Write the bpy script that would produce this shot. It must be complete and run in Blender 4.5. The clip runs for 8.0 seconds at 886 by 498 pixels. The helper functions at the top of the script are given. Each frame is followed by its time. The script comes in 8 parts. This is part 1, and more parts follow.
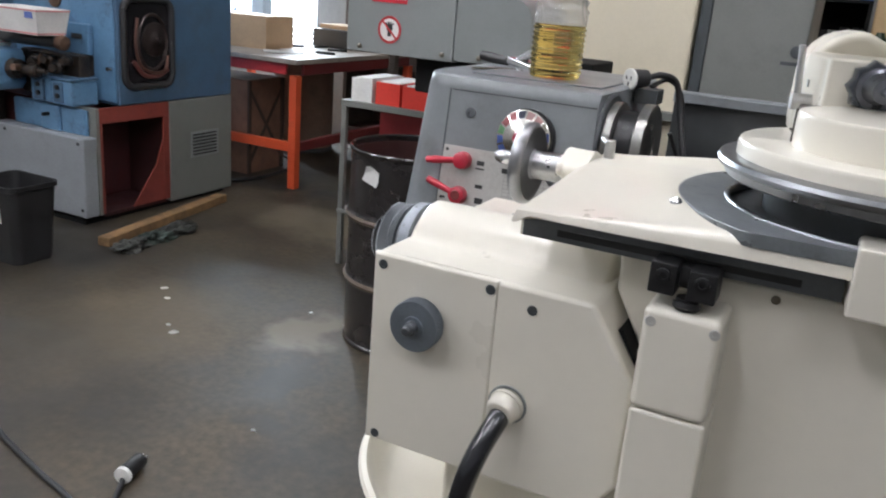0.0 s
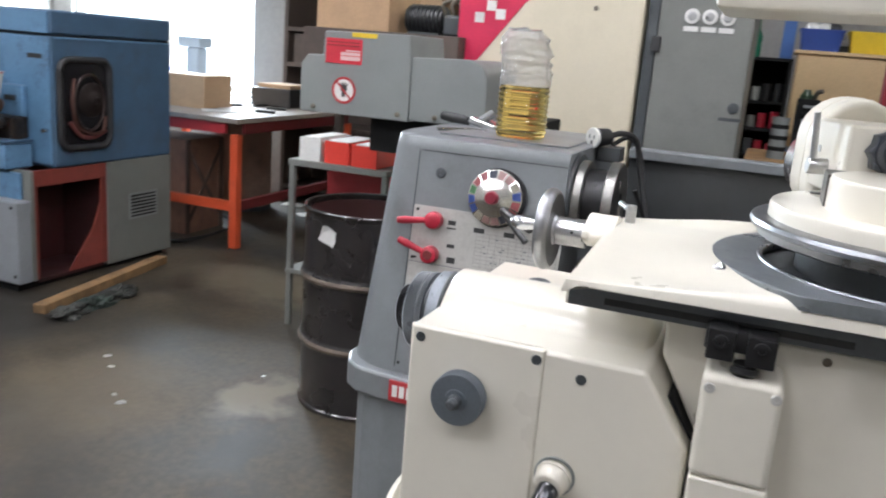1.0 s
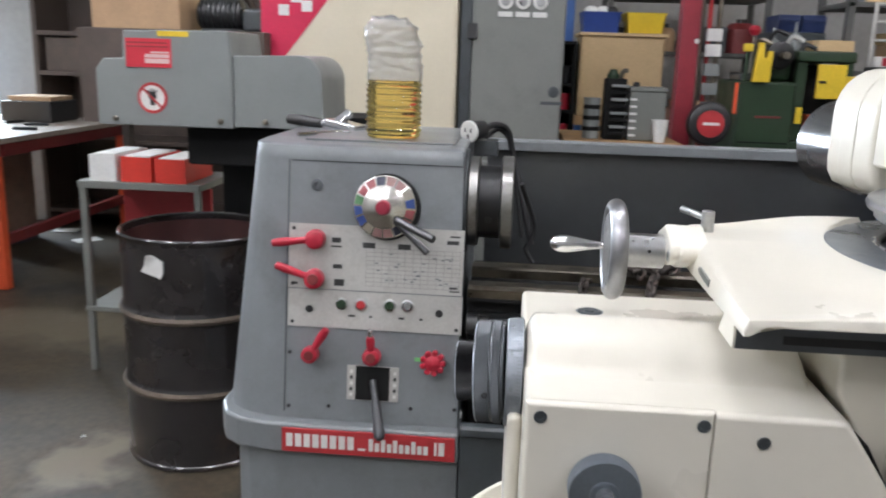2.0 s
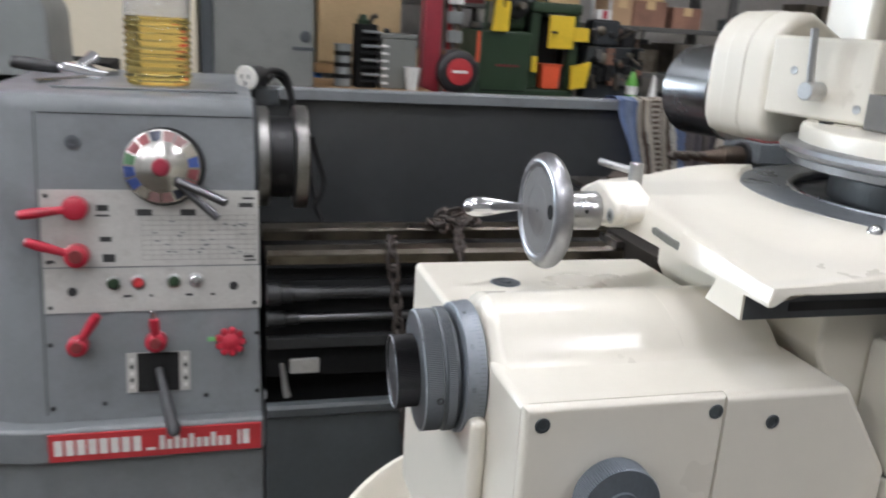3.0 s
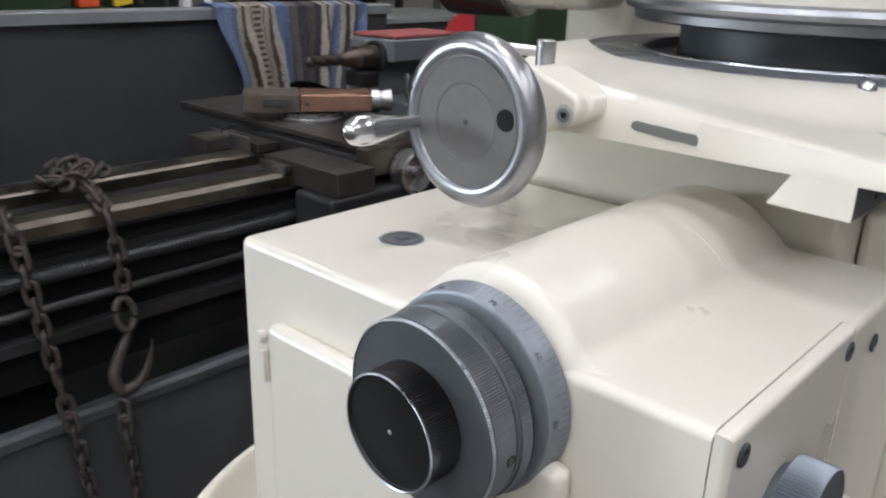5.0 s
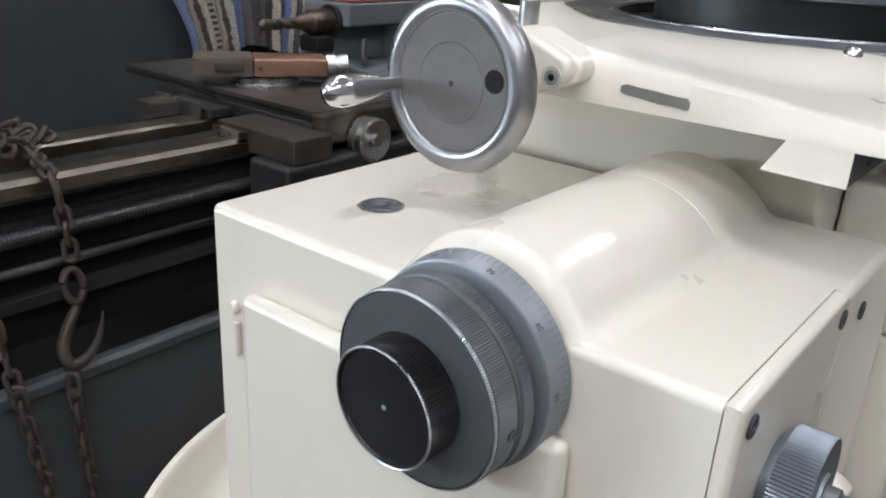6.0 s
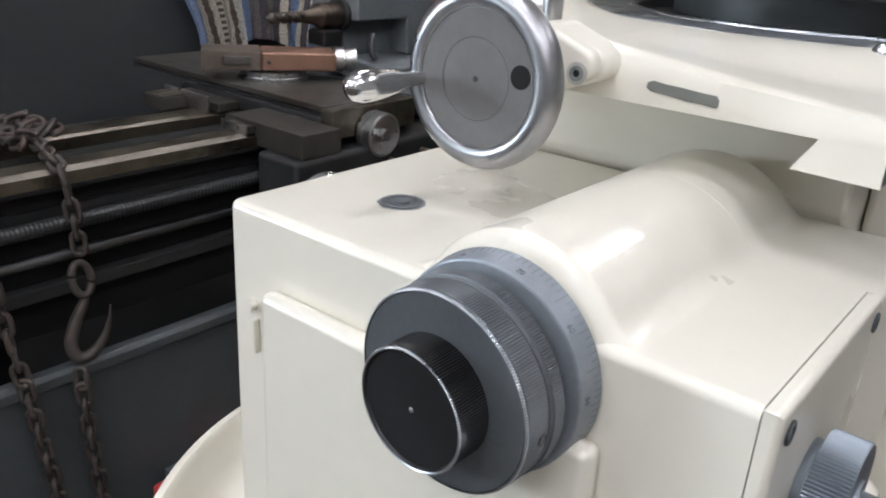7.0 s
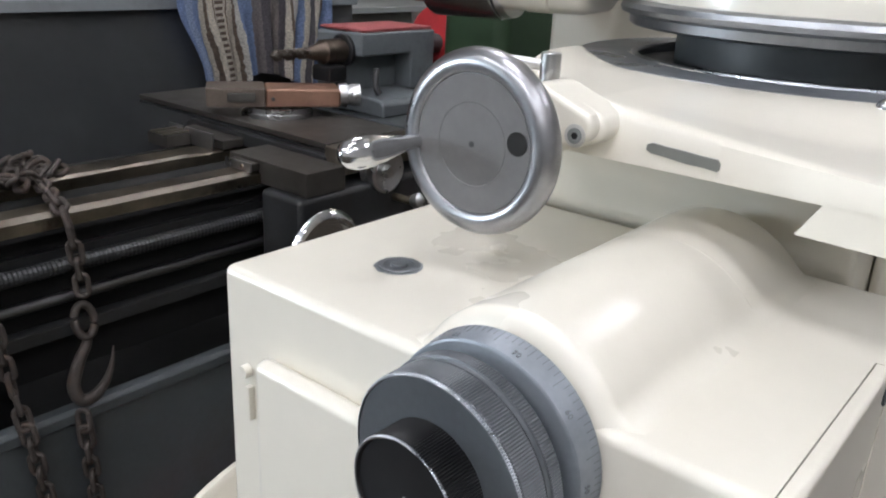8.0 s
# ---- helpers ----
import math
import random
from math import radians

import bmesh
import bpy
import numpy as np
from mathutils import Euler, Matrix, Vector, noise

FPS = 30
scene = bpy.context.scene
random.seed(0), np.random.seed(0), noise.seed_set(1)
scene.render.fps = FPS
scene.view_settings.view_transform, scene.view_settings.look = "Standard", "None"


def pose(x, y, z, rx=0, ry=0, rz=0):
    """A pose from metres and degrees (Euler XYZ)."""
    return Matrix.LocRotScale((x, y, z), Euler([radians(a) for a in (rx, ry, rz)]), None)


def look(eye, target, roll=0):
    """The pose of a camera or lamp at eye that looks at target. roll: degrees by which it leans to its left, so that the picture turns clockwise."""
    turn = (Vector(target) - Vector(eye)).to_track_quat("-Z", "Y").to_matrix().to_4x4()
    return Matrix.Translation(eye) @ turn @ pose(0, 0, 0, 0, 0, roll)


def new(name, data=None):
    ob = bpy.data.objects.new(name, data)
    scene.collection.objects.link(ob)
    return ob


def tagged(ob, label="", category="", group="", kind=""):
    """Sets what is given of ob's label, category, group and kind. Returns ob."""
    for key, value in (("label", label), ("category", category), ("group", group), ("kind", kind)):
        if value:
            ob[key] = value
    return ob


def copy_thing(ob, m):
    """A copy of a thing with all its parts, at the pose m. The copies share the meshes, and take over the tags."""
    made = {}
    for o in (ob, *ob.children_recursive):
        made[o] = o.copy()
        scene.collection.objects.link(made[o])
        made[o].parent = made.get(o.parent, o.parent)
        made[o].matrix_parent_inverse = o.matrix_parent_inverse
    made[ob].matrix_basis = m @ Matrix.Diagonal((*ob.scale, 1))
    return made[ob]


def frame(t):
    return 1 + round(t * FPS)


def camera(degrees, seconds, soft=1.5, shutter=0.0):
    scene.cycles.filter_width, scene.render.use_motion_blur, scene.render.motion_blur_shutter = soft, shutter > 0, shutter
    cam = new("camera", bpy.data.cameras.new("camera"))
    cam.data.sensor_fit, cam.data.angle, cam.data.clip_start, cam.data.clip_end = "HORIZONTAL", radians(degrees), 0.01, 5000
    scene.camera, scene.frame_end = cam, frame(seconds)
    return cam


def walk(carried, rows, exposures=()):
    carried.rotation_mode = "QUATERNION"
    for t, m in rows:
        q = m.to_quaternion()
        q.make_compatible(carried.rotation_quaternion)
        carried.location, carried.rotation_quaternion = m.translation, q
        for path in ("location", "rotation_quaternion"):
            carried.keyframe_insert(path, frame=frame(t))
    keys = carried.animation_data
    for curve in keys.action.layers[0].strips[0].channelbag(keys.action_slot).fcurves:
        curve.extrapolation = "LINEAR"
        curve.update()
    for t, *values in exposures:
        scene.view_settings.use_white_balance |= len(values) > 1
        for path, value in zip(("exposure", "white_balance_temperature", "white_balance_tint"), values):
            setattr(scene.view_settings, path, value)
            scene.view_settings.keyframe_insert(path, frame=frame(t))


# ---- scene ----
cam = camera(57.2, 8.0, soft=1.9, shutter=0.4)
PATH = [
    (0, (-0.093, 0.305, 1.536), (-0.915, 2.024, 0.926), 4.8),
    (0.5, (-0.099, 0.282, 1.547), (-0.976, 1.993, 0.997), 4.6),
    (1, (-0.204, 0.27, 1.542), (-0.894, 2.088, 1.071), 4.6),
    (1.2, (-0.273, 0.273, 1.535), (-0.878, 2.125, 1.082), 4.0),
    (2.3, (-0.593, 0.488, 1.52), (-0.604, 2.435, 1.062), 1.8),
    (2.5, (-0.619, 0.51, 1.525), (-0.535, 2.453, 1.06), 2.2),
    (2.7, (-0.687, 0.513, 1.518), (-0.418, 2.434, 1.03), 2.9),
    (3, (-0.705, 0.589, 1.495), (-0.193, 2.445, 0.954), 3.5),
    (3.5, (-0.774, 0.665, 1.487), (0.087, 2.376, 0.911), 3.4),
    (4, (-0.782, 0.805, 1.462), (0.3, 2.381, 0.874), 2.3),
    (4.2, (-0.788, 0.852, 1.458), (0.362, 2.373, 0.856), 1.8),
    (4.5, (-0.798, 0.89, 1.447), (0.46, 2.319, 0.833), 1.9),
    (5, (-0.797, 0.934, 1.428), (0.601, 2.197, 0.756), 1.9),
    (5.2, (-0.795, 0.945, 1.423), (0.64, 2.154, 0.73), 2.2),
    (6.5, (-0.799, 0.963, 1.419), (0.662, 2.109, 0.675), 3.4),
    (7, (-0.799, 0.973, 1.418), (0.656, 2.125, 0.67), 3.6),
    (7.5, (-0.79, 0.985, 1.428), (0.657, 2.151, 0.689), 3.4),
    (8, (-0.783, 0.98, 1.437), (0.674, 2.162, 0.744), 2.9),
]
walk(cam, [(t, look(eye, target, roll)) for t, eye, target, roll in PATH],
     [(0.0, 0.0), (0.5, 0.23), (1.0, 0.27), (2.5, 0.08), (3.0, -0.02), (3.5, -0.27), (4.0, -0.20), (4.5, -0.06), (5.0, -0.19), (6.5, -0.10), (8.0, -0.09)])

# ---- world and light ----
world = bpy.data.worlds.new("sky")
scene.world = world
world.use_nodes = True
wn = world.node_tree.nodes
sky = wn.new("ShaderNodeTexSky")
sky.sky_type, sky.sun_disc = "NISHITA", False
sky.sun_elevation, sky.sun_rotation = radians(35), radians(300)
world.node_tree.links.new(sky.outputs[0], wn["Background"].inputs[0])
wn["Background"].inputs[1].default_value = 0.12

sun_data = bpy.data.lights.new("sun", "SUN")
sun_data.energy, sun_data.angle, sun_data.color = 2.0, radians(0.5), (1.0, 0.95, 0.88)
sun = new("sun", sun_data)
sun.matrix_world = look((-20, 30, 24), (0, 5, 0))


def area(name, m, sx, sy, watts, colour):
    d = bpy.data.lights.new(name, "AREA")
    d.shape, d.size, d.size_y, d.energy, d.color = "RECTANGLE", sx, sy, watts, colour
    o = new(name, d)
    o.matrix_world = m
    return o


# daylight through the window opening in the back wall
area("window_light", look((-6.39, 7.76, 1.85), (-6.0, 3.5, 1.5)), 2.5, 1.7, 720, (0.76, 0.88, 1.0))

# ---- materials ----
def mat(name, colour, rough=0.5, metal=0.0, var=0.12, scale=6.0, bump=0.0, bscale=120.0, fine=0.06,
        stain=None, stain_amount=0.0, stain_scale=3.0, coat=0.0, spec=0.5, rvar=0.12):
    m = bpy.data.materials.new(name)
    m.use_nodes = True
    nt = m.node_tree
    N, L = nt.nodes, nt.links
    p = N["Principled BSDF"]
    p.inputs["Roughness"].default_value = rough
    p.inputs["Metallic"].default_value = metal
    p.inputs["Coat Weight"].default_value = coat
    p.inputs["Coat Roughness"].default_value = 0.12
    p.inputs["Specular IOR Level"].default_value = spec
    tc = N.new("ShaderNodeTexCoord")
    oi = N.new("ShaderNodeObjectInfo")
    shift = N.new("ShaderNodeVectorMath")
    shift.operation = "MULTIPLY_ADD"
    L.new(oi.outputs["Random"], shift.inputs[0])
    shift.inputs[1].default_value = (7.0, 5.0, 3.0)
    L.new(tc.outputs["Object"], shift.inputs[2])

    def noise_node(s, detail=5.0, rough_=0.6):
        n = N.new("ShaderNodeTexNoise")
        n.inputs["Scale"].default_value = s
        n.inputs["Detail"].default_value = detail
        n.inputs["Roughness"].default_value = rough_
        L.new(shift.outputs[0], n.inputs["Vector"])
        return n

    def mapped(src, a, b, lo=0.3, hi=0.7):
        r = N.new("ShaderNodeMapRange")
        r.inputs["From Min"].default_value, r.inputs["From Max"].default_value = lo, hi
        r.inputs["To Min"].default_value, r.inputs["To Max"].default_value = a, b
        L.new(src, r.inputs["Value"])
        return r.outputs[0]

    def scaled(col, fac):
        v = N.new("ShaderNodeVectorMath")
        v.operation = "SCALE"
        if isinstance(col, tuple):
            v.inputs[0].default_value = col
        else:
            L.new(col, v.inputs[0])
        L.new(fac, v.inputs["Scale"])
        return v.outputs[0]

    big, small = noise_node(scale), noise_node(scale * 14, 3.0)
    col = scaled(colour[:3], mapped(big.outputs["Fac"], 1 - var, 1 + var))
    col = scaled(col, mapped(small.outputs["Fac"], 1 - fine, 1 + fine))
    if stain:
        sn = noise_node(stain_scale, 8.0, 0.68)
        mx = N.new("ShaderNodeMix")
        mx.data_type = "RGBA"
        L.new(mapped(sn.outputs["Fac"], 0.0, stain_amount, 0.52, 0.68), mx.inputs["Factor"])
        L.new(col, mx.inputs["A"])
        mx.inputs["B"].default_value = (*stain, 1)
        col = mx.outputs["Result"]
    L.new(col, p.inputs["Base Color"])
    L.new(mapped(big.outputs["Fac"], max(0.02, rough - rvar * 0.6), min(1, rough + rvar)), p.inputs["Roughness"])
    if bump:
        bn = noise_node(bscale, 3.0)
        b = N.new("ShaderNodeBump")
        b.inputs["Strength"].default_value = bump
        b.inputs["Distance"].default_value = 0.002
        L.new(bn.outputs["Fac"], b.inputs["Height"])
        L.new(b.outputs[0], p.inputs["Normal"])
    return m


CREAM = mat("cream_enamel", (0.72, 0.682, 0.590), 0.30, var=0.02, scale=4, fine=0.012, bump=0.05, bscale=90, coat=0.3, rvar=0.06)
CREAM.node_tree.nodes["Principled BSDF"].inputs["Coat Roughness"].default_value = 0.15
CREAM_SHEET = mat("cream_sheet_paint", (0.70, 0.63, 0.48), 0.45, var=0.04, fine=0.02, stain=(0.5, 0.46, 0.4), stain_amount=0.2)
GREY = mat("grey_machine_paint", (0.182, 0.195, 0.203), 0.36, var=0.10, fine=0.03, bump=0.05, bscale=140, stain=(0.10, 0.10, 0.10), stain_amount=0.45, stain_scale=5, coat=0.1)
GREY_DARK = mat("dark_grey_machine_paint", (0.048, 0.055, 0.059), 0.45, var=0.14, bump=0.12, stain=(0.035, 0.033, 0.03), stain_amount=0.6, stain_scale=4)
GREY_HOOD = mat("grey_hood_paint", (0.22, 0.235, 0.23), 0.42, var=0.06, fine=0.02, bump=0.03, stain=(0.13, 0.13, 0.12), stain_amount=0.3)
CABINET = mat("grey_cabinet_paint", (0.165, 0.170, 0.155), 0.5, var=0.07, fine=0.03, stain=(0.09, 0.09, 0.085), stain_amount=0.5, stain_scale=2.5)
STEEL = mat("turned_steel", (0.50, 0.50, 0.50), 0.29, 1.0, var=0.08, scale=14, bump=0.03, bscale=300)
STEEL_WORN = mat("worn_steel", (0.22, 0.196, 0.162), 0.38, 1.0, var=0.25, scale=9, bump=0.1, bscale=180, stain=(0.10, 0.07, 0.045), stain_amount=0.7, stain_scale=8)
CHROME = mat("polished_steel", (0.68, 0.68, 0.69), 0.15, 1.0, var=0.05, scale=20, rvar=0.06)
SLIDE_GREY = mat("dark_ground_iron", (0.200, 0.218, 0.230), 0.30, 0.45, var=0.12, scale=15, stain=(0.07, 0.075, 0.08), stain_amount=0.4, stain_scale=20)
SLATE = mat("slate_grey_ground_iron", (0.115, 0.125, 0.135), 0.42, 0.4, var=0.12, scale=12)
SATIN = mat("satin_ground_steel", (0.29, 0.30, 0.315), 0.30, 1.0, var=0.06, scale=12)
RING_GREY = mat("satin_scale_steel", (0.235, 0.258, 0.284), 0.40, 0.45, var=0.06, scale=15)
DIAL_GREY = mat("dark_anodised_dial", (0.090, 0.098, 0.106), 0.40, 0.35, var=0.07, scale=20)
DIAL_BLACK = mat("black_oxide_steel", (0.014, 0.014, 0.015), 0.38, 0.3, var=0.15, scale=25)
BLUE_KNOB = mat("blue_grey_knurled_metal", (0.18, 0.205, 0.235), 0.36, 0.6, var=0.06, scale=18)
BLACK = mat("black_rubber", (0.018, 0.018, 0.019), 0.45, var=0.2)
# Matt black; also stands for deep shade in gaps, holes and under the bed.
BLACK_MATT = mat("matt_black_and_shade", (0.010, 0.010, 0.010), 0.8, var=0.3, scale=3, spec=0.2)
RED = mat("red_plastic", (0.41, 0.015, 0.036), 0.35, var=0.08, coat=0.2)
RED_PAINT = mat("red_paint", (0.42, 0.03, 0.035), 0.45, var=0.12, stain=(0.15, 0.02, 0.02), stain_amount=0.4)
RED_DARK = mat("dark_red_paint", (0.16, 0.022, 0.022), 0.5, var=0.15)
ORANGE = mat("orange_red_paint", (0.72, 0.10, 0.035), 0.45, var=0.10, stain=(0.25, 0.06, 0.03), stain_amount=0.4)
# The machine's one blue paint, split into a shaded and a lit tone.
BLUE_SHADED = mat("blue_machine_paint_shaded", (0.050, 0.100, 0.165), 0.42, var=0.12, stain=(0.05, 0.07, 0.09), stain_amount=0.5, stain_scale=4)
BLUE_LIT = mat("blue_machine_paint_lit", (0.105, 0.215, 0.345), 0.36, var=0.16, bump=0.05, stain=(0.035, 0.055, 0.08), stain_amount=0.7, stain_scale=6)
GREEN = mat("green_machine_paint", (0.014, 0.036, 0.014), 0.45, var=0.2, stain=(0.02, 0.03, 0.02), stain_amount=0.5)
YELLOW = mat("yellow_paint", (0.72, 0.50, 0.03), 0.45, var=0.1, stain=(0.3, 0.2, 0.05), stain_amount=0.3)
WHITE = mat("white_plastic", (0.78, 0.77, 0.74), 0.4, var=0.05)
PAPER = mat("paper", (0.70, 0.69, 0.66), 0.8, var=0.06)
CARD = mat("corrugated_cardboard", (0.44, 0.29, 0.17), 0.8, var=0.10, bump=0.1, bscale=60)
WOOD = mat("pale_timber", (0.40, 0.24, 0.11), 0.65, var=0.2, scale=8, stain=(0.15, 0.09, 0.05), stain_amount=0.5)
TAN = mat("tan_painted_board", (0.58, 0.41, 0.22), 0.55, var=0.06, stain=(0.35, 0.25, 0.15), stain_amount=0.3)
COPPER = mat("rusty_copper_brown_steel", (0.215, 0.118, 0.080), 0.5, 0.5, var=0.2, scale=12, stain=(0.16, 0.09, 0.06), stain_amount=0.5)
RUST = mat("rusty_iron", (0.055, 0.046, 0.041), 0.6, 0.5, var=0.35, scale=30, bump=0.3, bscale=200, stain=(0.10, 0.055, 0.036), stain_amount=0.5, stain_scale=25)
DRUM = mat("black_drum_paint", (0.020, 0.0175, 0.0175), 0.24, var=0.3, scale=3, bump=0.25, bscale=9, stain=(0.085, 0.052, 0.034), stain_amount=0.55, stain_scale=2.6, coat=0.4, rvar=0.2)
CONCRETE = mat("stained_concrete", (0.044, 0.033, 0.020), 0.55, var=0.50, scale=2.1, fine=0.30, bump=0.15, bscale=45, stain=(0.022, 0.017, 0.012), stain_amount=0.9, stain_scale=1.9)


def patch(m, centre, size, colour, amount):
    """A worn, stained or plainly recoloured patch with a ragged edge, in the material's own coordinates."""
    nt = m.node_tree
    N, L = nt.nodes, nt.links
    p = N["Principled BSDF"]
    old = p.inputs["Base Color"].links[0].from_socket
    tc = N.new("ShaderNodeTexCoord")
    nz = N.new("ShaderNodeTexNoise")
    nz.inputs["Scale"].default_value, nz.inputs["Detail"].default_value = 5.0, 8.0
    L.new(tc.outputs["Object"], nz.inputs["Vector"])
    add = N.new("ShaderNodeVectorMath")
    add.operation = "MULTIPLY_ADD"
    L.new(nz.outputs["Color"], add.inputs[0])
    add.inputs[1].default_value = (0.55, 0.55, 0.0)
    L.new(tc.outputs["Object"], add.inputs[2])
    sub = N.new("ShaderNodeVectorMath")
    sub.operation = "SUBTRACT"
    L.new(add.outputs[0], sub.inputs[0])
    sub.inputs[1].default_value = (centre[0] + 0.27, centre[1] + 0.27, 0.0)
    div = N.new("ShaderNodeVectorMath")
    div.operation = "DIVIDE"
    L.new(sub.outputs[0], div.inputs[0])
    div.inputs[1].default_value = (size[0], size[1], 1.0)
    ln = N.new("ShaderNodeVectorMath")
    ln.operation = "LENGTH"
    L.new(div.outputs[0], ln.inputs[0])
    r = N.new("ShaderNodeMapRange")
    r.inputs["From Min"].default_value, r.inputs["From Max"].default_value = 0.55, 1.15
    r.inputs["To Min"].default_value, r.inputs["To Max"].default_value = amount, 0.0
    L.new(ln.outputs["Value"], r.inputs["Value"])
    mx = N.new("ShaderNodeMix")
    mx.data_type = "RGBA"
    L.new(r.outputs[0], mx.inputs["Factor"])
    L.new(old, mx.inputs["A"])
    mx.inputs["B"].default_value = (*colour, 1)
    L.new(mx.outputs["Result"], p.inputs["Base Color"])


patch(CONCRETE, (-2.09, 3.08), (0.17, 0.24), (0.16, 0.130, 0.090), 0.8)
patch(CONCRETE, (-1.88, 2.66), (0.11, 0.20), (0.030, 0.026, 0.022), 0.85)
patch(CONCRETE, (-1.72, 2.40), (0.10, 0.10), (0.032, 0.028, 0.024), 0.7)
patch(CONCRETE, (-2.75, 2.75), (0.45, 0.55), (0.120, 0.092, 0.058), 0.5)
patch(CONCRETE, (-2.9, 4.6), (0.8, 0.35), (0.150, 0.125, 0.085), 0.6)
patch(CONCRETE, (-3.35, 5.25), (0.28, 0.16), (0.018, 0.016, 0.014), 0.85)
patch(CONCRETE, (-3.95, 5.2), (0.30, 0.22), (0.018, 0.016, 0.014), 0.8)
# Floor colour darkened at this end to stand for weaker light.
patch(CONCRETE, (-2.95, 2.15), (0.65, 0.50), (0.040, 0.034, 0.027), 0.55)
# Darker floor along the blue machine's base.
patch(CONCRETE, (-3.9, 3.3), (0.65, 0.5), (0.022, 0.019, 0.016), 0.8)
WALL = mat("grey_plaster", (0.31, 0.30, 0.285), 0.8, var=0.08, scale=1.5, bump=0.1, bscale=40)
CEIL = mat("white_ceiling_board", (0.62, 0.62, 0.60), 0.85, var=0.06)
PLATE = mat("brushed_aluminium_plate", (0.52, 0.51, 0.48), 0.45, 0.35, var=0.07, scale=10, stain=(0.3, 0.27, 0.24), stain_amount=0.4, stain_scale=12)
WAY = mat("worn_oily_way_steel", (0.20, 0.172, 0.130), 0.34, 1.0, var=0.35, scale=11, bump=0.1, bscale=160, stain=(0.035, 0.028, 0.022), stain_amount=0.85, stain_scale=9)
SADDLE = mat("oil_stained_brown_iron", (0.045, 0.041, 0.036), 0.42, 0.3, var=0.3, scale=9, bump=0.12, stain=(0.03, 0.024, 0.018), stain_amount=0.7, stain_scale=8)
GREY_TAIL = mat("dull_grey_casting_paint", (0.115, 0.128, 0.135), 0.45, var=0.14, bump=0.12, stain=(0.06, 0.06, 0.06), stain_amount=0.6, stain_scale=7)
OILY = mat("oily_brown_black_iron", (0.026, 0.027, 0.028), 0.38, 0.3, var=0.3, scale=7, bump=0.12, stain=(0.02, 0.017, 0.014), stain_amount=0.7, stain_scale=6)
GUARD = mat("smoky_guard_paint", (0.0425, 0.0448, 0.046), 0.36, coat=0.5, var=0.10, scale=2.5, bump=0.04, stain=(0.028, 0.03, 0.03), stain_amount=0.5, stain_scale=2.2)
FADED = mat("faded_engraving", (0.13, 0.14, 0.155), 0.6)
OILY_STEEL = mat("oily_dark_steel", (0.15, 0.15, 0.155), 0.34, 1.0, var=0.2)
WORN_EDGE = mat("rubbed_bright_edge", (0.42, 0.44, 0.47), 0.32, 1.0, var=0.2, scale=60)
INK = mat("black_ink", (0.03, 0.03, 0.03), 0.6)


def glass(name, colour, rough=0.02, ior=1.45):
    m = bpy.data.materials.new(name)
    m.use_nodes = True
    p = m.node_tree.nodes["Principled BSDF"]
    p.inputs["Base Color"].default_value = (*colour, 1)
    p.inputs["Transmission Weight"].default_value = 1.0
    p.inputs["Roughness"].default_value = rough
    p.inputs["IOR"].default_value = ior
    return m


CLEAR = glass("clear_plastic_film", (0.97, 0.97, 0.96), 0.12, 1.38)
CLEAR.node_tree.nodes["Principled BSDF"].inputs["Transmission Weight"].default_value = 0.84
OIL = glass("yellow_oil", (0.90, 0.68, 0.22), 0.08, 1.25)


def glow(name, colour, strength):
    m = bpy.data.materials.new(name)
    m.use_nodes = True
    p = m.node_tree.nodes["Principled BSDF"]
    p.inputs["Base Color"].default_value = (*colour, 1)
    p.inputs["Emission Color"].default_value = (*colour, 1)
    p.inputs["Emission Strength"].default_value = strength
    return m


TUBE = glow("fluorescent_tube", (0.915, 0.922, 1.0), 112.0)
WARM_TUBE = glow("warm_fluorescent_tube", (1.0, 0.86, 0.68), 45.0)
OUTSIDE = glow("bright_outdoors", (0.86, 0.93, 1.0), 2.6)


# ---- building helpers ----
BASE = {}


def thing(name, loc, label, category, group="", kind=""):
    ob = new(name)
    ob.empty_display_size = 0.05
    ob.location = loc
    BASE[ob.name] = Vector(loc)
    return tagged(ob, label, category, group, kind)


def finish(bm, smooth):
    bmesh.ops.recalc_face_normals(bm, faces=bm.faces)
    me = bpy.data.meshes.new("mesh")
    bm.to_mesh(me)
    bm.free()
    if smooth:
        me.shade_smooth()
        me.set_sharp_from_angle(angle=radians(38))
    return me


def even_normals(ob):
    """Keeps broad faces flat beside rounded edges."""
    md = ob.modifiers.new("even_normals", "WEIGHTED_NORMAL")
    md.keep_sharp, md.weight = True, 60


def part(name, bm, material, parent, label="", smooth=True):
    """One mesh, given in world metres, under a thing or a part."""
    me = finish(bm, smooth)
    base = BASE[parent.name]
    me.transform(Matrix.Translation(-base))
    me.materials.append(material)
    ob = new(name, me)
    ob.parent = parent
    BASE[ob.name] = base
    if smooth:
        even_normals(ob)
    return tagged(ob, label)


def solo(name, bm, material, loc, label, category, group="", kind="", smooth=True):
    me = finish(bm, smooth)
    me.transform(Matrix.Translation(-Vector(loc)))
    me.materials.append(material)
    ob = new(name, me)
    if smooth:
        even_normals(ob)
    ob.location = loc
    BASE[ob.name] = Vector(loc)
    return tagged(ob, label, category, group, kind)


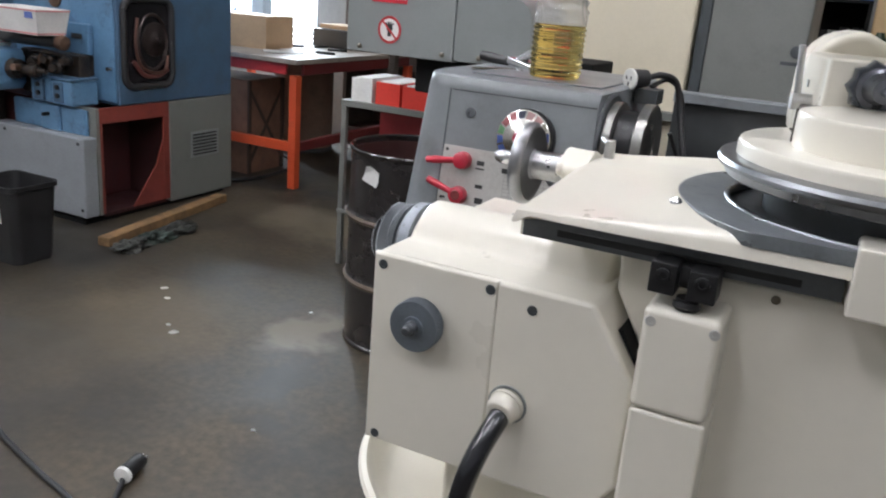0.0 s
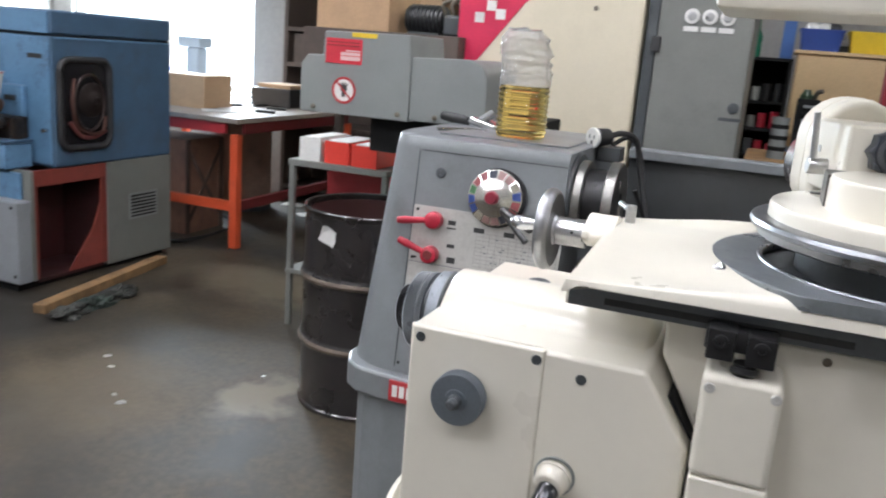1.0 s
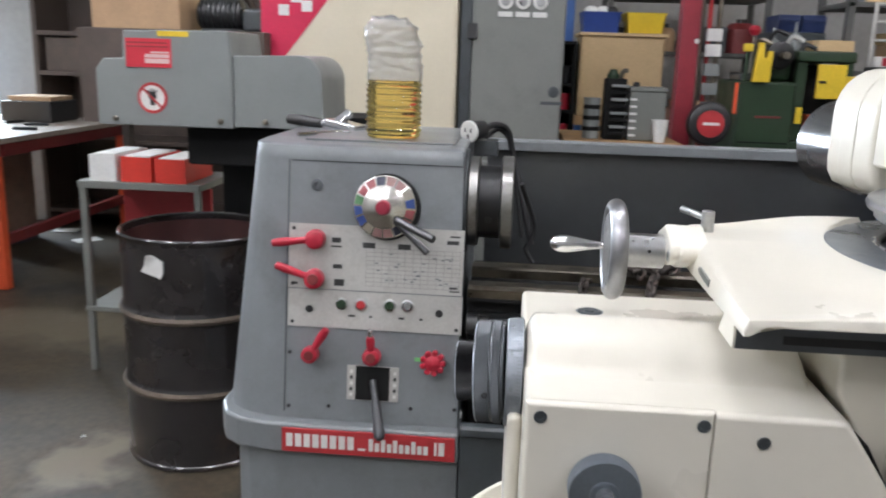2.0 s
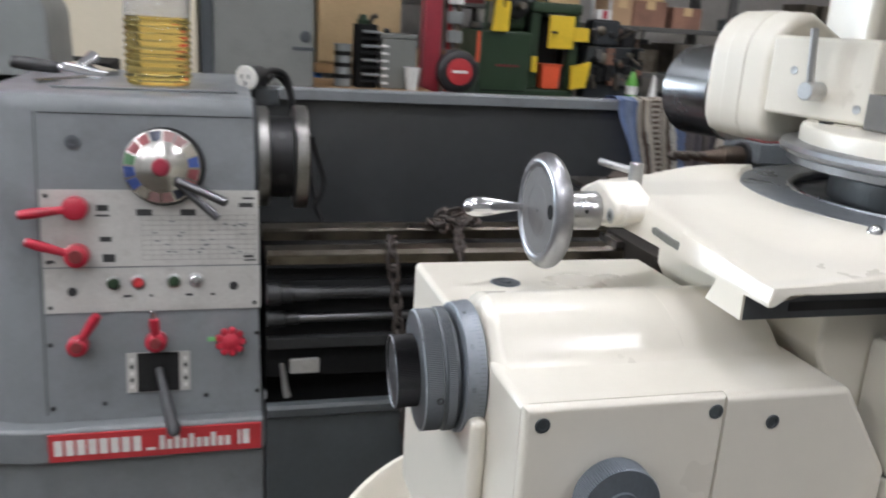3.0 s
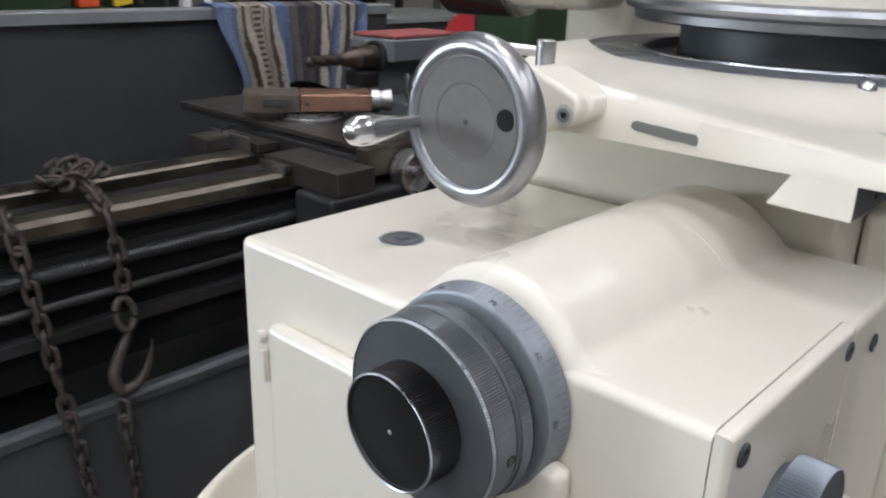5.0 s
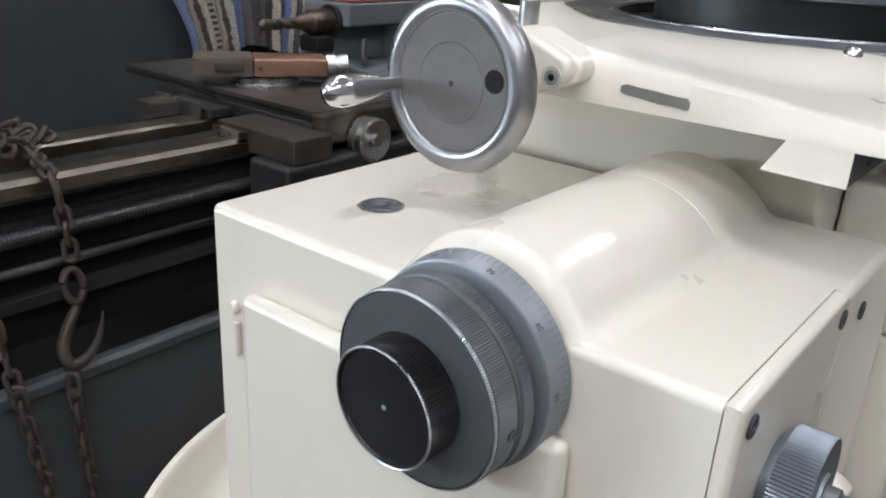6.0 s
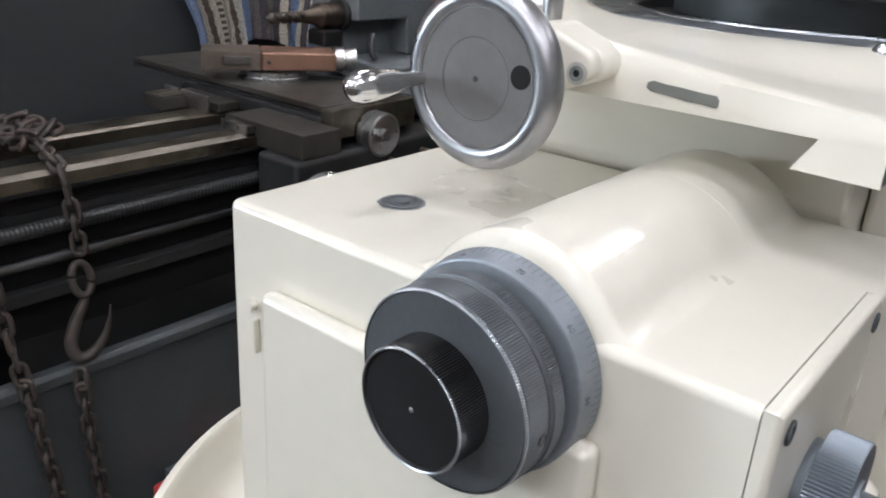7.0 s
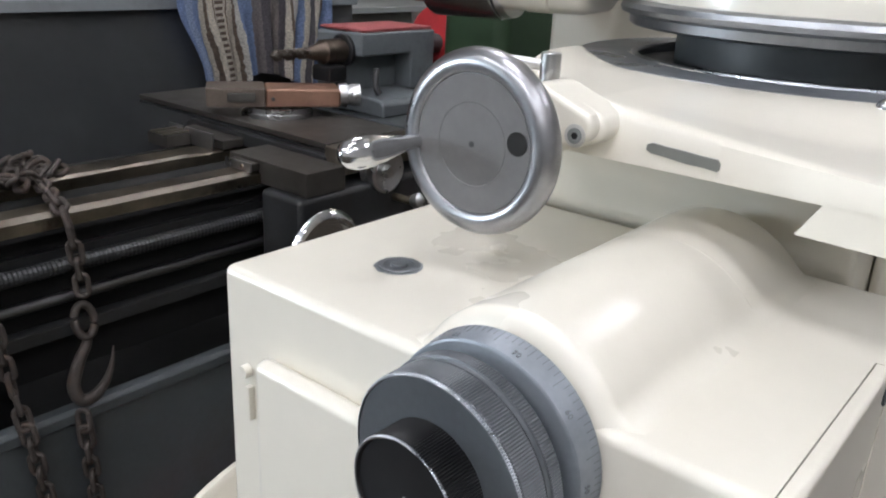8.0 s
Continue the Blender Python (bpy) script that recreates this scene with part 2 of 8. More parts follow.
def box(x0, x1, y0, y1, z0, z1, bevel=0.0, seg=2, bm=None, m=None):
    own = bmesh.new()
    bmesh.ops.create_cube(own, size=1, matrix=Matrix.Translation(((x0 + x1) / 2, (y0 + y1) / 2, (z0 + z1) / 2)) @ Matrix.Diagonal((x1 - x0, y1 - y0, z1 - z0, 1)))
    if bevel:
        bmesh.ops.bevel(own, geom=own.edges[:], offset=bevel, segments=seg, profile=0.5, affect="EDGES")
    return merge(own, bm, m)


def merge(own, bm, m=None):
    if m is not None:
        own.transform(m)
    if bm is None:
        return own
    me = bpy.data.meshes.new("tmp")
    own.to_mesh(me)
    own.free()
    bm.from_mesh(me)
    bpy.data.meshes.remove(me)
    return bm


def frame_to(p, direction, up=(0, 0, 1)):
    """A matrix whose z axis lies along direction, at p."""
    d = Vector(direction).normalized()
    u = Vector(up)
    if abs(d.dot(u)) > 0.98:
        u = Vector((1, 0, 0))
    x = u.cross(d).normalized()
    y = d.cross(x)
    m = Matrix((x, y, d)).transposed().to_4x4()
    m.translation = p
    return m


def turned(profile, p, direction, seg=48, bm=None, teeth=0, depth=0.0, toothed=(), hollow=False):
    """A body of revolution: (along, radius) pairs. toothed: rings of the profile cut with teeth."""
    own = bmesh.new()
    rings = []
    n = teeth * 2 if teeth else seg
    for i, (a, r) in enumerate(profile):
        if r < 1e-6:
            rings.append([own.verts.new((0, 0, a))])
        else:
            ring = []
            for k in range(n):
                rr = r - (depth if (i in toothed and k % 2) else 0)
                th = 2 * math.pi * k / n
                ring.append(own.verts.new((rr * math.cos(th), rr * math.sin(th), a)))
            rings.append(ring)
    for a, b in zip(rings, rings[1:]):
        for k in range(n):
            j = (k + 1) % n
            if len(a) == 1 and len(b) == 1:
                continue
            if len(a) == 1:
                own.faces.new((a[0], b[k], b[j]))
            elif len(b) == 1:
                own.faces.new((a[k], a[j], b[0]))
            else:
                own.faces.new((a[k], a[j], b[j], b[k]))
    if hollow:
        for k in range(n):
            j = (k + 1) % n
            own.faces.new((rings[-1][k], rings[-1][j], rings[0][j], rings[0][k]))
    for ring, flip in ((rings[0], True), (rings[-1], False)):
        if len(ring) > 1 and not hollow:
            own.faces.new(ring[::-1] if flip else ring)
    return merge(own, bm, frame_to(p, direction))


def rod(p0, p1, r, r1=None, seg=20, bm=None, soft=0.0):
    d = Vector(p1) - Vector(p0)
    n = d.length
    r1 = r if r1 is None else r1
    if soft:
        prof = [(0, r - soft), (soft, r), (n - soft, r1), (n, r1 - soft)]
    else:
        prof = [(0, r), (n, r1)]
    return turned(prof, p0, d, seg, bm)


def tube(points, r, seg=12, bm=None, closed=False, radii=None):
    """A pipe along points."""
    own = bmesh.new()
    pts = [Vector(q) for q in points]
    rings = []
    n = len(pts)
    ref = Vector((0.13, 0.21, 0.97))
    for i, q in enumerate(pts):
        a, b = (pts[(i - 1) % n], pts[(i + 1) % n]) if closed else (pts[max(i - 1, 0)], pts[min(i + 1, n - 1)])
        d = (b - a).normalized()
        x = ref.cross(d)
        x = x.normalized() if x.length > 1e-3 else Vector((1, 0, 0))
        y = d.cross(x)
        ref = y if not closed else ref
        rr = radii[i] if radii else r
        rings.append([own.verts.new(q + rr * (math.cos(t) * x + math.sin(t) * y)) for t in (2 * math.pi * k / seg for k in range(seg))])
    for i in range(n if closed else n - 1):
        a, b = rings[i], rings[(i + 1) % n]
        for k in range(seg):
            j = (k + 1) % seg
            own.faces.new((a[k], a[j], b[j], b[k]))
    if not closed:
        own.faces.new(rings[0][::-1])
        own.faces.new(rings[-1])
    return merge(own, bm)


def smooth_line(points, steps=8):
    """Catmull-Rom through points."""
    p = [Vector(q) for q in points]
    p = [p[0] * 2 - p[1]] + p + [p[-1] * 2 - p[-2]]
    out = []
    for i in range(1, len(p) - 2):
        for k in range(steps):
            t = k / steps
            a, b, c, d = p[i - 1], p[i], p[i + 1], p[i + 2]
            out.append(0.5 * ((2 * b) + (c - a) * t + (2 * a - 5 * b + 4 * c - d) * t * t + (3 * b - a - 3 * c + d) * t ** 3))
    out.append(p[-2])
    return out


def prism(outline, axis, lo, hi, bevel=0.0, seg=2, bm=None):
    """An outline, pairs in the other two axes' order, drawn out along an axis."""
    own = bmesh.new()
    n = "xyz".index(axis)
    o = [i for i in range(3) if i != n]

    def v(pair, h):
        c = [0, 0, 0]
        c[n], c[o[0]], c[o[1]] = h, pair[0], pair[1]
        return own.verts.new(c)

    a, b = [v(q, lo) for q in outline], [v(q, hi) for q in outline]
    own.faces.new(a)
    own.faces.new(b[::-1])
    for i in range(len(a)):
        j = (i + 1) % len(a)
        own.faces.new((a[i], b[i], b[j], a[j]))
    bmesh.ops.recalc_face_normals(own, faces=own.faces)
    if bevel:
        bmesh.ops.bevel(own, geom=own.edges[:], offset=bevel, segments=seg, profile=0.5, affect="EDGES")
    return merge(own, bm)


def words(text, size, m, depth=0.0006):
    """Lettering as a mesh, lying in the x-y plane of m."""
    c = bpy.data.curves.new("letters", "FONT")
    c.body, c.size, c.extrude, c.align_x, c.align_y = text, size, depth, "CENTER", "CENTER"
    ob = bpy.data.objects.new("letters", c)
    me = bpy.data.meshes.new_from_object(ob)
    bm = bmesh.new()
    bm.from_mesh(me)
    bm.transform(m)
    bpy.data.objects.remove(ob)
    bpy.data.meshes.remove(me)
    bpy.data.curves.remove(c)
    return bm

# ---- the setting ----
X0, X1, Y0, Y1, CEILING = -8.0, 6.5, -4.0, 7.6, 5.0
solo("floor", box(X0 - 0.2, X1 + 0.2, Y0 - 0.2, Y1 + 0.2, -0.15, 0.0), CONCRETE, (0, 0, 0), "stained grey-brown concrete workshop floor", "floor", kind="structure", smooth=False)
solo("ceiling", box(X0 - 0.2, X1 + 0.2, Y0 - 0.2, Y1 + 0.2, CEILING, CEILING + 0.15), CEIL, (0, 0, CEILING), "pale workshop ceiling", "ceiling", kind="structure", smooth=False)
WIN = (-7.7, -5.08, 0.95, 2.75)
bm = box(X0 - 0.2, WIN[0], Y1, Y1 + 0.2, 0.0, CEILING)
box(WIN[1], X1 + 0.2, Y1, Y1 + 0.2, 0.0, CEILING, bm=bm)
box(WIN[0], WIN[1], Y1, Y1 + 0.2, 0.0, WIN[2], bm=bm)
box(WIN[0], WIN[1], Y1, Y1 + 0.2, WIN[3], CEILING, bm=bm)
solo("wall_north", bm, WALL, (0, Y1, 0), "grey plastered back wall with a window", "wall", kind="structure", smooth=False)
solo("wall_south", box(X0 - 0.2, X1 + 0.2, Y0 - 0.2, Y0, 0.0, CEILING), WALL, (0, Y0, 0), "grey plastered workshop wall", "wall", kind="structure", smooth=False)
solo("wall_west", box(X0 - 0.2, X0, Y0, Y1, 0.0, CEILING), WALL, (X0, 0, 0), "grey plastered workshop wall", "wall", kind="structure", smooth=False)
solo("wall_east", box(X1, X1 + 0.2, Y0, Y1, 0.0, CEILING), WALL, (X1, 0, 0), "grey plastered workshop wall", "wall", kind="structure", smooth=False)
solo("backdrop", box(-14, 0, 10.5, 10.55, -2, 6), OUTSIDE, (-6, 10.5, 0), "overexposed daylight outdoors", "backdrop", kind="structure", smooth=False)

window = thing("window_1", (WIN[0], Y1, WIN[2]), "large bright window with white frame", "window", kind="structure")
bm = bmesh.new()
for x in (WIN[0] + 0.03, (WIN[0] + WIN[1]) / 2, WIN[1] - 0.03):
    box(x - 0.03, x + 0.03, Y1 + 0.06, Y1 + 0.13, WIN[2] + 0.06, WIN[3] - 0.06, bm=bm)
for z in (WIN[2] + 0.03, WIN[3] - 0.03):
    box(WIN[0], WIN[1], Y1 + 0.055, Y1 + 0.135, z - 0.03, z + 0.03, bm=bm)
part("window_frame", bm, WHITE, window)
part("window_sill", box(WIN[0] - 0.05, WIN[1] + 0.05, Y1 - 0.12, Y1 + 0.05, WIN[2] - 0.05, WIN[2] - 0.003, 0.008), WHITE, window)
solo("pillar", box(-5.06, -4.55, Y1 - 0.3, Y1 - 0.005, 0.0, CEILING - 0.003, 0.01), WALL, (-4.8, Y1, 0), "grey painted pillar beside the window", "pillar", kind="structure")


def ceiling_light(x, y, tube_glow, z=4.2, yaw=90):
    t = thing("ceiling_light", (0, 0, 0), "long white fluorescent ceiling light, out of view, added to light the room", "lamp", "ceiling lights")
    part("housing", prism([(-0.15, 0.06), (-0.06, 0.09), (0.06, 0.09), (0.15, 0.06), (0.15, 0.045), (-0.15, 0.045)], "x", -0.65, 0.65, 0.004), WHITE, t)
    for dy in (-0.07, 0.07):
        part("tube", rod((-0.6, dy, 0.02), (0.6, dy, 0.02), 0.019, seg=16), tube_glow, t, "glowing fluorescent tube")
    for dx in (-0.5, 0.5):
        part("hanger", rod((dx, 0, 0.085), (dx, 0, CEILING - z - 0.001), 0.006, seg=8), STEEL_WORN, t)
    t.matrix_basis = pose(x, y, z, 0, 0, yaw)
    return t


# None of these lamps is in view; the first follows the table's shadow.
lamp = ceiling_light(-0.95, 1.25, TUBE, yaw=0)
# Unseen fill lamps, spaced to brighten left and front faces.
for x, y in ((-5.6, -1.7), (-3.2, -1.7), (-1.2, -1.2), (1.3, -1.2), (-5.6, 0.7), (-3.2, 0.9), (-3.2, 3.0)):
    copy_thing(lamp, pose(x, y, 4.2, 0, 0, 90))
copy_thing(lamp, pose(1.1, 2.6, 4.2))
copy_thing(lamp, pose(4.5, 0.9, 4.2, 0, 0, 60))
ceiling_light(5.2, 3.8, WARM_TUBE, yaw=0)

# ---- the tool grinder ----
CX, CY = -0.037, 1.186          # swivel axis
grinder = thing("tool_grinder", (-0.2, 1.25, 0), "cream enamelled tool and cutter grinder on a pedestal", "machine tool")


def heightfield(x0, x1, y0, y1, nx, ny, height, floor_z, edge=0.0):
    """A solid with a shaped top, plain sides and rounded upper edges."""
    own = bmesh.new()
    grid = []
    for i in range(nx + 1):
        row = []
        for j in range(ny + 1):
            x, y = x0 + (x1 - x0) * i / nx, y0 + (y1 - y0) * j / ny
            z = height(x, y)
            if edge:
                d = min(x - x0, x1 - x, y - y0, y1 - y)
                if d < edge:
                    z -= edge - math.sqrt(max(0.0, edge * edge - (edge - d) ** 2))
            row.append(own.verts.new((x, y, z)))
        grid.append(row)
    for i in range(nx):
        for j in range(ny):
            own.faces.new((grid[i][j], grid[i + 1][j], grid[i + 1][j + 1], grid[i][j + 1]))
    rim = [grid[i][0] for i in range(nx + 1)] + [grid[nx][j] for j in range(1, ny + 1)] + [grid[i][ny] for i in range(nx - 1, -1, -1)] + [grid[0][j] for j in range(ny - 1, 0, -1)]
    low = [own.verts.new((v.co.x, v.co.y, floor_z)) for v in rim]
    for k in range(len(rim)):
        j = (k + 1) % len(rim)
        own.faces.new((rim[k], low[k], low[j], rim[j]))
    own.faces.new(low)
    return own


def smoothstep(a, b, v):
    t = min(1.0, max(0.0, (v - a) / (b - a)))
    return t * t * (3 - 2 * t)


# gearbox
def gearbox_shell():
    """The casting: a recess for the cover at its front, a sloping far end, rounded outer edges."""
    bm = prism([(-0.522, 1.0382), (-0.3733, 1.0382), (-0.3733, 1.0302), (-0.2250, 1.0302), (-0.2250, 1.357), (-0.522, 1.357)], "z", 1.03, 1.2585)
    for p_, n_ in (((-0.2730, 0, 1.2585), (0.0365, 0, 0.0245)), ((-0.2250, 0, 1.07), (0.040, 0, -0.027))):
        cutter = bmesh.ops.bisect_plane(bm, geom=bm.verts[:] + bm.edges[:] + bm.faces[:], plane_co=p_, plane_no=n_, clear_outer=True)
        rim = [e for e in cutter["geom_cut"] if isinstance(e, bmesh.types.BMEdge)]
        bmesh.ops.contextual_create(bm, geom=rim)
    bmesh.ops.recalc_face_normals(bm, faces=bm.faces)

    def recess(e):
        a, b = e.verts[0].co, e.verts[1].co
        return all(abs(v.y - 1.0382) < 1e-5 for v in (a, b)) or all(abs(v.x + 0.3733) < 1e-5 for v in (a, b))

    edges = [e for e in bm.edges if not recess(e) and e.calc_face_angle(0) > 0.2]
    bmesh.ops.bevel(bm, geom=edges, offset=0.0055, segments=4, profile=0.5, affect="EDGES")
    return bm


part("gearbox", gearbox_shell(), CREAM, grinder)


def hump(x, y):
    """A barrel standing out of the top, with a hollow fillet along its foot and rounded ends."""
    yc, zc, r, rf, flat = 1.1535, 1.2345, 0.0580, 0.020, 1.2584
    dy = abs(y - yc)
    yf = math.sqrt((r + rf) ** 2 - (flat + rf - zc) ** 2)
    if dy < yf * r / (r + rf):
        rise = zc + math.sqrt(r * r - dy * dy) - flat
    elif dy < yf:
        rise = rf - math.sqrt(rf * rf - (yf - dy) ** 2)
    else:
        rise = 0.0
    d = min(1.0, max(0.0, x + 0.296) / 0.0205)
    z = flat + rise * math.sqrt(1 - d * d) - 0.012 * smoothstep(-0.284, -0.2735, x) - 0.009 * (1 - smoothstep(-0.5215, -0.512, x))
    e = x + 0.5215
    if e < 0.010:
        z -= min(1.0, rise / 0.01) * (0.010 - math.sqrt(max(0.0, 1e-4 - (0.010 - e) ** 2)))
    return z


part("spindle_housing", heightfield(-0.5215, -0.2755, 1.070, 1.237, 130, 72, hump, 1.2), CREAM, grinder)
bm = bmesh.new()
tube([Vector((-0.372 + 0.006 * (abs(k) / 24) ** 2, 1.1535 + 0.0021 * k, hump(-0.372, 1.1535 + 0.0021 * k) - 0.0004)) for k in range(-24, 25)], 0.00055, 8, bm=bm)
part("casting_line", bm, CREAM, grinder, "faint raised casting line")
# Black strip put in for the shade between gearbox and neck.
part("black_seal", prism([(-0.2520, 1.230), (-0.2465, 1.230), (-0.2219, 1.186), (-0.2219, 1.04), (-0.2243, 1.04), (-0.2243, 1.188)], "y", 1.052, 1.34), BLACK_MATT, grinder, "black strip standing in for the shade in the gap")
# left side plate and its latch
part("side_plate", box(-0.5350, -0.5215, 1.097, 1.3155, 1.04, 1.2150, 0.006, 3), CREAM, grinder, "cream side plate with rounded corners")
bm = rod((-0.5225, 1.335, 1.197), (-0.5275, 1.335, 1.197), 0.004, seg=14)
box(-0.5265, -0.522, 1.3305, 1.3345, 1.165, 1.188, 0.001, bm=bm)
part("latch", bm, CREAM, grinder)
# front cover let into the casting
bm = box(-0.5218, -0.3736, 1.0300, 1.0376, 1.0305, 1.2583)
bmesh.ops.bevel(bm, geom=[e for e in bm.edges if all(v.co.y < 1.031 for v in e.verts)], offset=0.0042, segments=4, profile=0.5, affect="EDGES")
part("front_cover", bm, CREAM, grinder)
for x, z in ((-0.5095, 1.2465), (-0.382, 1.2475), (-0.5075, 1.0395), (-0.335, 1.2365)):
    s = part("cap_screw", turned([(0, 0.0052), (0.0006, 0.0055), (0.0012, 0.005), (0.0012, 0.003), (0.0004, 0.0028), (0.0004, 0)], (x, 1.0299, z), (0, -1, 0), 20), GREY_DARK, grinder, "sunk dark socket screw")
# knurled knob on the front
knob = part("front_knob", turned([(0, 0.022), (0.004, 0.0223), (0.005, 0.0280), (0.006, 0.0286), (0.021, 0.0286), (0.022, 0.0278), (0.022, 0.012), (0.0235, 0.0115), (0.0235, 0)], (-0.4570, 1.0301, 1.1935), (0, -1, 0), teeth=96, depth=0.0009, toothed=(3, 4)), BLUE_KNOB, grinder, "blue-grey knurled round knob")
part("spindle_end", turned([(0, 0.0075), (0.006, 0.0075), (0.007, 0.0058), (0.014, 0.0052), (0.015, 0.004), (0.015, 0)], (-0.4570, 1.0066, 1.1935), (0, -1, 0), 24), DIAL_GREY, knob, "dark steel spindle end")
# cable gland and hose
gland = part("cable_gland", turned([(0, 0.0195), (0.004, 0.0195), (0.005, 0.018), (0.012, 0.0175), (0.018, 0.0155), (0.02, 0.0125)], (-0.350, 1.0306, 1.1265), (-0.12, -1, -0.25), 14), CREAM, grinder)
part("gland_ring", turned([(0, 0.0215), (0.002, 0.0212), (0.002, 0.0190), (0, 0.0188)], (-0.350, 1.0302, 1.1265), (0, -1, 0), 28, hollow=True), GREY_HOOD, grinder)
hose = smooth_line([(-0.3505, 1.019, 1.122), (-0.353, 1.005, 1.112), (-0.362, 0.982, 1.08), (-0.372, 0.975, 1.03), (-0.380, 0.985, 0.96), (-0.385, 1.02, 0.9), (-0.38, 1.1, 0.86)], 10)
part("hose", tube(hose, 0.0115, 18), mat("glossy_black_sheath", (0.010, 0.011, 0.014), 0.16, var=0.1, coat=0.4), grinder, "glossy black cable hose")
# oil plug in the top
chips = turned([(0, 0.0140), (0.0004, 0.0140), (0.0005, 0.0128), (0.0005, 0)], (-0.4495, 1.2835, 1.2583), (0, 0, 1), 44)
for v in chips.verts:
    dx_, dy_ = v.co.x + 0.4495, v.co.y - 1.2835
    if math.hypot(dx_, dy_) > 0.0135:
        k = 1.02 + 0.16 * max(0.0, noise.noise(Vector((dx_ * 330, dy_ * 330, 1.7))))
        v.co.x, v.co.y = -0.4495 + dx_ * k, 1.2835 + dy_ * k
part("plug_gap", chips, SLIDE_GREY, grinder, "dark chipped paint round the plug")
plug = part("oil_plug", turned([(0, 0.0128), (0.0010, 0.0128), (0.0014, 0.0118), (0.0014, 0.0092), (0.0006, 0.0088), (0.0006, 0.0050), (0.0018, 0.0046), (0.0018, 0)], (-0.4495, 1.2835, 1.2585), (0, 0, 1), 32), DIAL_GREY, grinder, "sunk dark oil plug")

# graduated hand dial
DY, DZ = 1.1535, 1.2345
scale_ring = part("scale_ring", turned([(0, 0.0500), (0.0015, 0.0522), (0.0150, 0.0505), (0.016, 0.0490), (0.016, 0)], (-0.5222, DY, DZ), (-1, 0, 0), 96), RING_GREY, grinder, "satin grey graduated scale ring")
bm = bmesh.new()
for k in range(100):
    th = math.radians(k * 3.6)
    n = 0.0085 if k % 10 == 0 else (0.0065 if k % 5 == 0 else 0.0045)
    m = Matrix.Translation((0, DY, DZ)) @ Matrix.Rotation(th, 4, "X") @ Matrix.Translation((-0.5240 - n / 2, 0, 0.0520 - n * 0.06)) @ Matrix.Rotation(math.radians(-6.5), 4, "Y")
    box(-n / 2, n / 2, -0.00016, 0.00016, -0.0012, 0.00025, bm=bm, m=m)
part("graduation", bm, FADED, scale_ring, "fine engraved graduation lines", smooth=False)
for k, txt in enumerate(("0", "10", "20", "30", "40", "50", "60", "70", "80", "90")):
    th = math.radians(14 + 36 * (7 - k))
    m = Matrix.Translation((0, DY, DZ)) @ Matrix.Rotation(th, 4, "X") @ Matrix.Translation((-0.5335, 0, 0.0511)) @ Matrix.Rotation(math.radians(-6), 4, "Y") @ Matrix.Rotation(math.radians(-90), 4, "Z")
    part("numeral", words(txt, 0.0040, m, 0.0002), FADED, scale_ring, smooth=False)
AXIS = Vector((-1, 0.045, -0.045)).normalized()


def axis(x):
    return Vector((x, DY - 0.045 * (x + 0.5222), DZ + 0.045 * (x + 0.5222)))


dial = part("knurled_collar", turned([(0, 0.0435), (0.003, 0.0440), (0.0035, 0.0478), (0.0040, 0.0482), (0.0100, 0.0482), (0.0105, 0.0470), (0.0125, 0.0470), (0.0130, 0.0440)], axis(-0.5382), AXIS, teeth=220, depth=0.0006, toothed=(3, 4)), DIAL_GREY, grinder, "dark grey knurled locking collar")
part("dial_flange", turned([(0, 0.0445), (0.0008, 0.0470), (0.0015, 0.0472), (0.0125, 0.0472), (0.0132, 0.0466), (0.0148, 0.0452), (0.0150, 0.025), (0.0150, 0)], axis(-0.5506), AXIS, teeth=220, depth=0.0006, toothed=(2, 3)), DIAL_GREY, grinder, "dark grey knurled dial flange")
part("dial_hub", turned([(0, 0.0275), (0.0005, 0.0282), (0.0170, 0.0282), (0.0178, 0.0274), (0.0178, 0.0268), (0.0166, 0.0262), (0.0164, 0.012), (0.0164, 0)], axis(-0.5656), AXIS, teeth=140, depth=0.0008, toothed=(1, 2)), DIAL_BLACK, grinder, "black knurled dial hub with dished face")
th = radians(-174)
bm = turned([(-0.001, 0.0028), (0.0004, 0.0028), (0.0004, 0.0018), (-0.0002, 0.0016), (-0.0002, 0)], axis(-0.5565) + 0.0470 * Vector((0, math.cos(th), math.sin(th))), (0, math.cos(th), math.sin(th)), 16)
part("grub_screw", bm, BLACK, grinder)
bm = turned([(0, 0.0462), (0.0004, 0.0471), (0.0010, 0.0471), (0.0016, 0.0459)], axis(-0.5640), AXIS, teeth=220, depth=0.0008, toothed=(1, 2), hollow=True)
part("flange_edge", bm, WORN_EDGE, grinder, "bright rubbed flange edge")
bm = turned([(0, 0.0276), (0.0004, 0.02835), (0.0009, 0.02835), (0.0013, 0.0275), (0.0010, 0.0270)], axis(-0.5826), AXIS, teeth=140, depth=0.0008, toothed=(1, 2), hollow=True)
part("hub_edge", bm, WORN_EDGE, grinder, "bright rubbed hub edge")
part("centre_dimple", turned([(0, 0.0013), (0.0003, 0.0009), (0.0005, 0.0005), (0.0005, 0)], axis(-0.5820), AXIS, 16), GREY_HOOD, grinder)

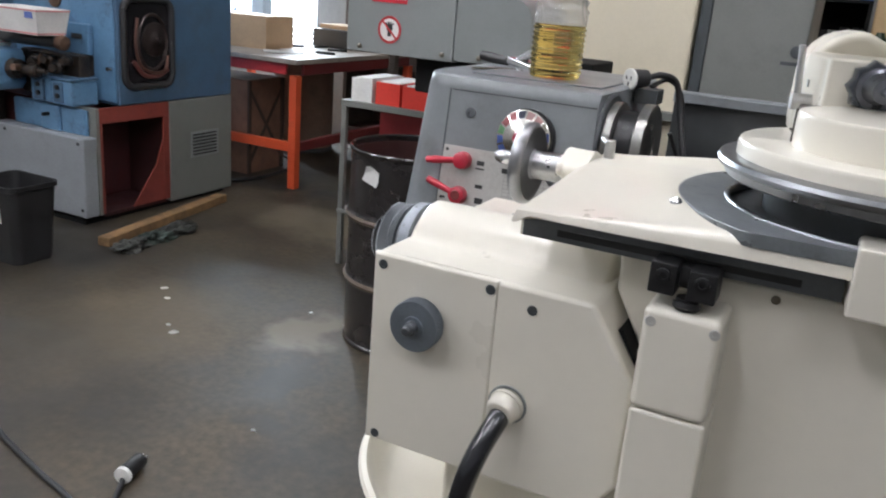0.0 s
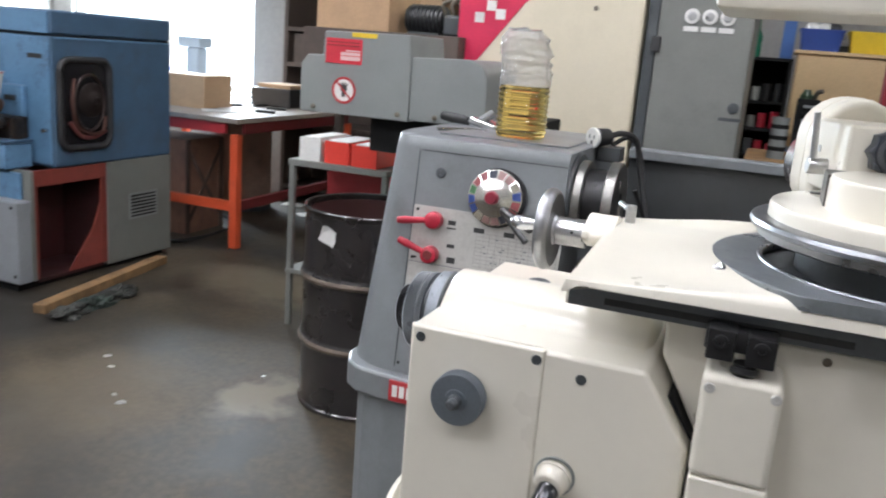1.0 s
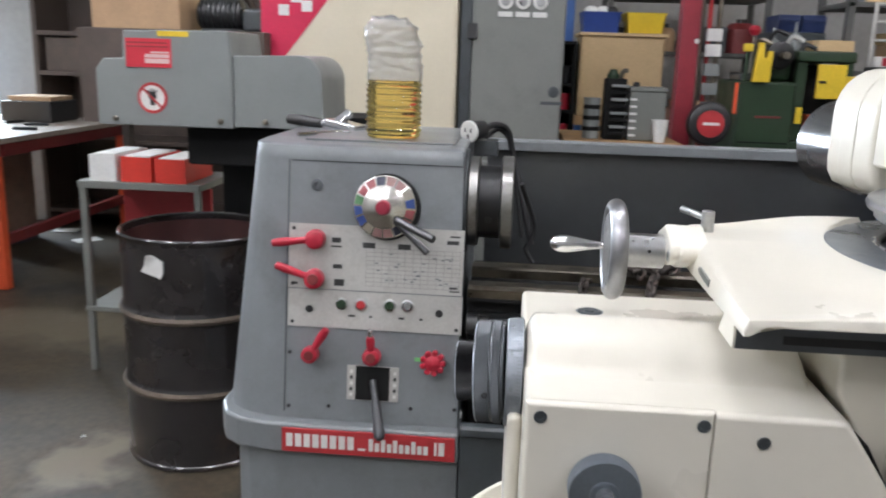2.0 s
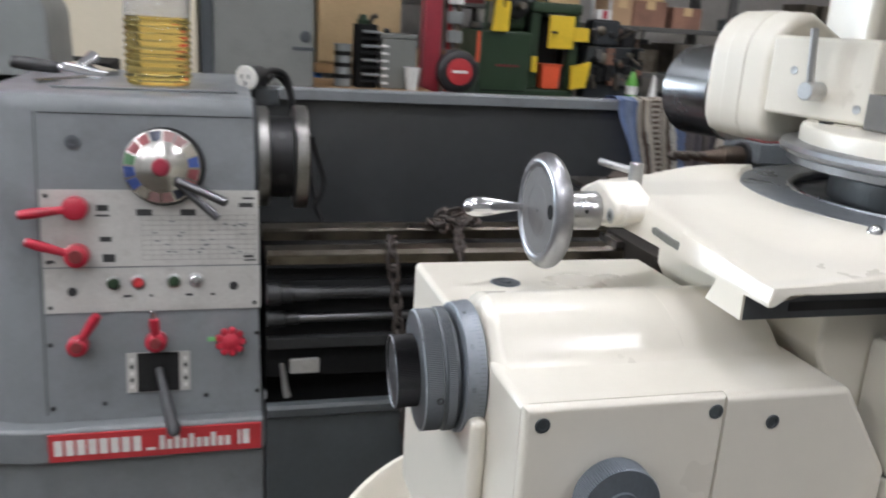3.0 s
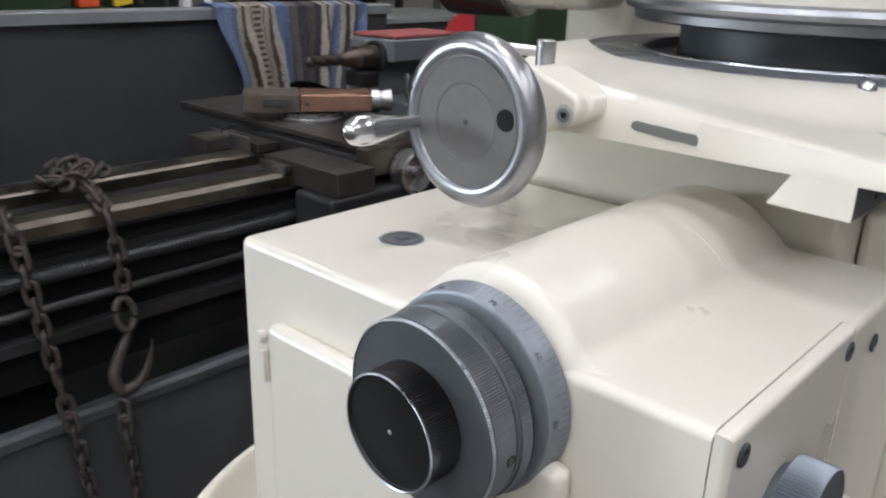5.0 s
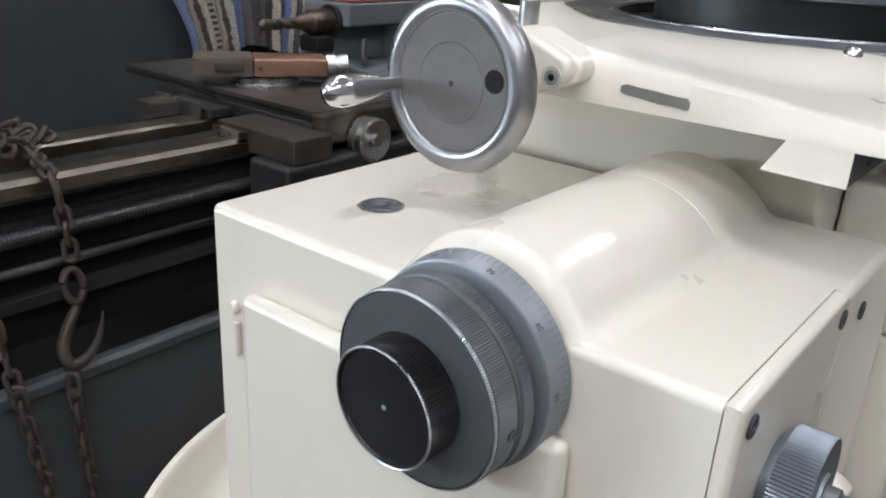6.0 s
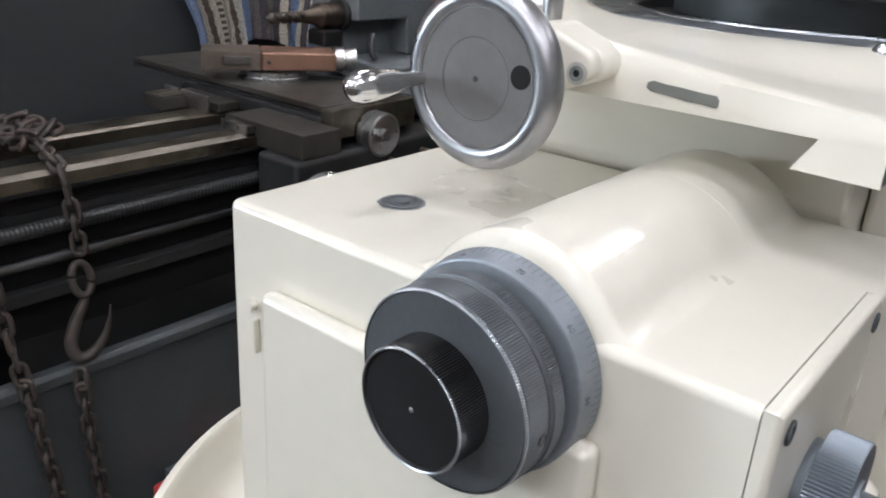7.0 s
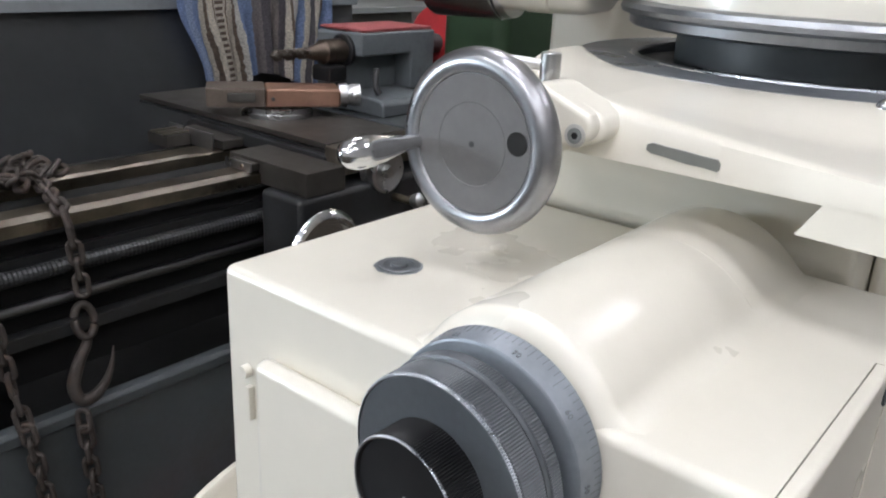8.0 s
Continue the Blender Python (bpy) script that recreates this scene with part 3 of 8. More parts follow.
# body and neck under the table
# Left face leans under slightly to make it darker below the table.
part("neck", prism([(-0.2655, 1.2625), (-0.2660, 1.293), (-0.2720, 1.310), (-0.2860, 1.3262), (0.16, 1.3262), (0.16, 1.11), (-0.2235, 1.11), (-0.2235, 1.187)], "y", 1.0772, 1.33, 0.0045, 3), CREAM, grinder)
part("neck_foot", box(-0.2225, 0.10, 1.12, 1.33, 0.95, 1.1095, 0.004, 2), CREAM, grinder)
part("front_body", box(-0.198, 0.20, 1.062, 1.35, 0.93, 1.3035, 0.006, 3), CREAM, grinder)
part("body_wing", box(-0.0645, 0.20, 1.008, 1.0605, 1.306, 1.3665, 0.004, 2), CREAM, grinder)
part("body_screw", turned([(0, 0.0042), (0.0010, 0.0042), (0.0016, 0.0034), (0.0016, 0.0018), (0.0008, 0.0016), (0.0008, 0)], (-0.118, 1.0618, 1.292), (0, -1, 0), 18), STEEL_WORN, grinder)
cover = part("column_cover", box(-0.2222, -0.1525, 1.003, 1.076, 1.1775, 1.279, 0.007, 3), CREAM, grinder)
part("column_cover", box(-0.2212, -0.1505, 1.004, 1.076, 0.88, 1.1768, 0.004, 3), CREAM, grinder)
for x, z in ((-0.2145, 1.2665), (-0.158, 1.2675)):
    part("cover_screw", turned([(0, 0.0048), (0.0006, 0.005), (0.0012, 0.0045), (0.0012, 0.0024), (0.0003, 0.0022), (0.0003, 0)], (x, 1.0028, z), (0, -1, 0), 20), PLATE, cover, "dull steel socket screw")
clamp = part("table_clamp", box(-0.226, -0.166, 1.024, 1.046, 1.296, 1.3165, 0.002, 2), BLACK, grinder, "black table clamp block")
for x0, x1, z0, z1 in ((-0.2235, -0.1990, 1.2915, 1.3205), (-0.1890, -0.1640, 1.2905, 1.3185)):
    jaw = part("clamp_jaw", box(x0, x1, 1.008, 1.040, z0, z1, 0.0018, 2), DIAL_BLACK, clamp)
    xc, zc = (x0 + x1) / 2, z0 + 0.018
    part("clamp_screw", turned([(0, 0.0068), (0.003, 0.0068), (0.0036, 0.0060), (0.0036, 0.0034), (0.0012, 0.0032), (0.0012, 0)], (xc, 1.0080, zc), (0, -1, 0), 20), DIAL_BLACK, jaw, "black socket screw")
part("clamp_pin", turned([(0, 0.0105), (0.012, 0.0105), (0.0135, 0.0088), (0.0135, 0)], (-0.1880, 1.020, 1.2900), (0, 0, -1), 24), DIAL_BLACK, clamp)
part("clamp_knob", turned([(0, 0.0125), (0.0045, 0.0125), (0.006, 0.0105), (0.006, 0)], (-0.1880, 1.018, 1.2858), (0, -0.25, -1), 24), DIAL_BLACK, clamp)

# sliding table
TX0, TX1, TY0, TY1 = -0.3635, 0.17, 1.019, 1.350


def table_top(x, y):
    d = math.hypot(x - CX, y - CY)
    w = smoothstep(1.025, 1.10, y)
    a = (1 - smoothstep(0.202, 0.287, d)) * w + smoothstep(-0.40, -0.06, x) * (1 - w)
    b = min(1.0, max(0.0, (y - 1.035) / 0.185))
    z = 1.3385 + 0.0207 * (1 - (1 - a) * (1 - 0.95 * b)) + 0.006 * smoothstep(1.275, 1.345, y) * (d > 0.2)
    if d < 0.175 and y > 1.026:
        z = 1.3486
    er = 0.005 + 0.012 * b
    rf = min(0.020, max(0.0, (z - 1.3370) * 0.92))
    ey = y - TY0
    if ey < rf:
        z -= rf - math.sqrt(max(0.0, rf * rf - (rf - ey) ** 2))
    e = x - TX0
    return z - (er - math.sqrt(max(0.0, er * er - (er - e) ** 2)) if e < er else 0.0)


def table_back(x):
    return 1.292 + 0.056 * smoothstep(-0.3635, -0.185, x)


def table_height(x, y):
    return table_top(x, TY0 + (y - TY0) * (table_back(x) - TY0) / (TY1 - TY0))


table_bm = heightfield(TX0, TX1, TY0, TY1, 160, 190, table_height, 1.3265, 0.003)
for v in table_bm.verts:
    v.co.y = TY0 + (v.co.y - TY0) * (table_back(v.co.x) - TY0) / (TY1 - TY0)
for v in table_bm.verts:
    if v.co.z < 1.3275 and v.co.y < TY0 + 0.004:
        v.co.z += 0.0092 * smoothstep(TX0 + 0.002, TX0 + 0.020, v.co.x)
table = part("sliding_table", table_bm, CREAM, grinder)
part("dovetail_end", prism([(1.0465, 1.3268), (1.0465, 1.3075), (1.0905, 1.3085), (1.0795, 1.3268)], "x", -0.3632, -0.3612), CREAM, table)
part("guide_strip", prism([(1.0470, 1.3264), (1.0470, 1.3070), (1.0900, 1.3080), (1.0790, 1.3264)], "x", -0.3611, -0.0665, 0.0006), SLATE, table, "dark grey ground guide strip")
part("strip_top", box(-0.3560, -0.0665, 1.0471, 1.060, 1.3266, 1.3340), SLATE, table)
part("strip_slot", box(-0.325, -0.10, 1.0462, 1.0480, 1.3125, 1.3195, 0.0006), BLACK, table)
# Slightly proud plate; the recess's darker tone is put into its colour.
part("side_slot", prism([(1.1350, 1.3322), (1.1430, 1.3330), (1.1520, 1.3331), (1.1640, 1.3344), (1.1740, 1.3352), (1.1768, 1.3368), (1.1764, 1.3398), (1.1735, 1.3410), (1.1660, 1.3402), (1.1560, 1.3398), (1.1440, 1.3388), (1.1360, 1.3386), (1.1340, 1.3365), (1.1338, 1.3335)], "x", -0.3642, -0.3610), CABINET, table, "flat grey plate standing in for a chipped slot")
outline = []
for cy_, cr, a0, a1 in ((1.2400, 0.0205, 62, 118), (1.2090, 0.0090, 118, 242), (1.2400, 0.0205, 242, 298), (1.2710, 0.0090, 298, 422)):
    for k in range(9):
        th = radians(a0 + (a1 - a0) * k / 8)
        outline.append((cy_ + cr * math.cos(th), 1.3465 + cr * math.sin(th)))


def flange(points, x0, x1, r, bm=None):
    """A plate in the y-z plane with a rounded front edge at x0."""
    n = len(points)
    inward = []
    for k in range(n):
        a, b = Vector((*points[k - 1], 0)), Vector((*points[(k + 1) % n], 0))
        d = (b - a).normalized()
        inward.append(Vector((-d.y, d.x)))
    rings = [[Vector((x1, *q)) for q in points]]
    for k in range(6):
        a_ = radians(18 * k)
        rings.append([Vector((x0 + r * (1 - math.sin(a_)), q[0] + w.x * r * (1 - math.cos(a_)), q[1] + w.y * r * (1 - math.cos(a_)))) for q, w in zip(points, inward)])
    own = bmesh.new()
    vs = [[own.verts.new(q) for q in ring] for ring in rings]
    for a, b in zip(vs, vs[1:]):
        for k in range(n):
            own.faces.new((a[k], a[(k + 1) % n], b[(k + 1) % n], b[k]))
    own.faces.new(vs[0][::-1])
    own.faces.new(vs[-1])
    return merge(own, bm)


lug = part("bearing_lug", flange(outline, -0.3860, -0.3740, 0.0040), CREAM, table)
part("lug_base", flange([(1.2400 + (y - 1.2400) * 1.09, 1.3455 + (z - 1.3465) * 1.03) for y, z in outline], -0.3775, -0.350, 0.0040), CREAM, lug)
for y in (1.2105, 1.2695):
    part("lug_screw", turned([(0, 0.0045), (0.001, 0.0045), (0.001, 0.0025), (0.0002, 0.0022), (0.0002, 0)], (-0.3861, y, 1.3415), (-1, 0, 0), 20), GREY_HOOD, lug)
    part("screw_socket", turned([(0, 0.0021), (0.0005, 0.0021), (0.0005, 0)], (-0.38625, y, 1.3415), (-1, 0, 0), 6), BLACK, lug)
    part("screw_washer", turned([(0, 0.0068), (0.0006, 0.0066), (0.0006, 0.0046), (0, 0.0044)], (-0.3859, y, 1.3415), (-1, 0, 0), 24, hollow=True), PLATE, lug)
pin = part("lock_pin", rod((-0.340, 1.260, 1.352), (-0.340, 1.260, 1.3795), 0.0065, seg=20, soft=0.0008), STEEL, table)
part("lock_bar", rod((-0.340, 1.264, 1.371), (-0.359, 1.298, 1.374), 0.0036, seg=14, soft=0.0006), STEEL, pin)
part("ball_oiler", turned([(-0.004, 0.0062), (0.003, 0.0062), (0.0052, 0.0060), (0.0080, 0.0044), (0.0096, 0.0020), (0.0100, 0)], (-0.2245, 1.0890, 1.3540), (0, 0, 1), 20), CHROME, table, "small chrome ball oiler")

# handwheel
WY, WZ = 1.2412, 1.3390
part("shaft_collar", rod((-0.3855, WY, WZ), (-0.4235, WY, WZ), 0.0172, seg=32, soft=0.0008), STEEL, table, "turned steel shaft collar")
part("grub_screw", turned([(0, 0.0018), (0.0006, 0.0018), (0.0006, 0)], (-0.402, WY - 0.0169, WZ + 0.003), (0, -1, 0.15), 12), BLACK, table)
prof = [(0, 0.017), (0.0035, 0.0185), (0.005, 0.036)] + [(0.0110 + 0.0088 * math.cos(math.radians(a)), 0.0428 + 0.0083 * math.sin(math.radians(a))) for a in range(170, -29, -11)] + [(0.0182, 0.0384), (0.0174, 0.0381), (0.0174, 0.0370)]
wheel = part("handwheel", turned(prof, (-0.4235, WY, WZ), (-1, 0, 0), 96), mat("wheel_rim_steel", (0.33, 0.33, 0.34), 0.30, 1.0, var=0.05, scale=14), table, "turned steel handwheel with polished rim")
part("wheel_face", turned([(0.010, 0.0379), (0.0176, 0.0379), (0.0178, 0.0375), (0.0178, 0.0230), (0.0175, 0.0227), (0.0175, 0.0224), (0.0178, 0.0221), (0.0178, 0.0014), (0.0166, 0.0010), (0.0166, 0)], (-0.4235, WY, WZ), (-1, 0, 0), 96), mat("brushed_steel_face", (0.125, 0.122, 0.120), 0.68, 0.2, var=0.03, scale=9, bump=0.05, bscale=400), wheel, "dull brushed steel wheel face")
part("wheel_centre", turned([(0, 0.0016), (0.0004, 0.0016), (0.0004, 0)], (-0.4412, WY, WZ), (-1, 0, 0), 14), BLACK, wheel)
part("wheel_hole", turned([(0, 0.0064), (0.0003, 0.0064), (0.0003, 0)], (-0.4412, WY - 0.0295, WZ + 0.0054), (-1, 0, 0), 24), BLACK_MATT, wheel)
hx = Vector((-0.4375, 1.2800, 1.3336))
part("crank_handle", turned([(-0.003, 0.0042), (0.002, 0.0046), (0.004, 0.0040), (0.010, 0.0042), (0.020, 0.0056), (0.032, 0.0080), (0.042, 0.0094), (0.050, 0.0092), (0.056, 0.0070), (0.0588, 0.0035), (0.0595, 0)], hx, Vector((-0.4960, 1.2845, 1.3328)) - hx, 28), CHROME, wheel, "polished steel crank handle")

# round slide ring and swivel
ring_bm = turned([(1.347, 0.2020), (1.3584, 0.2020), (1.3594, 0.2010), (1.3597, 0.1995), (1.3597, 0.155), (1.3575, 0.1525), (1.352, 0.1520), (1.350, 0.10)], (CX, CY, 0), (0, 0, 1), 128)
for v in ring_bm.verts:
    v.co.y = max(v.co.y, 1.0195)
part("slide_ring", ring_bm, SLIDE_GREY, grinder, "blue-grey ground ring with chipped paint at its edge")
rng = random.Random(9)
for a0, n_ in ((112, 9), (150, 6)):
    for k in range(n_):
        a_ = radians(a0 + k * 3.1 + rng.uniform(-1, 1))
        r_ = 0.1545 + rng.uniform(-0.001, 0.002)
        w_ = rng.uniform(0.002, 0.005)
        chip = box(-w_, w_, -rng.uniform(0.0008, 0.0016), rng.uniform(0.0008, 0.0016), 0, 0.0007, m=Matrix.Translation((CX + r_ * math.cos(a_), CY + r_ * math.sin(a_), 1.3594)) @ Matrix.Rotation(a_ + radians(90 + rng.uniform(-18, 18)), 4, "Z"))
        part("paint_chip", chip, CREAM, grinder, smooth=False)
part("inner_rim", turned([(1.3590, 0.1500), (1.3612, 0.1512), (1.3618, 0.1530), (1.3612, 0.1548), (1.3594, 0.1556)], (CX, CY, 0), (0, 0, 1), 128, hollow=True), SATIN, grinder, "bright inner rim of the slide ring")
part("recess_floor", turned([(1.349, 0.1518), (1.3525, 0.1518), (1.3525, 0)], (CX, CY, 0), (0, 0, 1), 64), DIAL_GREY, grinder)
part("swivel_hub", turned([(1.3526, 0.118), (1.387, 0.118), (1.387, 0)], (CX, CY, 0), (0, 0, 1), 72), GREY_DARK, grinder)
swivel = part("swivel_plate", turned([(1.3845, 0.140), (1.3845, 0.1580), (1.3860, 0.1600), (1.3925, 0.1605), (1.3940, 0.1645), (1.3950, 0.1675), (1.3990, 0.1690), (1.4030, 0.1675), (1.4045, 0.163), (1.4045, 0)], (CX, CY, 0), (0, 0, 1), 128), SATIN, grinder, "grey steel swivel disc with stepped rim")
part("swivel_top", turned([(1.4047, 0.1520), (1.4155, 0.1520), (1.4190, 0.1505), (1.4205, 0.1475), (1.4205, 0)], (CX, CY, 0), (0, 0, 1), 96), CREAM, grinder)

# work head on the swivel
HA = radians(13)
HD = Vector((-math.sin(HA), math.cos(HA), 0))
HC = Vector((-0.112, 1.392, 1.457))
HM = Matrix.Translation(HC) @ Matrix.Rotation(HA, 4, "Z")      # local y runs to the rear cap
part("swivel_drum", turned([(1.4206, 0.088), (1.450, 0.088), (1.4535, 0.0865), (1.4545, 0.083), (1.4545, 0)], (-0.050, 1.160, 0), (0, 0, 1), 72), CREAM, grinder)
# Proud dark block; the recess's shade is put into its colour.
part("drum_notch", box(-0.1400, -0.11, 1.160, 1.2165, 1.4212, 1.4535, 0.001), mat("recess_shade", (0.085, 0.076, 0.066), 0.45, 0.3, var=0.15), grinder, "dark block standing in for the shaded recess in the drum")


def puck(points, lo, hi, r, m):
    """An outline in x and z, drawn out along y with rounded ends."""
    n = len(points)
    inward = []
    for k in range(n):
        d = (Vector(points[(k + 1) % n]) - Vector(points[k - 1])).normalized()
        inward.append((-d.y, d.x))
    rings = []
    for k in range(7):
        a_ = radians(15 * k)
        rings.append((lo + r * (1 - math.sin(a_)), r * (1 - math.cos(a_))))
    rings = rings[::-1] + [(hi - r * (1 - math.sin(radians(15 * k))), r * (1 - math.cos(radians(15 * k)))) for k in range(7)]
    own = bmesh.new()
    vs = [[own.verts.new((q[0] + w[0] * c, y, q[1] + w[1] * c)) for q, w in zip(points, inward)] for y, c in rings]
    for a, b in zip(vs, vs[1:]):
        for k in range(n):
            own.faces.new((a[k], a[(k + 1) % n], b[(k + 1) % n], b[k]))
    own.faces.new(vs[0][::-1])
    own.faces.new(vs[-1])
    own.transform(m)
    return own


SHELL = Matrix.Translation((-0.112, 1.410, 0)) @ Matrix.Rotation(HA, 4, "Z")
dome = [(-0.022, 1.3870), (0.050, 1.3870), (0.066, 1.3930), (0.076, 1.406), (0.078, 1.4208), (0.078, 1.470)]
dome += [(0.040 + 0.038 * math.cos(radians(a)), 1.470 + 0.040 * math.sin(radians(a))) for a in range(15, 76, 15)]
dome += [(0.005 + 0.052 * math.cos(radians(a)), 1.4745 + 0.052 * math.sin(radians(a))) for a in range(82, 181, 14)]
dome += [(-0.047, 1.4208), (-0.045, 1.406), (-0.037, 1.3930)]
head = part("work_head", puck(dome, -0.048, 0.044, 0.011, SHELL), CREAM, grinder)
part("head_ridge", puck([(0.0155 + (x - 0.0155) * 1.018, 1.4550 + (z - 1.4550) * 1.014) for x, z in dome], -0.012, 0.016, 0.003, SHELL), CREAM, head)
part("head_block", box(-0.045, 0.050, -0.152, -0.03, -0.0360, 0.0440, 0.004, 3, m=HM), CREAM, grinder)
CAPC = Vector((-0.1015, 1.461, 1.4291))
part("cap_flange", turned([(-0.006, 0.050), (-0.004, 0.0530), (0.004, 0.0540), (0.006, 0.050)], CAPC, HD, 64), STEEL, grinder)
part("rear_cap", turned([(0.005, 0.0520), (0.006, 0.0552), (0.008, 0.0559), (0.078, 0.0559), (0.080, 0.0548), (0.081, 0.043), (0.074, 0.040), (0.074, 0)], CAPC, HD, 96), mat("dark_turned_steel", (0.34, 0.34, 0.35), 0.20, 1.0, var=0.06, scale=14), grinder, "dark turned steel rear cap")
NC = HC + HD * 0.012 + Vector((0.0, 0, 0.018))
nut = part("nose_nut", turned([(-0.158, 0.0262), (-0.162, 0.0275), (-0.175, 0.0275), (-0.178, 0.0255)], NC, HD, teeth=9, depth=0.0040, toothed=(0, 1, 2, 3)), mat("nut_steel", (0.11, 0.12, 0.14), 0.28, 0.9, var=0.08, scale=20), grinder, "slotted steel nose nut")
nose = part("collet_nose", turned([(-0.1785, 0.0205), (-0.181, 0.0200), (-0.183, 0.0150), (-0.200, 0.0125), (-0.212, 0.0115), (-0.214, 0.0050), (-0.256, 0.0046), (-0.257, 0)], NC, HD, 48), mat("nose_steel", (0.12, 0.125, 0.14), 0.28, 0.9, var=0.08, scale=20), grinder, "dark polished steel collet nose")
part("lever_boss", rod(HM @ Vector((-0.044, -0.095, -0.008)), HM @ Vector((-0.066, -0.095, -0.008)), 0.0092, seg=24, soft=0.001), STEEL, grinder)
part("lever_rod", rod(HM @ Vector((-0.060, -0.095, -0.002)), HM @ Vector((-0.064, -0.093, 0.052)), 0.0038, seg=14, soft=0.0008), STEEL, grinder)
for p_ in ((-0.0452, -0.140, -0.021), (-0.0452, -0.062, 0.010)):
    part("head_screw", turned([(0, 0.0042), (0.001, 0.0042), (0.001, 0.0022), (0.0003, 0)], HM @ Vector(p_), HM.to_3x3() @ Vector((-1, 0, 0)), 14), STEEL, head)
part("swivel_bolt", turned([(0, 0.0068), (0.005, 0.0068), (0.0058, 0.006), (0.0058, 0)], (-0.1420, 1.262, 1.4166), (0, 0, 1), 6), DIAL_BLACK, grinder)

# drip pan and pedestal
PX, PY, PZ, PR = -0.31, 1.27, 0.93, 0.31
part("drip_pan", turned([(-0.06, 0.20), (-0.05, PR - 0.03), (-0.03, PR - 0.012), (-0.004, PR - 0.004), (0.006, PR), (0.011, PR - 0.003), (0.012, PR - 0.010), (0.007, PR - 0.016), (-0.02, PR - 0.024), (-0.035, PR - 0.045), (-0.04, 0.0)], (PX, PY, PZ), (0, 0, 1), 96), CREAM, grinder)
part("gearbox_foot", box(-0.45, -0.15, 1.10, 1.33, 0.89, 1.0295, 0.01, 3), CREAM, grinder)
part("pedestal", turned([(0.0, 0.30), (0.03, 0.30), (0.06, 0.27), (0.25, 0.215), (0.70, 0.20), (0.869, 0.24)], (PX + 0.05, PY, 0), (0, 0, 1), 48), CREAM, grinder)

# ---- the grey lathe ----
def face_y(z):
    return 2.21 + 0.13 * (z - 0.6)


FN = Vector((0, -1, 0.13)).normalized()


def on_face(x, z, out=0.0):
    return Vector((x, face_y(z), z)) + FN * out


def face_box(x0, x1, z0, z1, out0, out1, bevel=0.0, bm=None):
    """A slab lying on the sloping front of the headstock."""
    zc = (z0 + z1) / 2
    m = Matrix.Translation(on_face((x0 + x1) / 2, zc)) @ Matrix.Rotation(-math.atan(0.13), 4, "X")
    h = (z1 - z0) / 2 * 1.0084
    return box(-(x1 - x0) / 2, (x1 - x0) / 2, -out1, -out0, -h, h, bevel, bm=bm, m=m)


lathe = thing("lathe", (-0.2, 2.6, 0), "large grey engine lathe with red levers", "machine tool")
# headstock: outline in plan, wider at its foot
bm = bmesh.new()
levels = []
for z, grow in ((0.664, 0.0), (1.285, 1.0), (1.312, 1.22), (1.318, 1.4)):
    yf = face_y(z) + (0.012 if z > 1.3 else 0) + (0.014 if z > 1.315 else 0)
    xl = -1.225 + 0.055 * min(grow, 1.0) + (0.012 if z > 1.315 else 0)
    xr = -0.640 - 0.012 * min(grow, 1.0) - (0.008 if z > 1.315 else 0)
    ring = [(xr, yf), (-1.060, yf)]
    for k in range(1, 7):
        th = math.radians(15 * k)
        ring.append((-1.060 + (xl + 1.060) * math.sin(th), yf + 0.11 * (1 - math.cos(th))))
    ring += [(xl, 2.93), (xr, 2.93)]
    levels.append([bm.verts.new((x, y, z)) for x, y in ring])
for a, b in zip(levels, levels[1:]):
    for i in range(len(a)):
        j = (i + 1) % len(a)
        bm.faces.new((a[i], a[j], b[j], b[i]))
bm.faces.new(levels[0][::-1])
bm.faces.new(levels[-1])
head_stock = part("headstock", bm, GREY, lathe, "grey painted headstock housing")
part("top_cover", box(-1.05, -0.68, 2.40, 2.88, 1.3182, 1.323, 0.002), GREY, head_stock)
part("cover_seam", face_box(-1.055, -0.653, 1.2795, 1.2815, 0.0, 0.0012), BLACK_MATT, head_stock)
part("face_edge", face_box(-1.0625, -1.0600, 0.68, 1.282, 0.0, 0.0014), GREY_DARK, head_stock)
# lip and plinth under the headstock
lipo = [(-0.632, 2.185), (-1.09, 2.185), (-1.17, 2.20), (-1.215, 2.235), (-1.245, 2.30), (-1.25, 2.95), (-0.632, 2.95)]
part("lip", prism(lipo, "z", 0.585, 0.6635, 0.010, 3), GREY, lathe)
plo = [(-0.634, 2.205), (-1.08, 2.205), (-1.15, 2.22), (-1.185, 2.25), (-1.205, 2.31), (-1.205, 2.93), (-0.634, 2.93)]
part("plinth", prism(plo, "z", 0.0, 0.5848, 0.006, 2), GREY, lathe)
badge = part("name_plate", box(-1.057, -0.641, 2.180, 2.1862, 0.5935, 0.6545, 0.002), RED_PAINT, lathe, "red name plate with pale lettering bars")
LETTERS = [(-1.046 + 0.0212 * k, 0.0155, 0.034) for k in range(8)] + [(-0.872, 0.018, 0.006)] + [(-0.846 + 0.0145 * k, 0.0105, 0.032 if k in (0, 2, 4, 7) else 0.022) for k in range(10)] + [(-0.690, 0.006, 0.034), (-0.680, 0.014, 0.034)]
for x0, w_, h_ in LETTERS:
    part("lettering_bar", box(x0, x0 + w_, 2.1792, 2.1805, 0.608, 0.608 + h_, 0.0004), PAPER, badge)
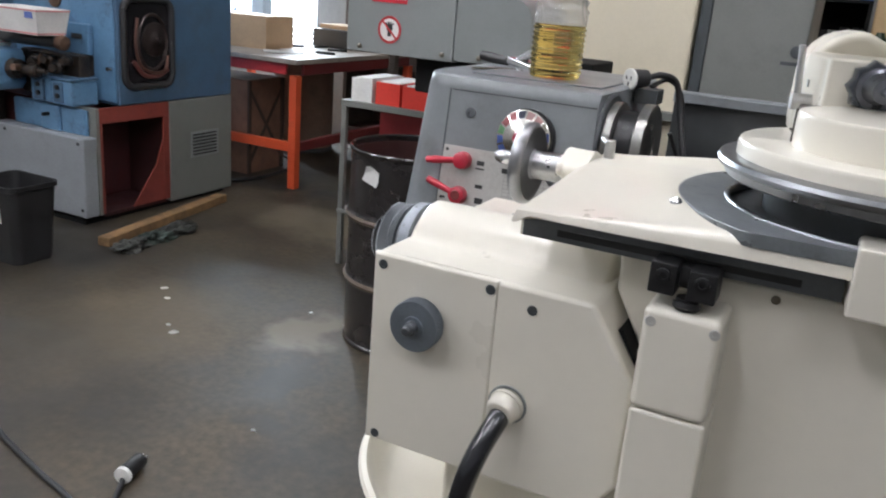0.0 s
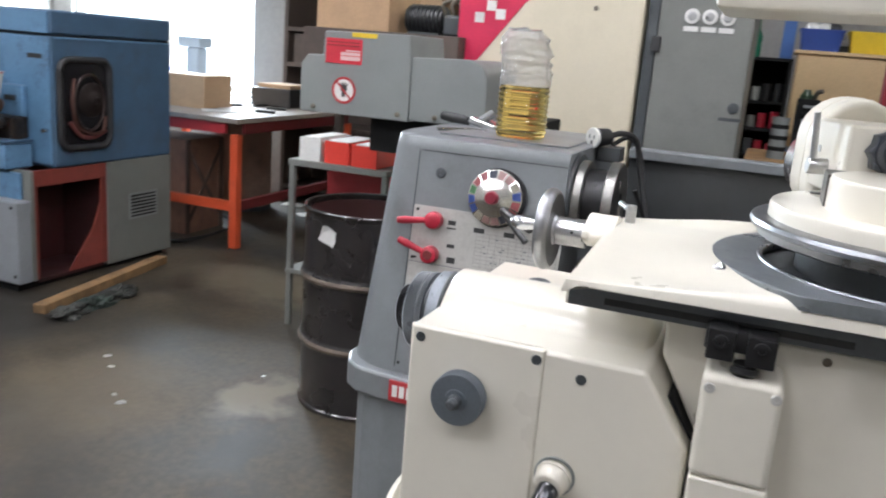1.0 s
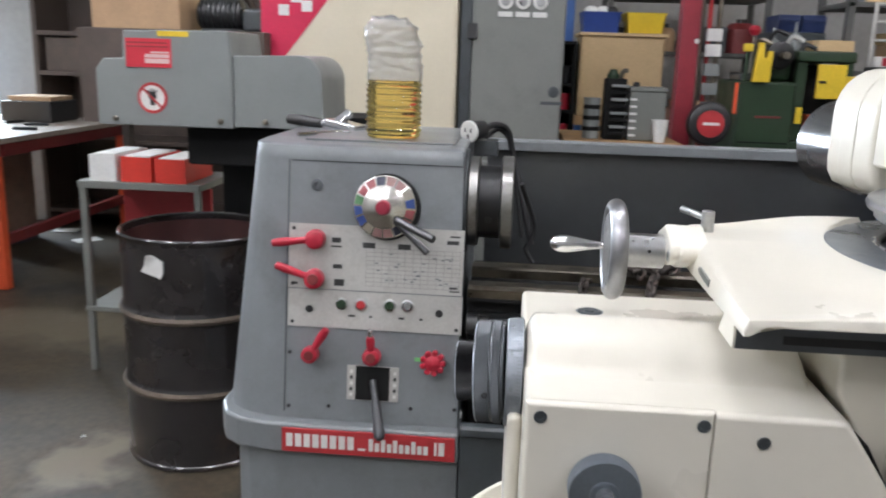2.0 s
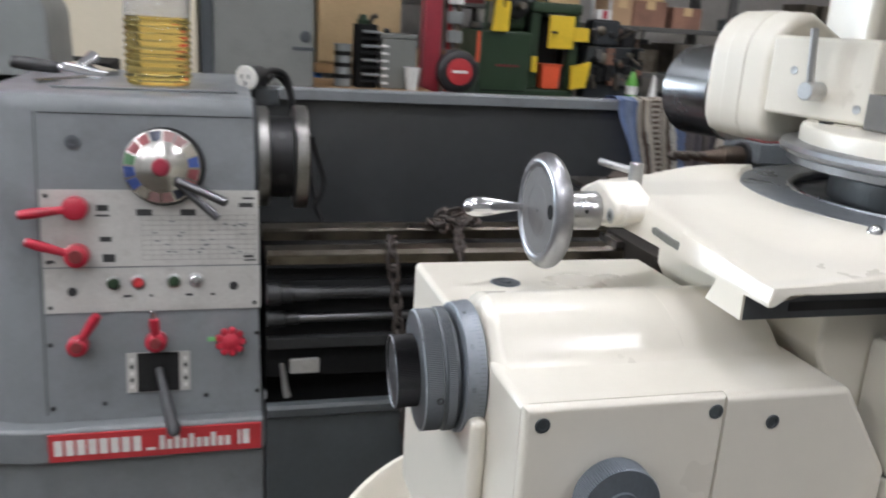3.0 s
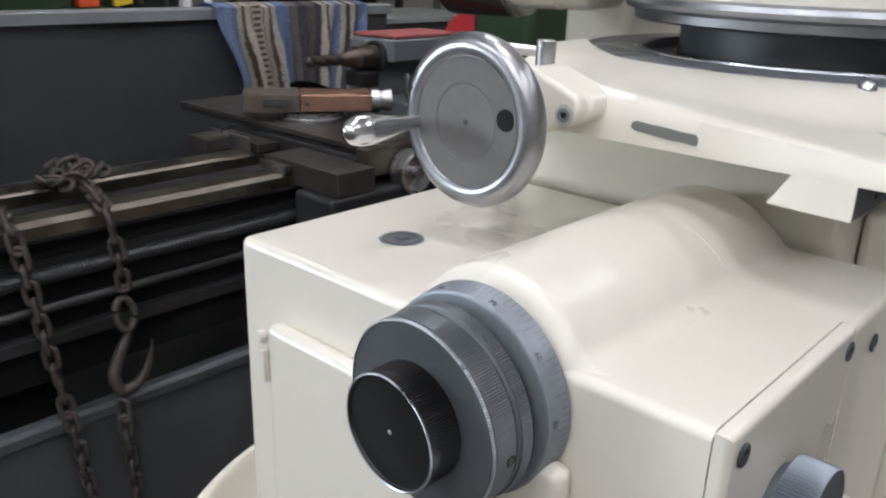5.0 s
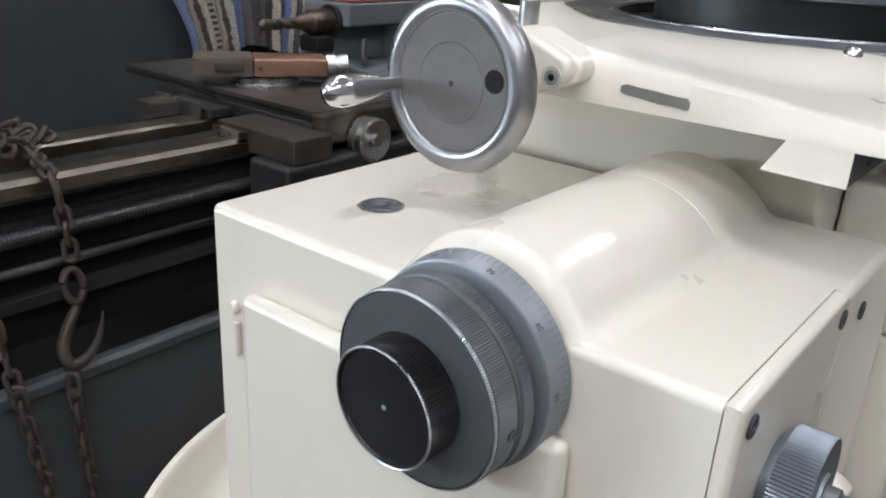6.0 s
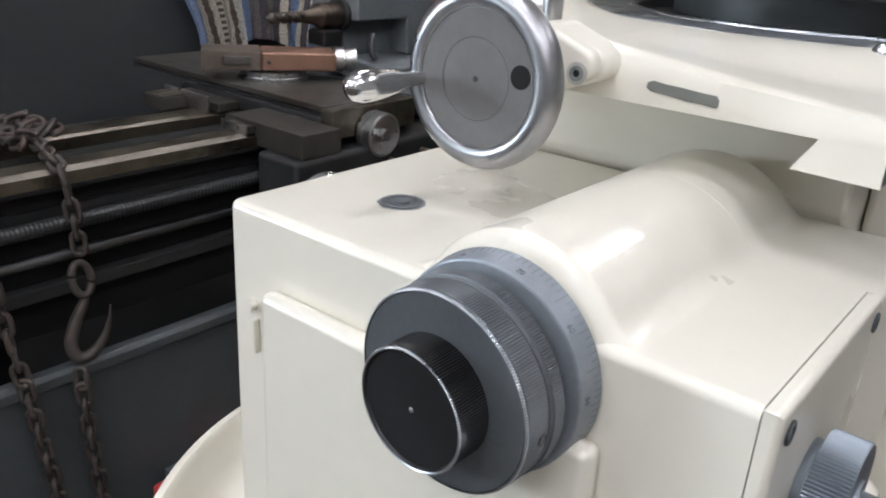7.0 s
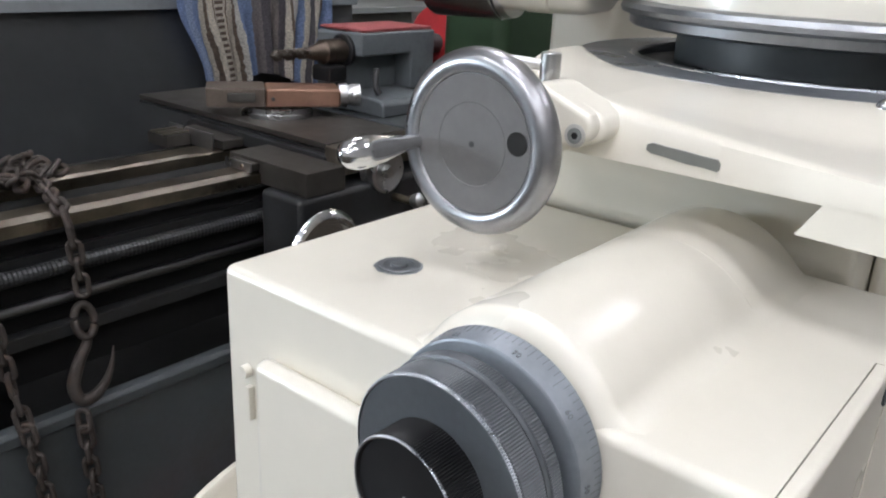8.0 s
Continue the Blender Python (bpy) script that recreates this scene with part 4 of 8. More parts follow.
# plates on the front
plate1 = part("data_plate", face_box(-1.058, -0.642, 0.981, 1.134, 0.0005, 0.0025), PLATE, head_stock, "worn aluminium speed plate")
plate2 = part("control_plate", face_box(-1.057, -0.640, 0.889, 0.9785, 0.0005, 0.0035), PLATE, head_stock, "aluminium plate with push buttons")
bm = bmesh.new()
for k in range(13):
    x = -0.872 + k * 0.0185
    face_box(x, x + 0.0009, 0.992, 1.083, 0.0024, 0.0028, bm=bm)
for k in range(10):
    z = 0.993 + k * 0.0100
    face_box(-0.872, -0.648, z, z + 0.0009, 0.0024, 0.00285, bm=bm)
part("print_table", bm, mat("faded_grey_ink", (0.28, 0.27, 0.25), 0.6), plate1, smooth=False)
bm = bmesh.new()
rng = random.Random(4)
for x, z, w, h in ((-0.944, 1.098, 0.022, 0.012), (-0.944, 1.083, 0.026, 0.004), (-0.94, 1.036, 0.022, 0.010), (-0.935, 0.998, 0.024, 0.016), (-0.866, 1.089, 0.03, 0.013), (-0.782, 1.089, 0.03, 0.013), (-0.663, 1.118, 0.024, 0.004), (-0.668, 1.104, 0.028, 0.009), (-0.663, 0.998, 0.02, 0.005), (-0.66, 0.99, 0.024, 0.003), (-1.04, 0.992, 0.01, 0.006)):
    part("print_bar", face_box(x - w / 2, x + w / 2, z - h / 2, z + h / 2, 0.0024, 0.0029), INK, plate1, smooth=False)
for k in range(26):
    x, z = rng.uniform(-0.86, -0.66), rng.uniform(1.0, 1.075)
    part("print_mark", face_box(x, x + 0.008, z, z + 0.0025, 0.0024, 0.0029), FADED, plate1, smooth=False)
for x, w in ((-0.91, 0.016), (-0.79, 0.014), (-0.86, 0.006), (-0.74, 0.008)):
    part("print_bar", face_box(x, x + w, 0.918, 0.923, 0.0034, 0.0039), INK, plate2, smooth=False)
for x, z, m_ in ((-0.927, 0.948, GREEN), (-0.881, 0.948, RED_PAINT), (-0.812, 0.950, GREEN), (-0.769, 0.951, CHROME)):
    ring = part("button_ring", turned([(0, 0.0145), (0.003, 0.0145), (0.0045, 0.012), (0.003, 0.0105)], on_face(x, z, 0.0035), FN, 24), STEEL, plate2)
    part("push_button", turned([(0, 0.0103), (0.006, 0.0103), (0.008, 0.008), (0.008, 0)], on_face(x, z, 0.0036), FN, 24), m_, ring)
for x, z in ((-1.005, 0.932), (-0.694, 0.937)):
    part("socket_hole", turned([(0, 0.009), (0.0012, 0.009), (0.0012, 0)], on_face(x, z, 0.0034), FN, 20), BLACK, plate2)
for x, z in ((-1.05, 0.825), (-1.05, 0.694), (-0.952, 0.699), (-0.753, 0.705), (-0.648, 0.709), (-0.648, 0.835), (-1.047, 1.122), (-1.047, 0.991), (-0.652, 0.900), (-1.046, 0.900)):
    part("panel_screw", turned([(0, 0.0045), (0.001, 0.0045), (0.0015, 0.003), (0.0015, 0)], on_face(x, z, 0.0026), FN, 12), DIAL_BLACK, head_stock)
part("keyed_screw", turned([(0, 0.014), (0.003, 0.014), (0.004, 0.011), (0.004, 0.006), (0.001, 0.0055), (0.001, 0)], on_face(-0.994, 1.2255), FN, 24), DIAL_GREY, head_stock)
# speed dial with coloured sectors
DX, DZZ = -0.829, 1.181
sd = part("dial_backing", turned([(0, 0.078), (0.012, 0.078), (0.014, 0.076), (0.014, 0)], on_face(DX + 0.004, DZZ), FN, 64), DIAL_BLACK, head_stock)
part("dial_disc", turned([(0.014, 0.0745), (0.022, 0.0735), (0.034, 0.050), (0.043, 0.024), (0.044, 0)], on_face(DX, DZZ), FN, 96), mat("bright_dial_metal", (0.66, 0.64, 0.60), 0.22, 1.0, var=0.05, scale=30, rvar=0.05), sd, "shiny conical speed dial")
cols = [mat("dial_" + n, c, 0.4, var=0.1) for n, c in (("blue", (0.10, 0.17, 0.48)), ("green", (0.20, 0.42, 0.22)), ("red", (0.50, 0.16, 0.17)), ("slate", (0.08, 0.09, 0.13)), ("pink", (0.62, 0.40, 0.38)), ("cream", (0.62, 0.58, 0.48)))]
FM = frame_to(on_face(DX, DZZ), FN)
for k in range(16):
    a0 = 2 * math.pi * k / 16
    bm = bmesh.new()
    quad = []
    for a, r, h in ((a0, 0.0520, 0.0334), (a0 + 0.32, 0.0520, 0.0334), (a0 + 0.32, 0.0715, 0.0236), (a0, 0.0715, 0.0236)):
        quad.append(bm.verts.new(FM @ Vector((r * math.cos(a), r * math.sin(a), h))))
    bm.faces.new(quad)
    bmesh.ops.solidify(bm, geom=bm.faces[:], thickness=0.0006)
    part("colour_sector", bm, cols[(k * 5 + k // 3) % 6], sd, smooth=False)
hubp = on_face(DX, DZZ, 0.044)
part("dial_hub", turned([(0, 0.018), (0.012, 0.017), (0.016, 0.014), (0.017, 0)], hubp, FN, 32), mat("dull_crimson", (0.26, 0.02, 0.04), 0.45, var=0.1), sd, "red dial hub")
part("dial_lever", rod(on_face(-0.800, 1.155, 0.040), on_face(-0.706, 1.116, 0.080), 0.0085, 0.0095, 18, soft=0.002), OILY_STEEL, sd, "bare steel dial lever")


part("dial_lever", rod(on_face(-0.802, 1.152, 0.036), on_face(-0.722, 1.082, 0.052), 0.0075, 0.0085, 16, soft=0.002), OILY_STEEL, sd, "dark steel dial lever")


def red_lever(x, z, hx, hz, rad=0.0245, grip=0.0085, tip=None, dark=False):
    hub = part("lever_hub", turned([(0, rad * 0.9), (0.010, rad), (0.030, rad * 0.92), (0.034, rad * 0.7), (0.034, 0)], on_face(x, z), FN, 32), RED, head_stock, "red plastic lever hub")
    a, b = on_face(x, z, 0.022), on_face(hx, hz, 0.034)
    part("lever_grip", turned([(0, grip), ((b - a).length * 0.3, grip * 0.95), ((b - a).length * 0.75, grip * 1.25), ((b - a).length * 0.97, grip * 1.05), ((b - a).length, grip * 0.5), ((b - a).length, 0)], a, b - a, 18), RED, hub)
    if dark:
        part("lever_core", turned([(0, rad * 0.55), (0.003, rad * 0.5), (0.003, 0)], on_face(x, z, 0.034), FN, 20), RED_DARK, hub)
    if tip:
        part("lever_tip", rod(b - (b - a).normalized() * 0.002, b + (b - a).normalized() * 0.018, 0.0055, seg=14, soft=0.002), CHROME, hub)
    return hub


red_lever(-0.992, 1.099, -1.092, 1.087)
red_lever(-0.992, 1.006, -1.082, 1.037, dark=True)
red_lever(-0.997, 0.825, -0.955, 0.892, 0.021, dark=True)
red_lever(-0.849, 0.828, -0.851, 0.880, 0.022, dark=True, tip=True)
star = part("star_knob", turned([(0, 0.016), (0.018, 0.016), (0.020, 0.020), (0.032, 0.019), (0.036, 0.010), (0.036, 0)], on_face(-0.702, 0.824), FN, 32), RED, head_stock, "red lobed knob")
for k in range(9):
    th = 2 * math.pi * k / 9
    c = on_face(-0.702 + 0.0235 * math.cos(th), 0.824 + 0.0235 * math.sin(th), 0.018)
    part("lobe", turned([(0, 0.005), (0.002, 0.0075), (0.012, 0.0075), (0.015, 0.005), (0.015, 0)], c, FN, 12), RED, star)
part("green_pointer", face_box(-0.748, -0.730, 0.820, 0.829, 0.0005, 0.002), mat("green_tape", (0.15, 0.45, 0.15), 0.5), head_stock)
gate = part("gear_gate", face_box(-0.909, -0.784, 0.718, 0.802, 0.0005, 0.003, 0.0008), PLATE, head_stock)
part("gate_opening", face_box(-0.888, -0.806, 0.7195, 0.801, 0.003, 0.0042), BLACK_MATT, gate)
for k in range(5):
    for x in (-0.902, -0.797):
        part("gate_mark", face_box(x, x + 0.007, 0.727 + 0.014 * k, 0.735 + 0.014 * k, 0.0030, 0.0036), INK if k % 2 else WHITE, gate)
a, b = on_face(-0.846, 0.768, 0.004), on_face(-0.812, 0.652, 0.085)
part("gear_lever", turned([(0, 0.008), (0.05, 0.008), (0.055, 0.011), ((b - a).length - 0.04, 0.0125), ((b - a).length - 0.008, 0.0135), ((b - a).length, 0.008), ((b - a).length, 0)], a, b - a, 20), mat("worn_dark_grip", (0.045, 0.047, 0.05), 0.4, 0.3, var=0.2), head_stock, "worn dark gear lever")
# right side of the headstock, spindle flange
part("spindle_boss", rod((-0.675, 2.415, 1.182), (-0.6415, 2.415, 1.182), 0.128, seg=64, soft=0.004), GREY_DARK, head_stock)
CHUCK_STEEL = mat("oily_turned_steel", (0.30, 0.295, 0.28), 0.34, 1.0, var=0.18, scale=9, stain=(0.10, 0.09, 0.08), stain_amount=0.6, stain_scale=10)
sp = part("spindle_flange", turned([(0, 0.106), (0.003, 0.110), (0.022, 0.110), (0.025, 0.106), (0.025, 0.080)], (-0.641, 2.415, 1.182), (1, 0, 0), 80), CHUCK_STEEL, lathe, "bright turned spindle flange")
part("spindle_body", rod((-0.617, 2.415, 1.182), (-0.564, 2.415, 1.182), 0.089, seg=64), DIAL_BLACK, sp)
part("face_plate", turned([(0, 0.108), (0.003, 0.114), (0.027, 0.114), (0.030, 0.110), (0.030, 0.035), (0.026, 0.03), (0.026, 0)], (-0.563, 2.415, 1.182), (1, 0, 0), 80), CHUCK_STEEL, sp, "bright turned face plate")
for k in range(6):
    th = radians(60 * k + 20)
    part("cam_hole", turned([(0, 0.009), (0.001, 0.009), (0.001, 0)], Vector((-0.590, 2.415 + 0.0888 * math.cos(th), 1.182 + 0.0888 * math.sin(th))), (0, math.cos(th), math.sin(th)), 16), BLACK, sp)
# bed
BX0, BX1 = -0.628, 1.75
bed = part("bed", prism([(2.262, 0.72), (2.262, 0.972), (2.235, 0.978), (2.235, 0.985), (2.60, 0.985), (2.60, 0.966), (2.57, 0.96), (2.57, 0.72)], "x", BX0, BX1), BLACK_MATT, lathe, "matt black lathe bed", smooth=False)
part("front_way", prism([(2.236, 0.9852), (2.236, 1.004), (2.250, 1.010), (2.300, 1.010), (2.312, 0.9852)], "x", BX0, BX1), WAY, bed, "worn oily steel way")
# Thin proud strips added to carry the highlights along the ways.
part("way_edge", prism([(2.2352, 1.0030), (2.2352, 1.0058), (2.2500, 1.0120), (2.2500, 1.0090)], "x", BX0 + 0.001, 0.163), STEEL_WORN, bed, "thin steel strip for the highlight on the way's edge")
part("way_edge", prism([(2.4242, 1.0050), (2.4242, 1.0075), (2.4320, 1.0116), (2.4320, 1.0090)], "x", BX0 + 0.001, 0.15), STEEL_WORN, bed)
# Thin black sheet standing in for the shade between the ways.
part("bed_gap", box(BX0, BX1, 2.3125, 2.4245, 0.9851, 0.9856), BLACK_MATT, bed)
part("rear_way", prism([(2.425, 0.9852), (2.425, 1.006), (2.432, 1.010), (2.492, 1.010), (2.50, 0.9852)], "x", BX0, BX1), WAY, bed)
part("rack", box(BX0, BX1, 2.249, 2.2618, 0.925, 0.945), OILY, bed)
own = bmesh.new()
n, seg = 620, 14
rings = []
for i in range(n + 1):
    x = BX0 + (BX1 - BX0) * i / n
    rr = 0.0140 - (0.0011 if i % 2 else 0)
    rings.append([own.verts.new((x, 2.235 + rr * math.cos(2 * math.pi * k / seg), 0.921 + rr * math.sin(2 * math.pi * k / seg))) for k in range(seg)])
for p_, q_ in zip(rings, rings[1:]):
    for k in range(seg):
        own.faces.new((p_[k], p_[(k + 1) % seg], q_[(k + 1) % seg], q_[k]))
part("lead_screw", own, OILY, lathe, "threaded steel lead screw", smooth=False)
part("feed_rod", rod((BX0, 2.235, 0.866), (BX1, 2.235, 0.866), 0.0095, seg=18), OILY_STEEL, lathe, "oily round feed rod")
part("control_rod", box(BX0, BX1, 2.222, 2.248, 0.800, 0.824, 0.003), OILY, lathe, "dull flat guide bar")
# chip tray: front and back
part("tray_front", prism([(2.185, 0.20), (2.185, 0.660), (2.176, 0.664), (2.176, 0.682), (2.184, 0.688), (2.205, 0.688), (2.205, 0.20)], "x", -0.6305, 2.0, 0.002), GREY_DARK, lathe, "grey painted chip tray front")
part("brake_bar", box(-0.15, 0.55, 2.12, 2.1495, 0.352, 0.405, 0.008, 2), RED_PAINT, lathe, "red painted foot brake bar")
for x in (-0.10, 0.45):
    part("brake_bracket", box(x, x + 0.03, 2.15, 2.1848, 0.362, 0.395), GREY_DARK, lathe)
# Tray floor and gear cover are black for the shade under the bed.
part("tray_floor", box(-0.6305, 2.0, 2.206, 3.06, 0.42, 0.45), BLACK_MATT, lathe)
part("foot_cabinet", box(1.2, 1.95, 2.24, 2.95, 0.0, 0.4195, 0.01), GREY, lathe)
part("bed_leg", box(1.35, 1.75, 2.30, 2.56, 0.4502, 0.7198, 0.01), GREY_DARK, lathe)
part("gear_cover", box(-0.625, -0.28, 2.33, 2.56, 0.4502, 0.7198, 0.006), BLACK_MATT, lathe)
part("clamp_lever", tube(smooth_line([(-0.600, 2.172, 0.790), (-0.596, 2.170, 0.765), (-0.592, 2.166, 0.735), (-0.588, 2.164, 0.7185)], 5), 0.0055, 10, radii=[0.0045 + 0.00025 * i for i in range(16)]), STEEL, lathe, "thin bright lever")
part("pale_box", box(-0.578, -0.512, 2.2502, 2.2618, 0.728, 0.764, 0.005, 3), PLATE, lathe, "pale rounded cover plate")
part("tray_ring", tube([(-0.6315 + 0.0, 2.216 + 0.011 * math.cos(2 * math.pi * k / 20), 0.6995 + 0.011 * math.sin(2 * math.pi * k / 20)) for k in range(20)], 0.0028, 8, closed=True), STEEL, lathe)
for x0, x1, r_ in ((-0.628, -0.600, 0.024), (-0.5995, -0.575, 0.0195), (-0.5745, -0.520, 0.0165)):
    part("screw_collar", rod((x0, 2.235, 0.921), (x1, 2.235, 0.921), r_, seg=28, soft=0.002), OILY, lathe)
for x0, x1, r_ in ((-0.628, -0.590, 0.017), (-0.5895, -0.560, 0.0135)):
    part("rod_collar", rod((x0, 2.235, 0.866), (x1, 2.235, 0.866), r_, seg=24, soft=0.002), OILY, lathe)
part("hanging_strap", tube(smooth_line([(-0.512, 2.520, 1.215), (-0.495, 2.555, 1.165), (-0.472, 2.575, 1.098), (-0.482, 2.58, 1.050), (-0.492, 2.58, 1.030), (-0.480, 2.58, 1.005), (-0.470, 2.575, 0.992)], 6), 0.006, 8), BLACK, lathe, "thin black strap beside the spindle")
# chip guard behind
guard = part("chip_guard", prism([(3.085, 0.45), (3.085, 1.243), (3.10, 1.243), (3.10, 0.45)], "x", -0.62, 1.25), GUARD, lathe, "dark grey sheet metal chip guard")
part("guard_lip", prism([(3.060, 1.2432), (3.060, 1.272), (3.066, 1.276), (3.125, 1.276), (3.125, 1.262), (3.10, 1.2432)], "x", -0.62, 1.25, 0.0015), GREY, guard, "folded pale grey guard edge")
# carriage
car = part("saddle", prism([(2.16, 1.0105), (2.16, 1.036), (2.19, 1.040), (2.62, 1.040), (2.64, 1.03), (2.64, 1.0105)], "x", 0.285, 0.58, 0.003), OILY, lathe, "oily grey saddle of the carriage")
part("apron", box(0.165, 0.66, 2.095, 2.215, 0.735, 0.9845, 0.012, 3), OILY, lathe, "oily dark grey apron")
part("saddle_wing", box(0.185, 0.284, 2.10, 2.335, 0.985, 1.032, 0.002, 2), SADDLE, car)
part("saddle_wing", box(0.230, 0.284, 2.42, 2.60, 1.0105, 1.030, 0.002, 2), SADDLE, car)
front = part("way_wiper", box(0.165, 0.1848, 2.238, 2.312, 1.0105, 1.026, 0.002), SADDLE, car)
part("wiper_plate", box(0.160, 0.1645, 2.236, 2.316, 1.0105, 1.029, 0.001), STEEL, front)
part("wiper_screw", turned([(0, 0.004), (0.002, 0.004), (0.003, 0.002), (0.003, 0)], (0.1600, 2.260, 1.021), (-1, 0, 0), 12), STEEL_WORN, front)
rear = part("way_wiper", box(0.150, 0.2095, 2.505, 2.580, 1.0105, 1.036, 0.002), SADDLE, car, "felt way wiper with a worn steel plate")
for y in (2.512, 2.535, 2.558):
    part("wiper_felt", box(0.148, 0.212, y, y + 0.010, 1.0362, 1.041, 0.002), STEEL_WORN, rear)
part("wiper_plate", box(0.2105, 0.2160, 2.43, 2.590, 1.0105, 1.046, 0.001), STEEL, rear)
slide = part("cross_slide", box(0.300, 0.532, 2.17, 2.862, 1.0480, 1.060, 0.002), SADDLE, lathe, "worn oily iron cross slide")
part("slide_groove", box(0.307, 0.525, 2.172, 2.858, 1.0462, 1.0479), BLACK_MATT, slide)
part("slide_foot", box(0.298, 0.534, 2.171, 2.860, 1.0405, 1.046, 0.001), OILY, slide)
part("slide_cap", box(0.29, 0.535, 2.13, 2.169, 1.0, 1.060, 0.006), STEEL_WORN, slide)
part("feed_dial", turned([(0, 0.040), (0.004, 0.046), (0.016, 0.046), (0.018, 0.040), (0.021, 0.040), (0.023, 0.046), (0.040, 0.046), (0.043, 0.041), (0.040, 0.032), (0.036, 0.014), (0.048, 0.012), (0.048, 0)], (0.395, 2.13, 1.004), (0, -1, 0), 48), STEEL, slide, "shiny cross feed dial")
part("swivel_base", turned([(0, 0.080), (0.008, 0.080), (0.010, 0.074), (0.020, 0.074), (0.020, 0)], (0.42, 2.47, 1.0602), (0, 0, 1), 48), STEEL, slide, "round graduated swivel base")
RM = pose(0.42, 2.47, 0, 0, 0, -36)
comp = part("compound_slide", box(-0.028, 0.14, -0.050, 0.050, 1.0825, 1.124, 0.006, 3, m=RM), COPPER, slide, "rust-brown compound slide")
part("compound_top", box(-0.158, -0.0285, -0.0505, 0.0505, 1.0825, 1.1255, 0.004, 2, m=RM), mat("grey_brown_oiled_iron", (0.105, 0.082, 0.066), 0.45, 0.3, var=0.25, scale=14), comp)
part("compound_gib", box(-0.112, -0.050, -0.0570, -0.0500, 1.096, 1.116, 0.003, m=RM), SADDLE, comp)
part("gib_screw", turned([(0, 0.0045), (0.003, 0.0045), (0.003, 0)], RM @ Vector((-0.012, -0.0500, 1.102)), RM.to_3x3() @ Vector((0, -1, 0)), 12), OILY, comp)
part("compound_dial", turned([(0, 0.026), (0.02, 0.028), (0.022, 0.022), (0.034, 0.026), (0.05, 0.026), (0.052, 0)], RM @ Vector((0.14, 0, 1.104)), RM.to_3x3() @ Vector((1, 0, 0)), 32), STEEL, comp)
# tailstock with a drill chuck
tail = part("tailstock", box(0.622, 0.885, 2.455, 2.565, 1.0452, 1.236, 0.010, 3), GREY_TAIL, lathe, "grey tailstock casting")
part("tailstock_front", prism([(0.620, 1.183), (0.620, 1.238), (0.887, 1.238), (0.887, 1.092), (0.800, 1.092), (0.796, 1.183)], "y", 2.398, 2.458, 0.006, 3), GREY_TAIL, tail)
part("tailstock_ledge", prism([(2.328, 1.0451), (2.328, 1.076), (2.342, 1.085), (2.470, 1.096), (2.470, 1.0451)], "x", 0.626, 0.905, 0.006, 3), GREY_TAIL, tail)
part("tailstock_base", box(0.600, 0.960, 2.20, 2.58, 1.0105, 1.0448, 0.008), GREY_DARK, tail)
chuck = part("drill_chuck", turned([(0, 0.010), (0.012, 0.014), (0.048, 0.022), (0.054, 0.0285), (0.070, 0.0290), (0.073, 0.0270), (0.078, 0.0270), (0.081, 0.0290), (0.122, 0.0290), (0.126, 0.024), (0.145, 0.024), (0.145, 0)], (0.494, 2.46, 1.193), (1, 0, 0), 36), mat("bronzed_oily_steel", (0.085, 0.066, 0.052), 0.36, 0.9, var=0.2), tail, "oily dark bronzed drill chuck")
# Black ring put in for the shade where chuck and tailstock meet.
part("chuck_shadow_ring", turned([(0, 0.036), (0.003, 0.040), (0.012, 0.040), (0.012, 0.02)], (0.6085, 2.46, 1.193), (1, 0, 0), 36), DIAL_BLACK, chuck, "black ring standing in for the shade behind the chuck")
part("clamp_lever", tube(smooth_line([(0.668, 2.395, 1.150), (0.655, 2.385, 1.135), (0.650, 2.378, 1.110), (0.655, 2.37, 1.095)], 5), 0.008, 10), BLACK, tail)
part("tailstock_shaft", rod((0.884, 2.46, 1.193), (0.985, 2.46, 1.193), 0.026, seg=20), GREY_DARK, tail)
part("tailstock_wheel", turned([(0, 0.09), (0.006, 0.10), (0.018, 0.10), (0.024, 0.09), (0.018, 0.082), (0.006, 0.082)], (0.965, 2.46, 1.193), (1, 0, 0), 48), RED_PAINT, tail, "red tailstock handwheel rim")
for k in range(3):
    th = radians(120 * k + 15)
    part("spoke", rod((0.977, 2.46 + 0.02 * math.cos(th), 1.193 + 0.02 * math.sin(th)), (0.977, 2.46 + 0.086 * math.cos(th), 1.193 + 0.086 * math.sin(th)), 0.010, seg=10), RED_PAINT, tail)
post = part("tool_post", box(0.540, 0.600, 2.425, 2.49, 1.1245, 1.163, 0.008, 2), DIAL_BLACK, slide, "dark quick-change tool post")
own = bmesh.new()
rings = []
for i in range(31):
    t_ = i / 30
    c = Vector((0.395 + 0.108 * t_, 2.46, 1.193))
    ring = []
    for k in range(12):
        th = 2 * math.pi * k / 12
        r_ = (0.0135 if abs(math.cos(th - t_ * 9)) > 0.45 else 0.0085) * min(1.0, 0.25 + t_ * 6)
        ring.append(own.verts.new(c + Vector((0, r_ * math.cos(th), r_ * math.sin(th)))))
    rings.append(ring)
for p_, q_ in zip(rings, rings[1:]):
    for k in range(12):
        own.faces.new((p_[k], p_[(k + 1) % 12], q_[(k + 1) % 12], q_[k]))
own.faces.new(rings[0])
own.faces.new(rings[-1])
part("drill_bit", own, mat("oily_black_drill_steel", (0.055, 0.046, 0.038), 0.42, 0.7, var=0.2), chuck, "dark twist drill")
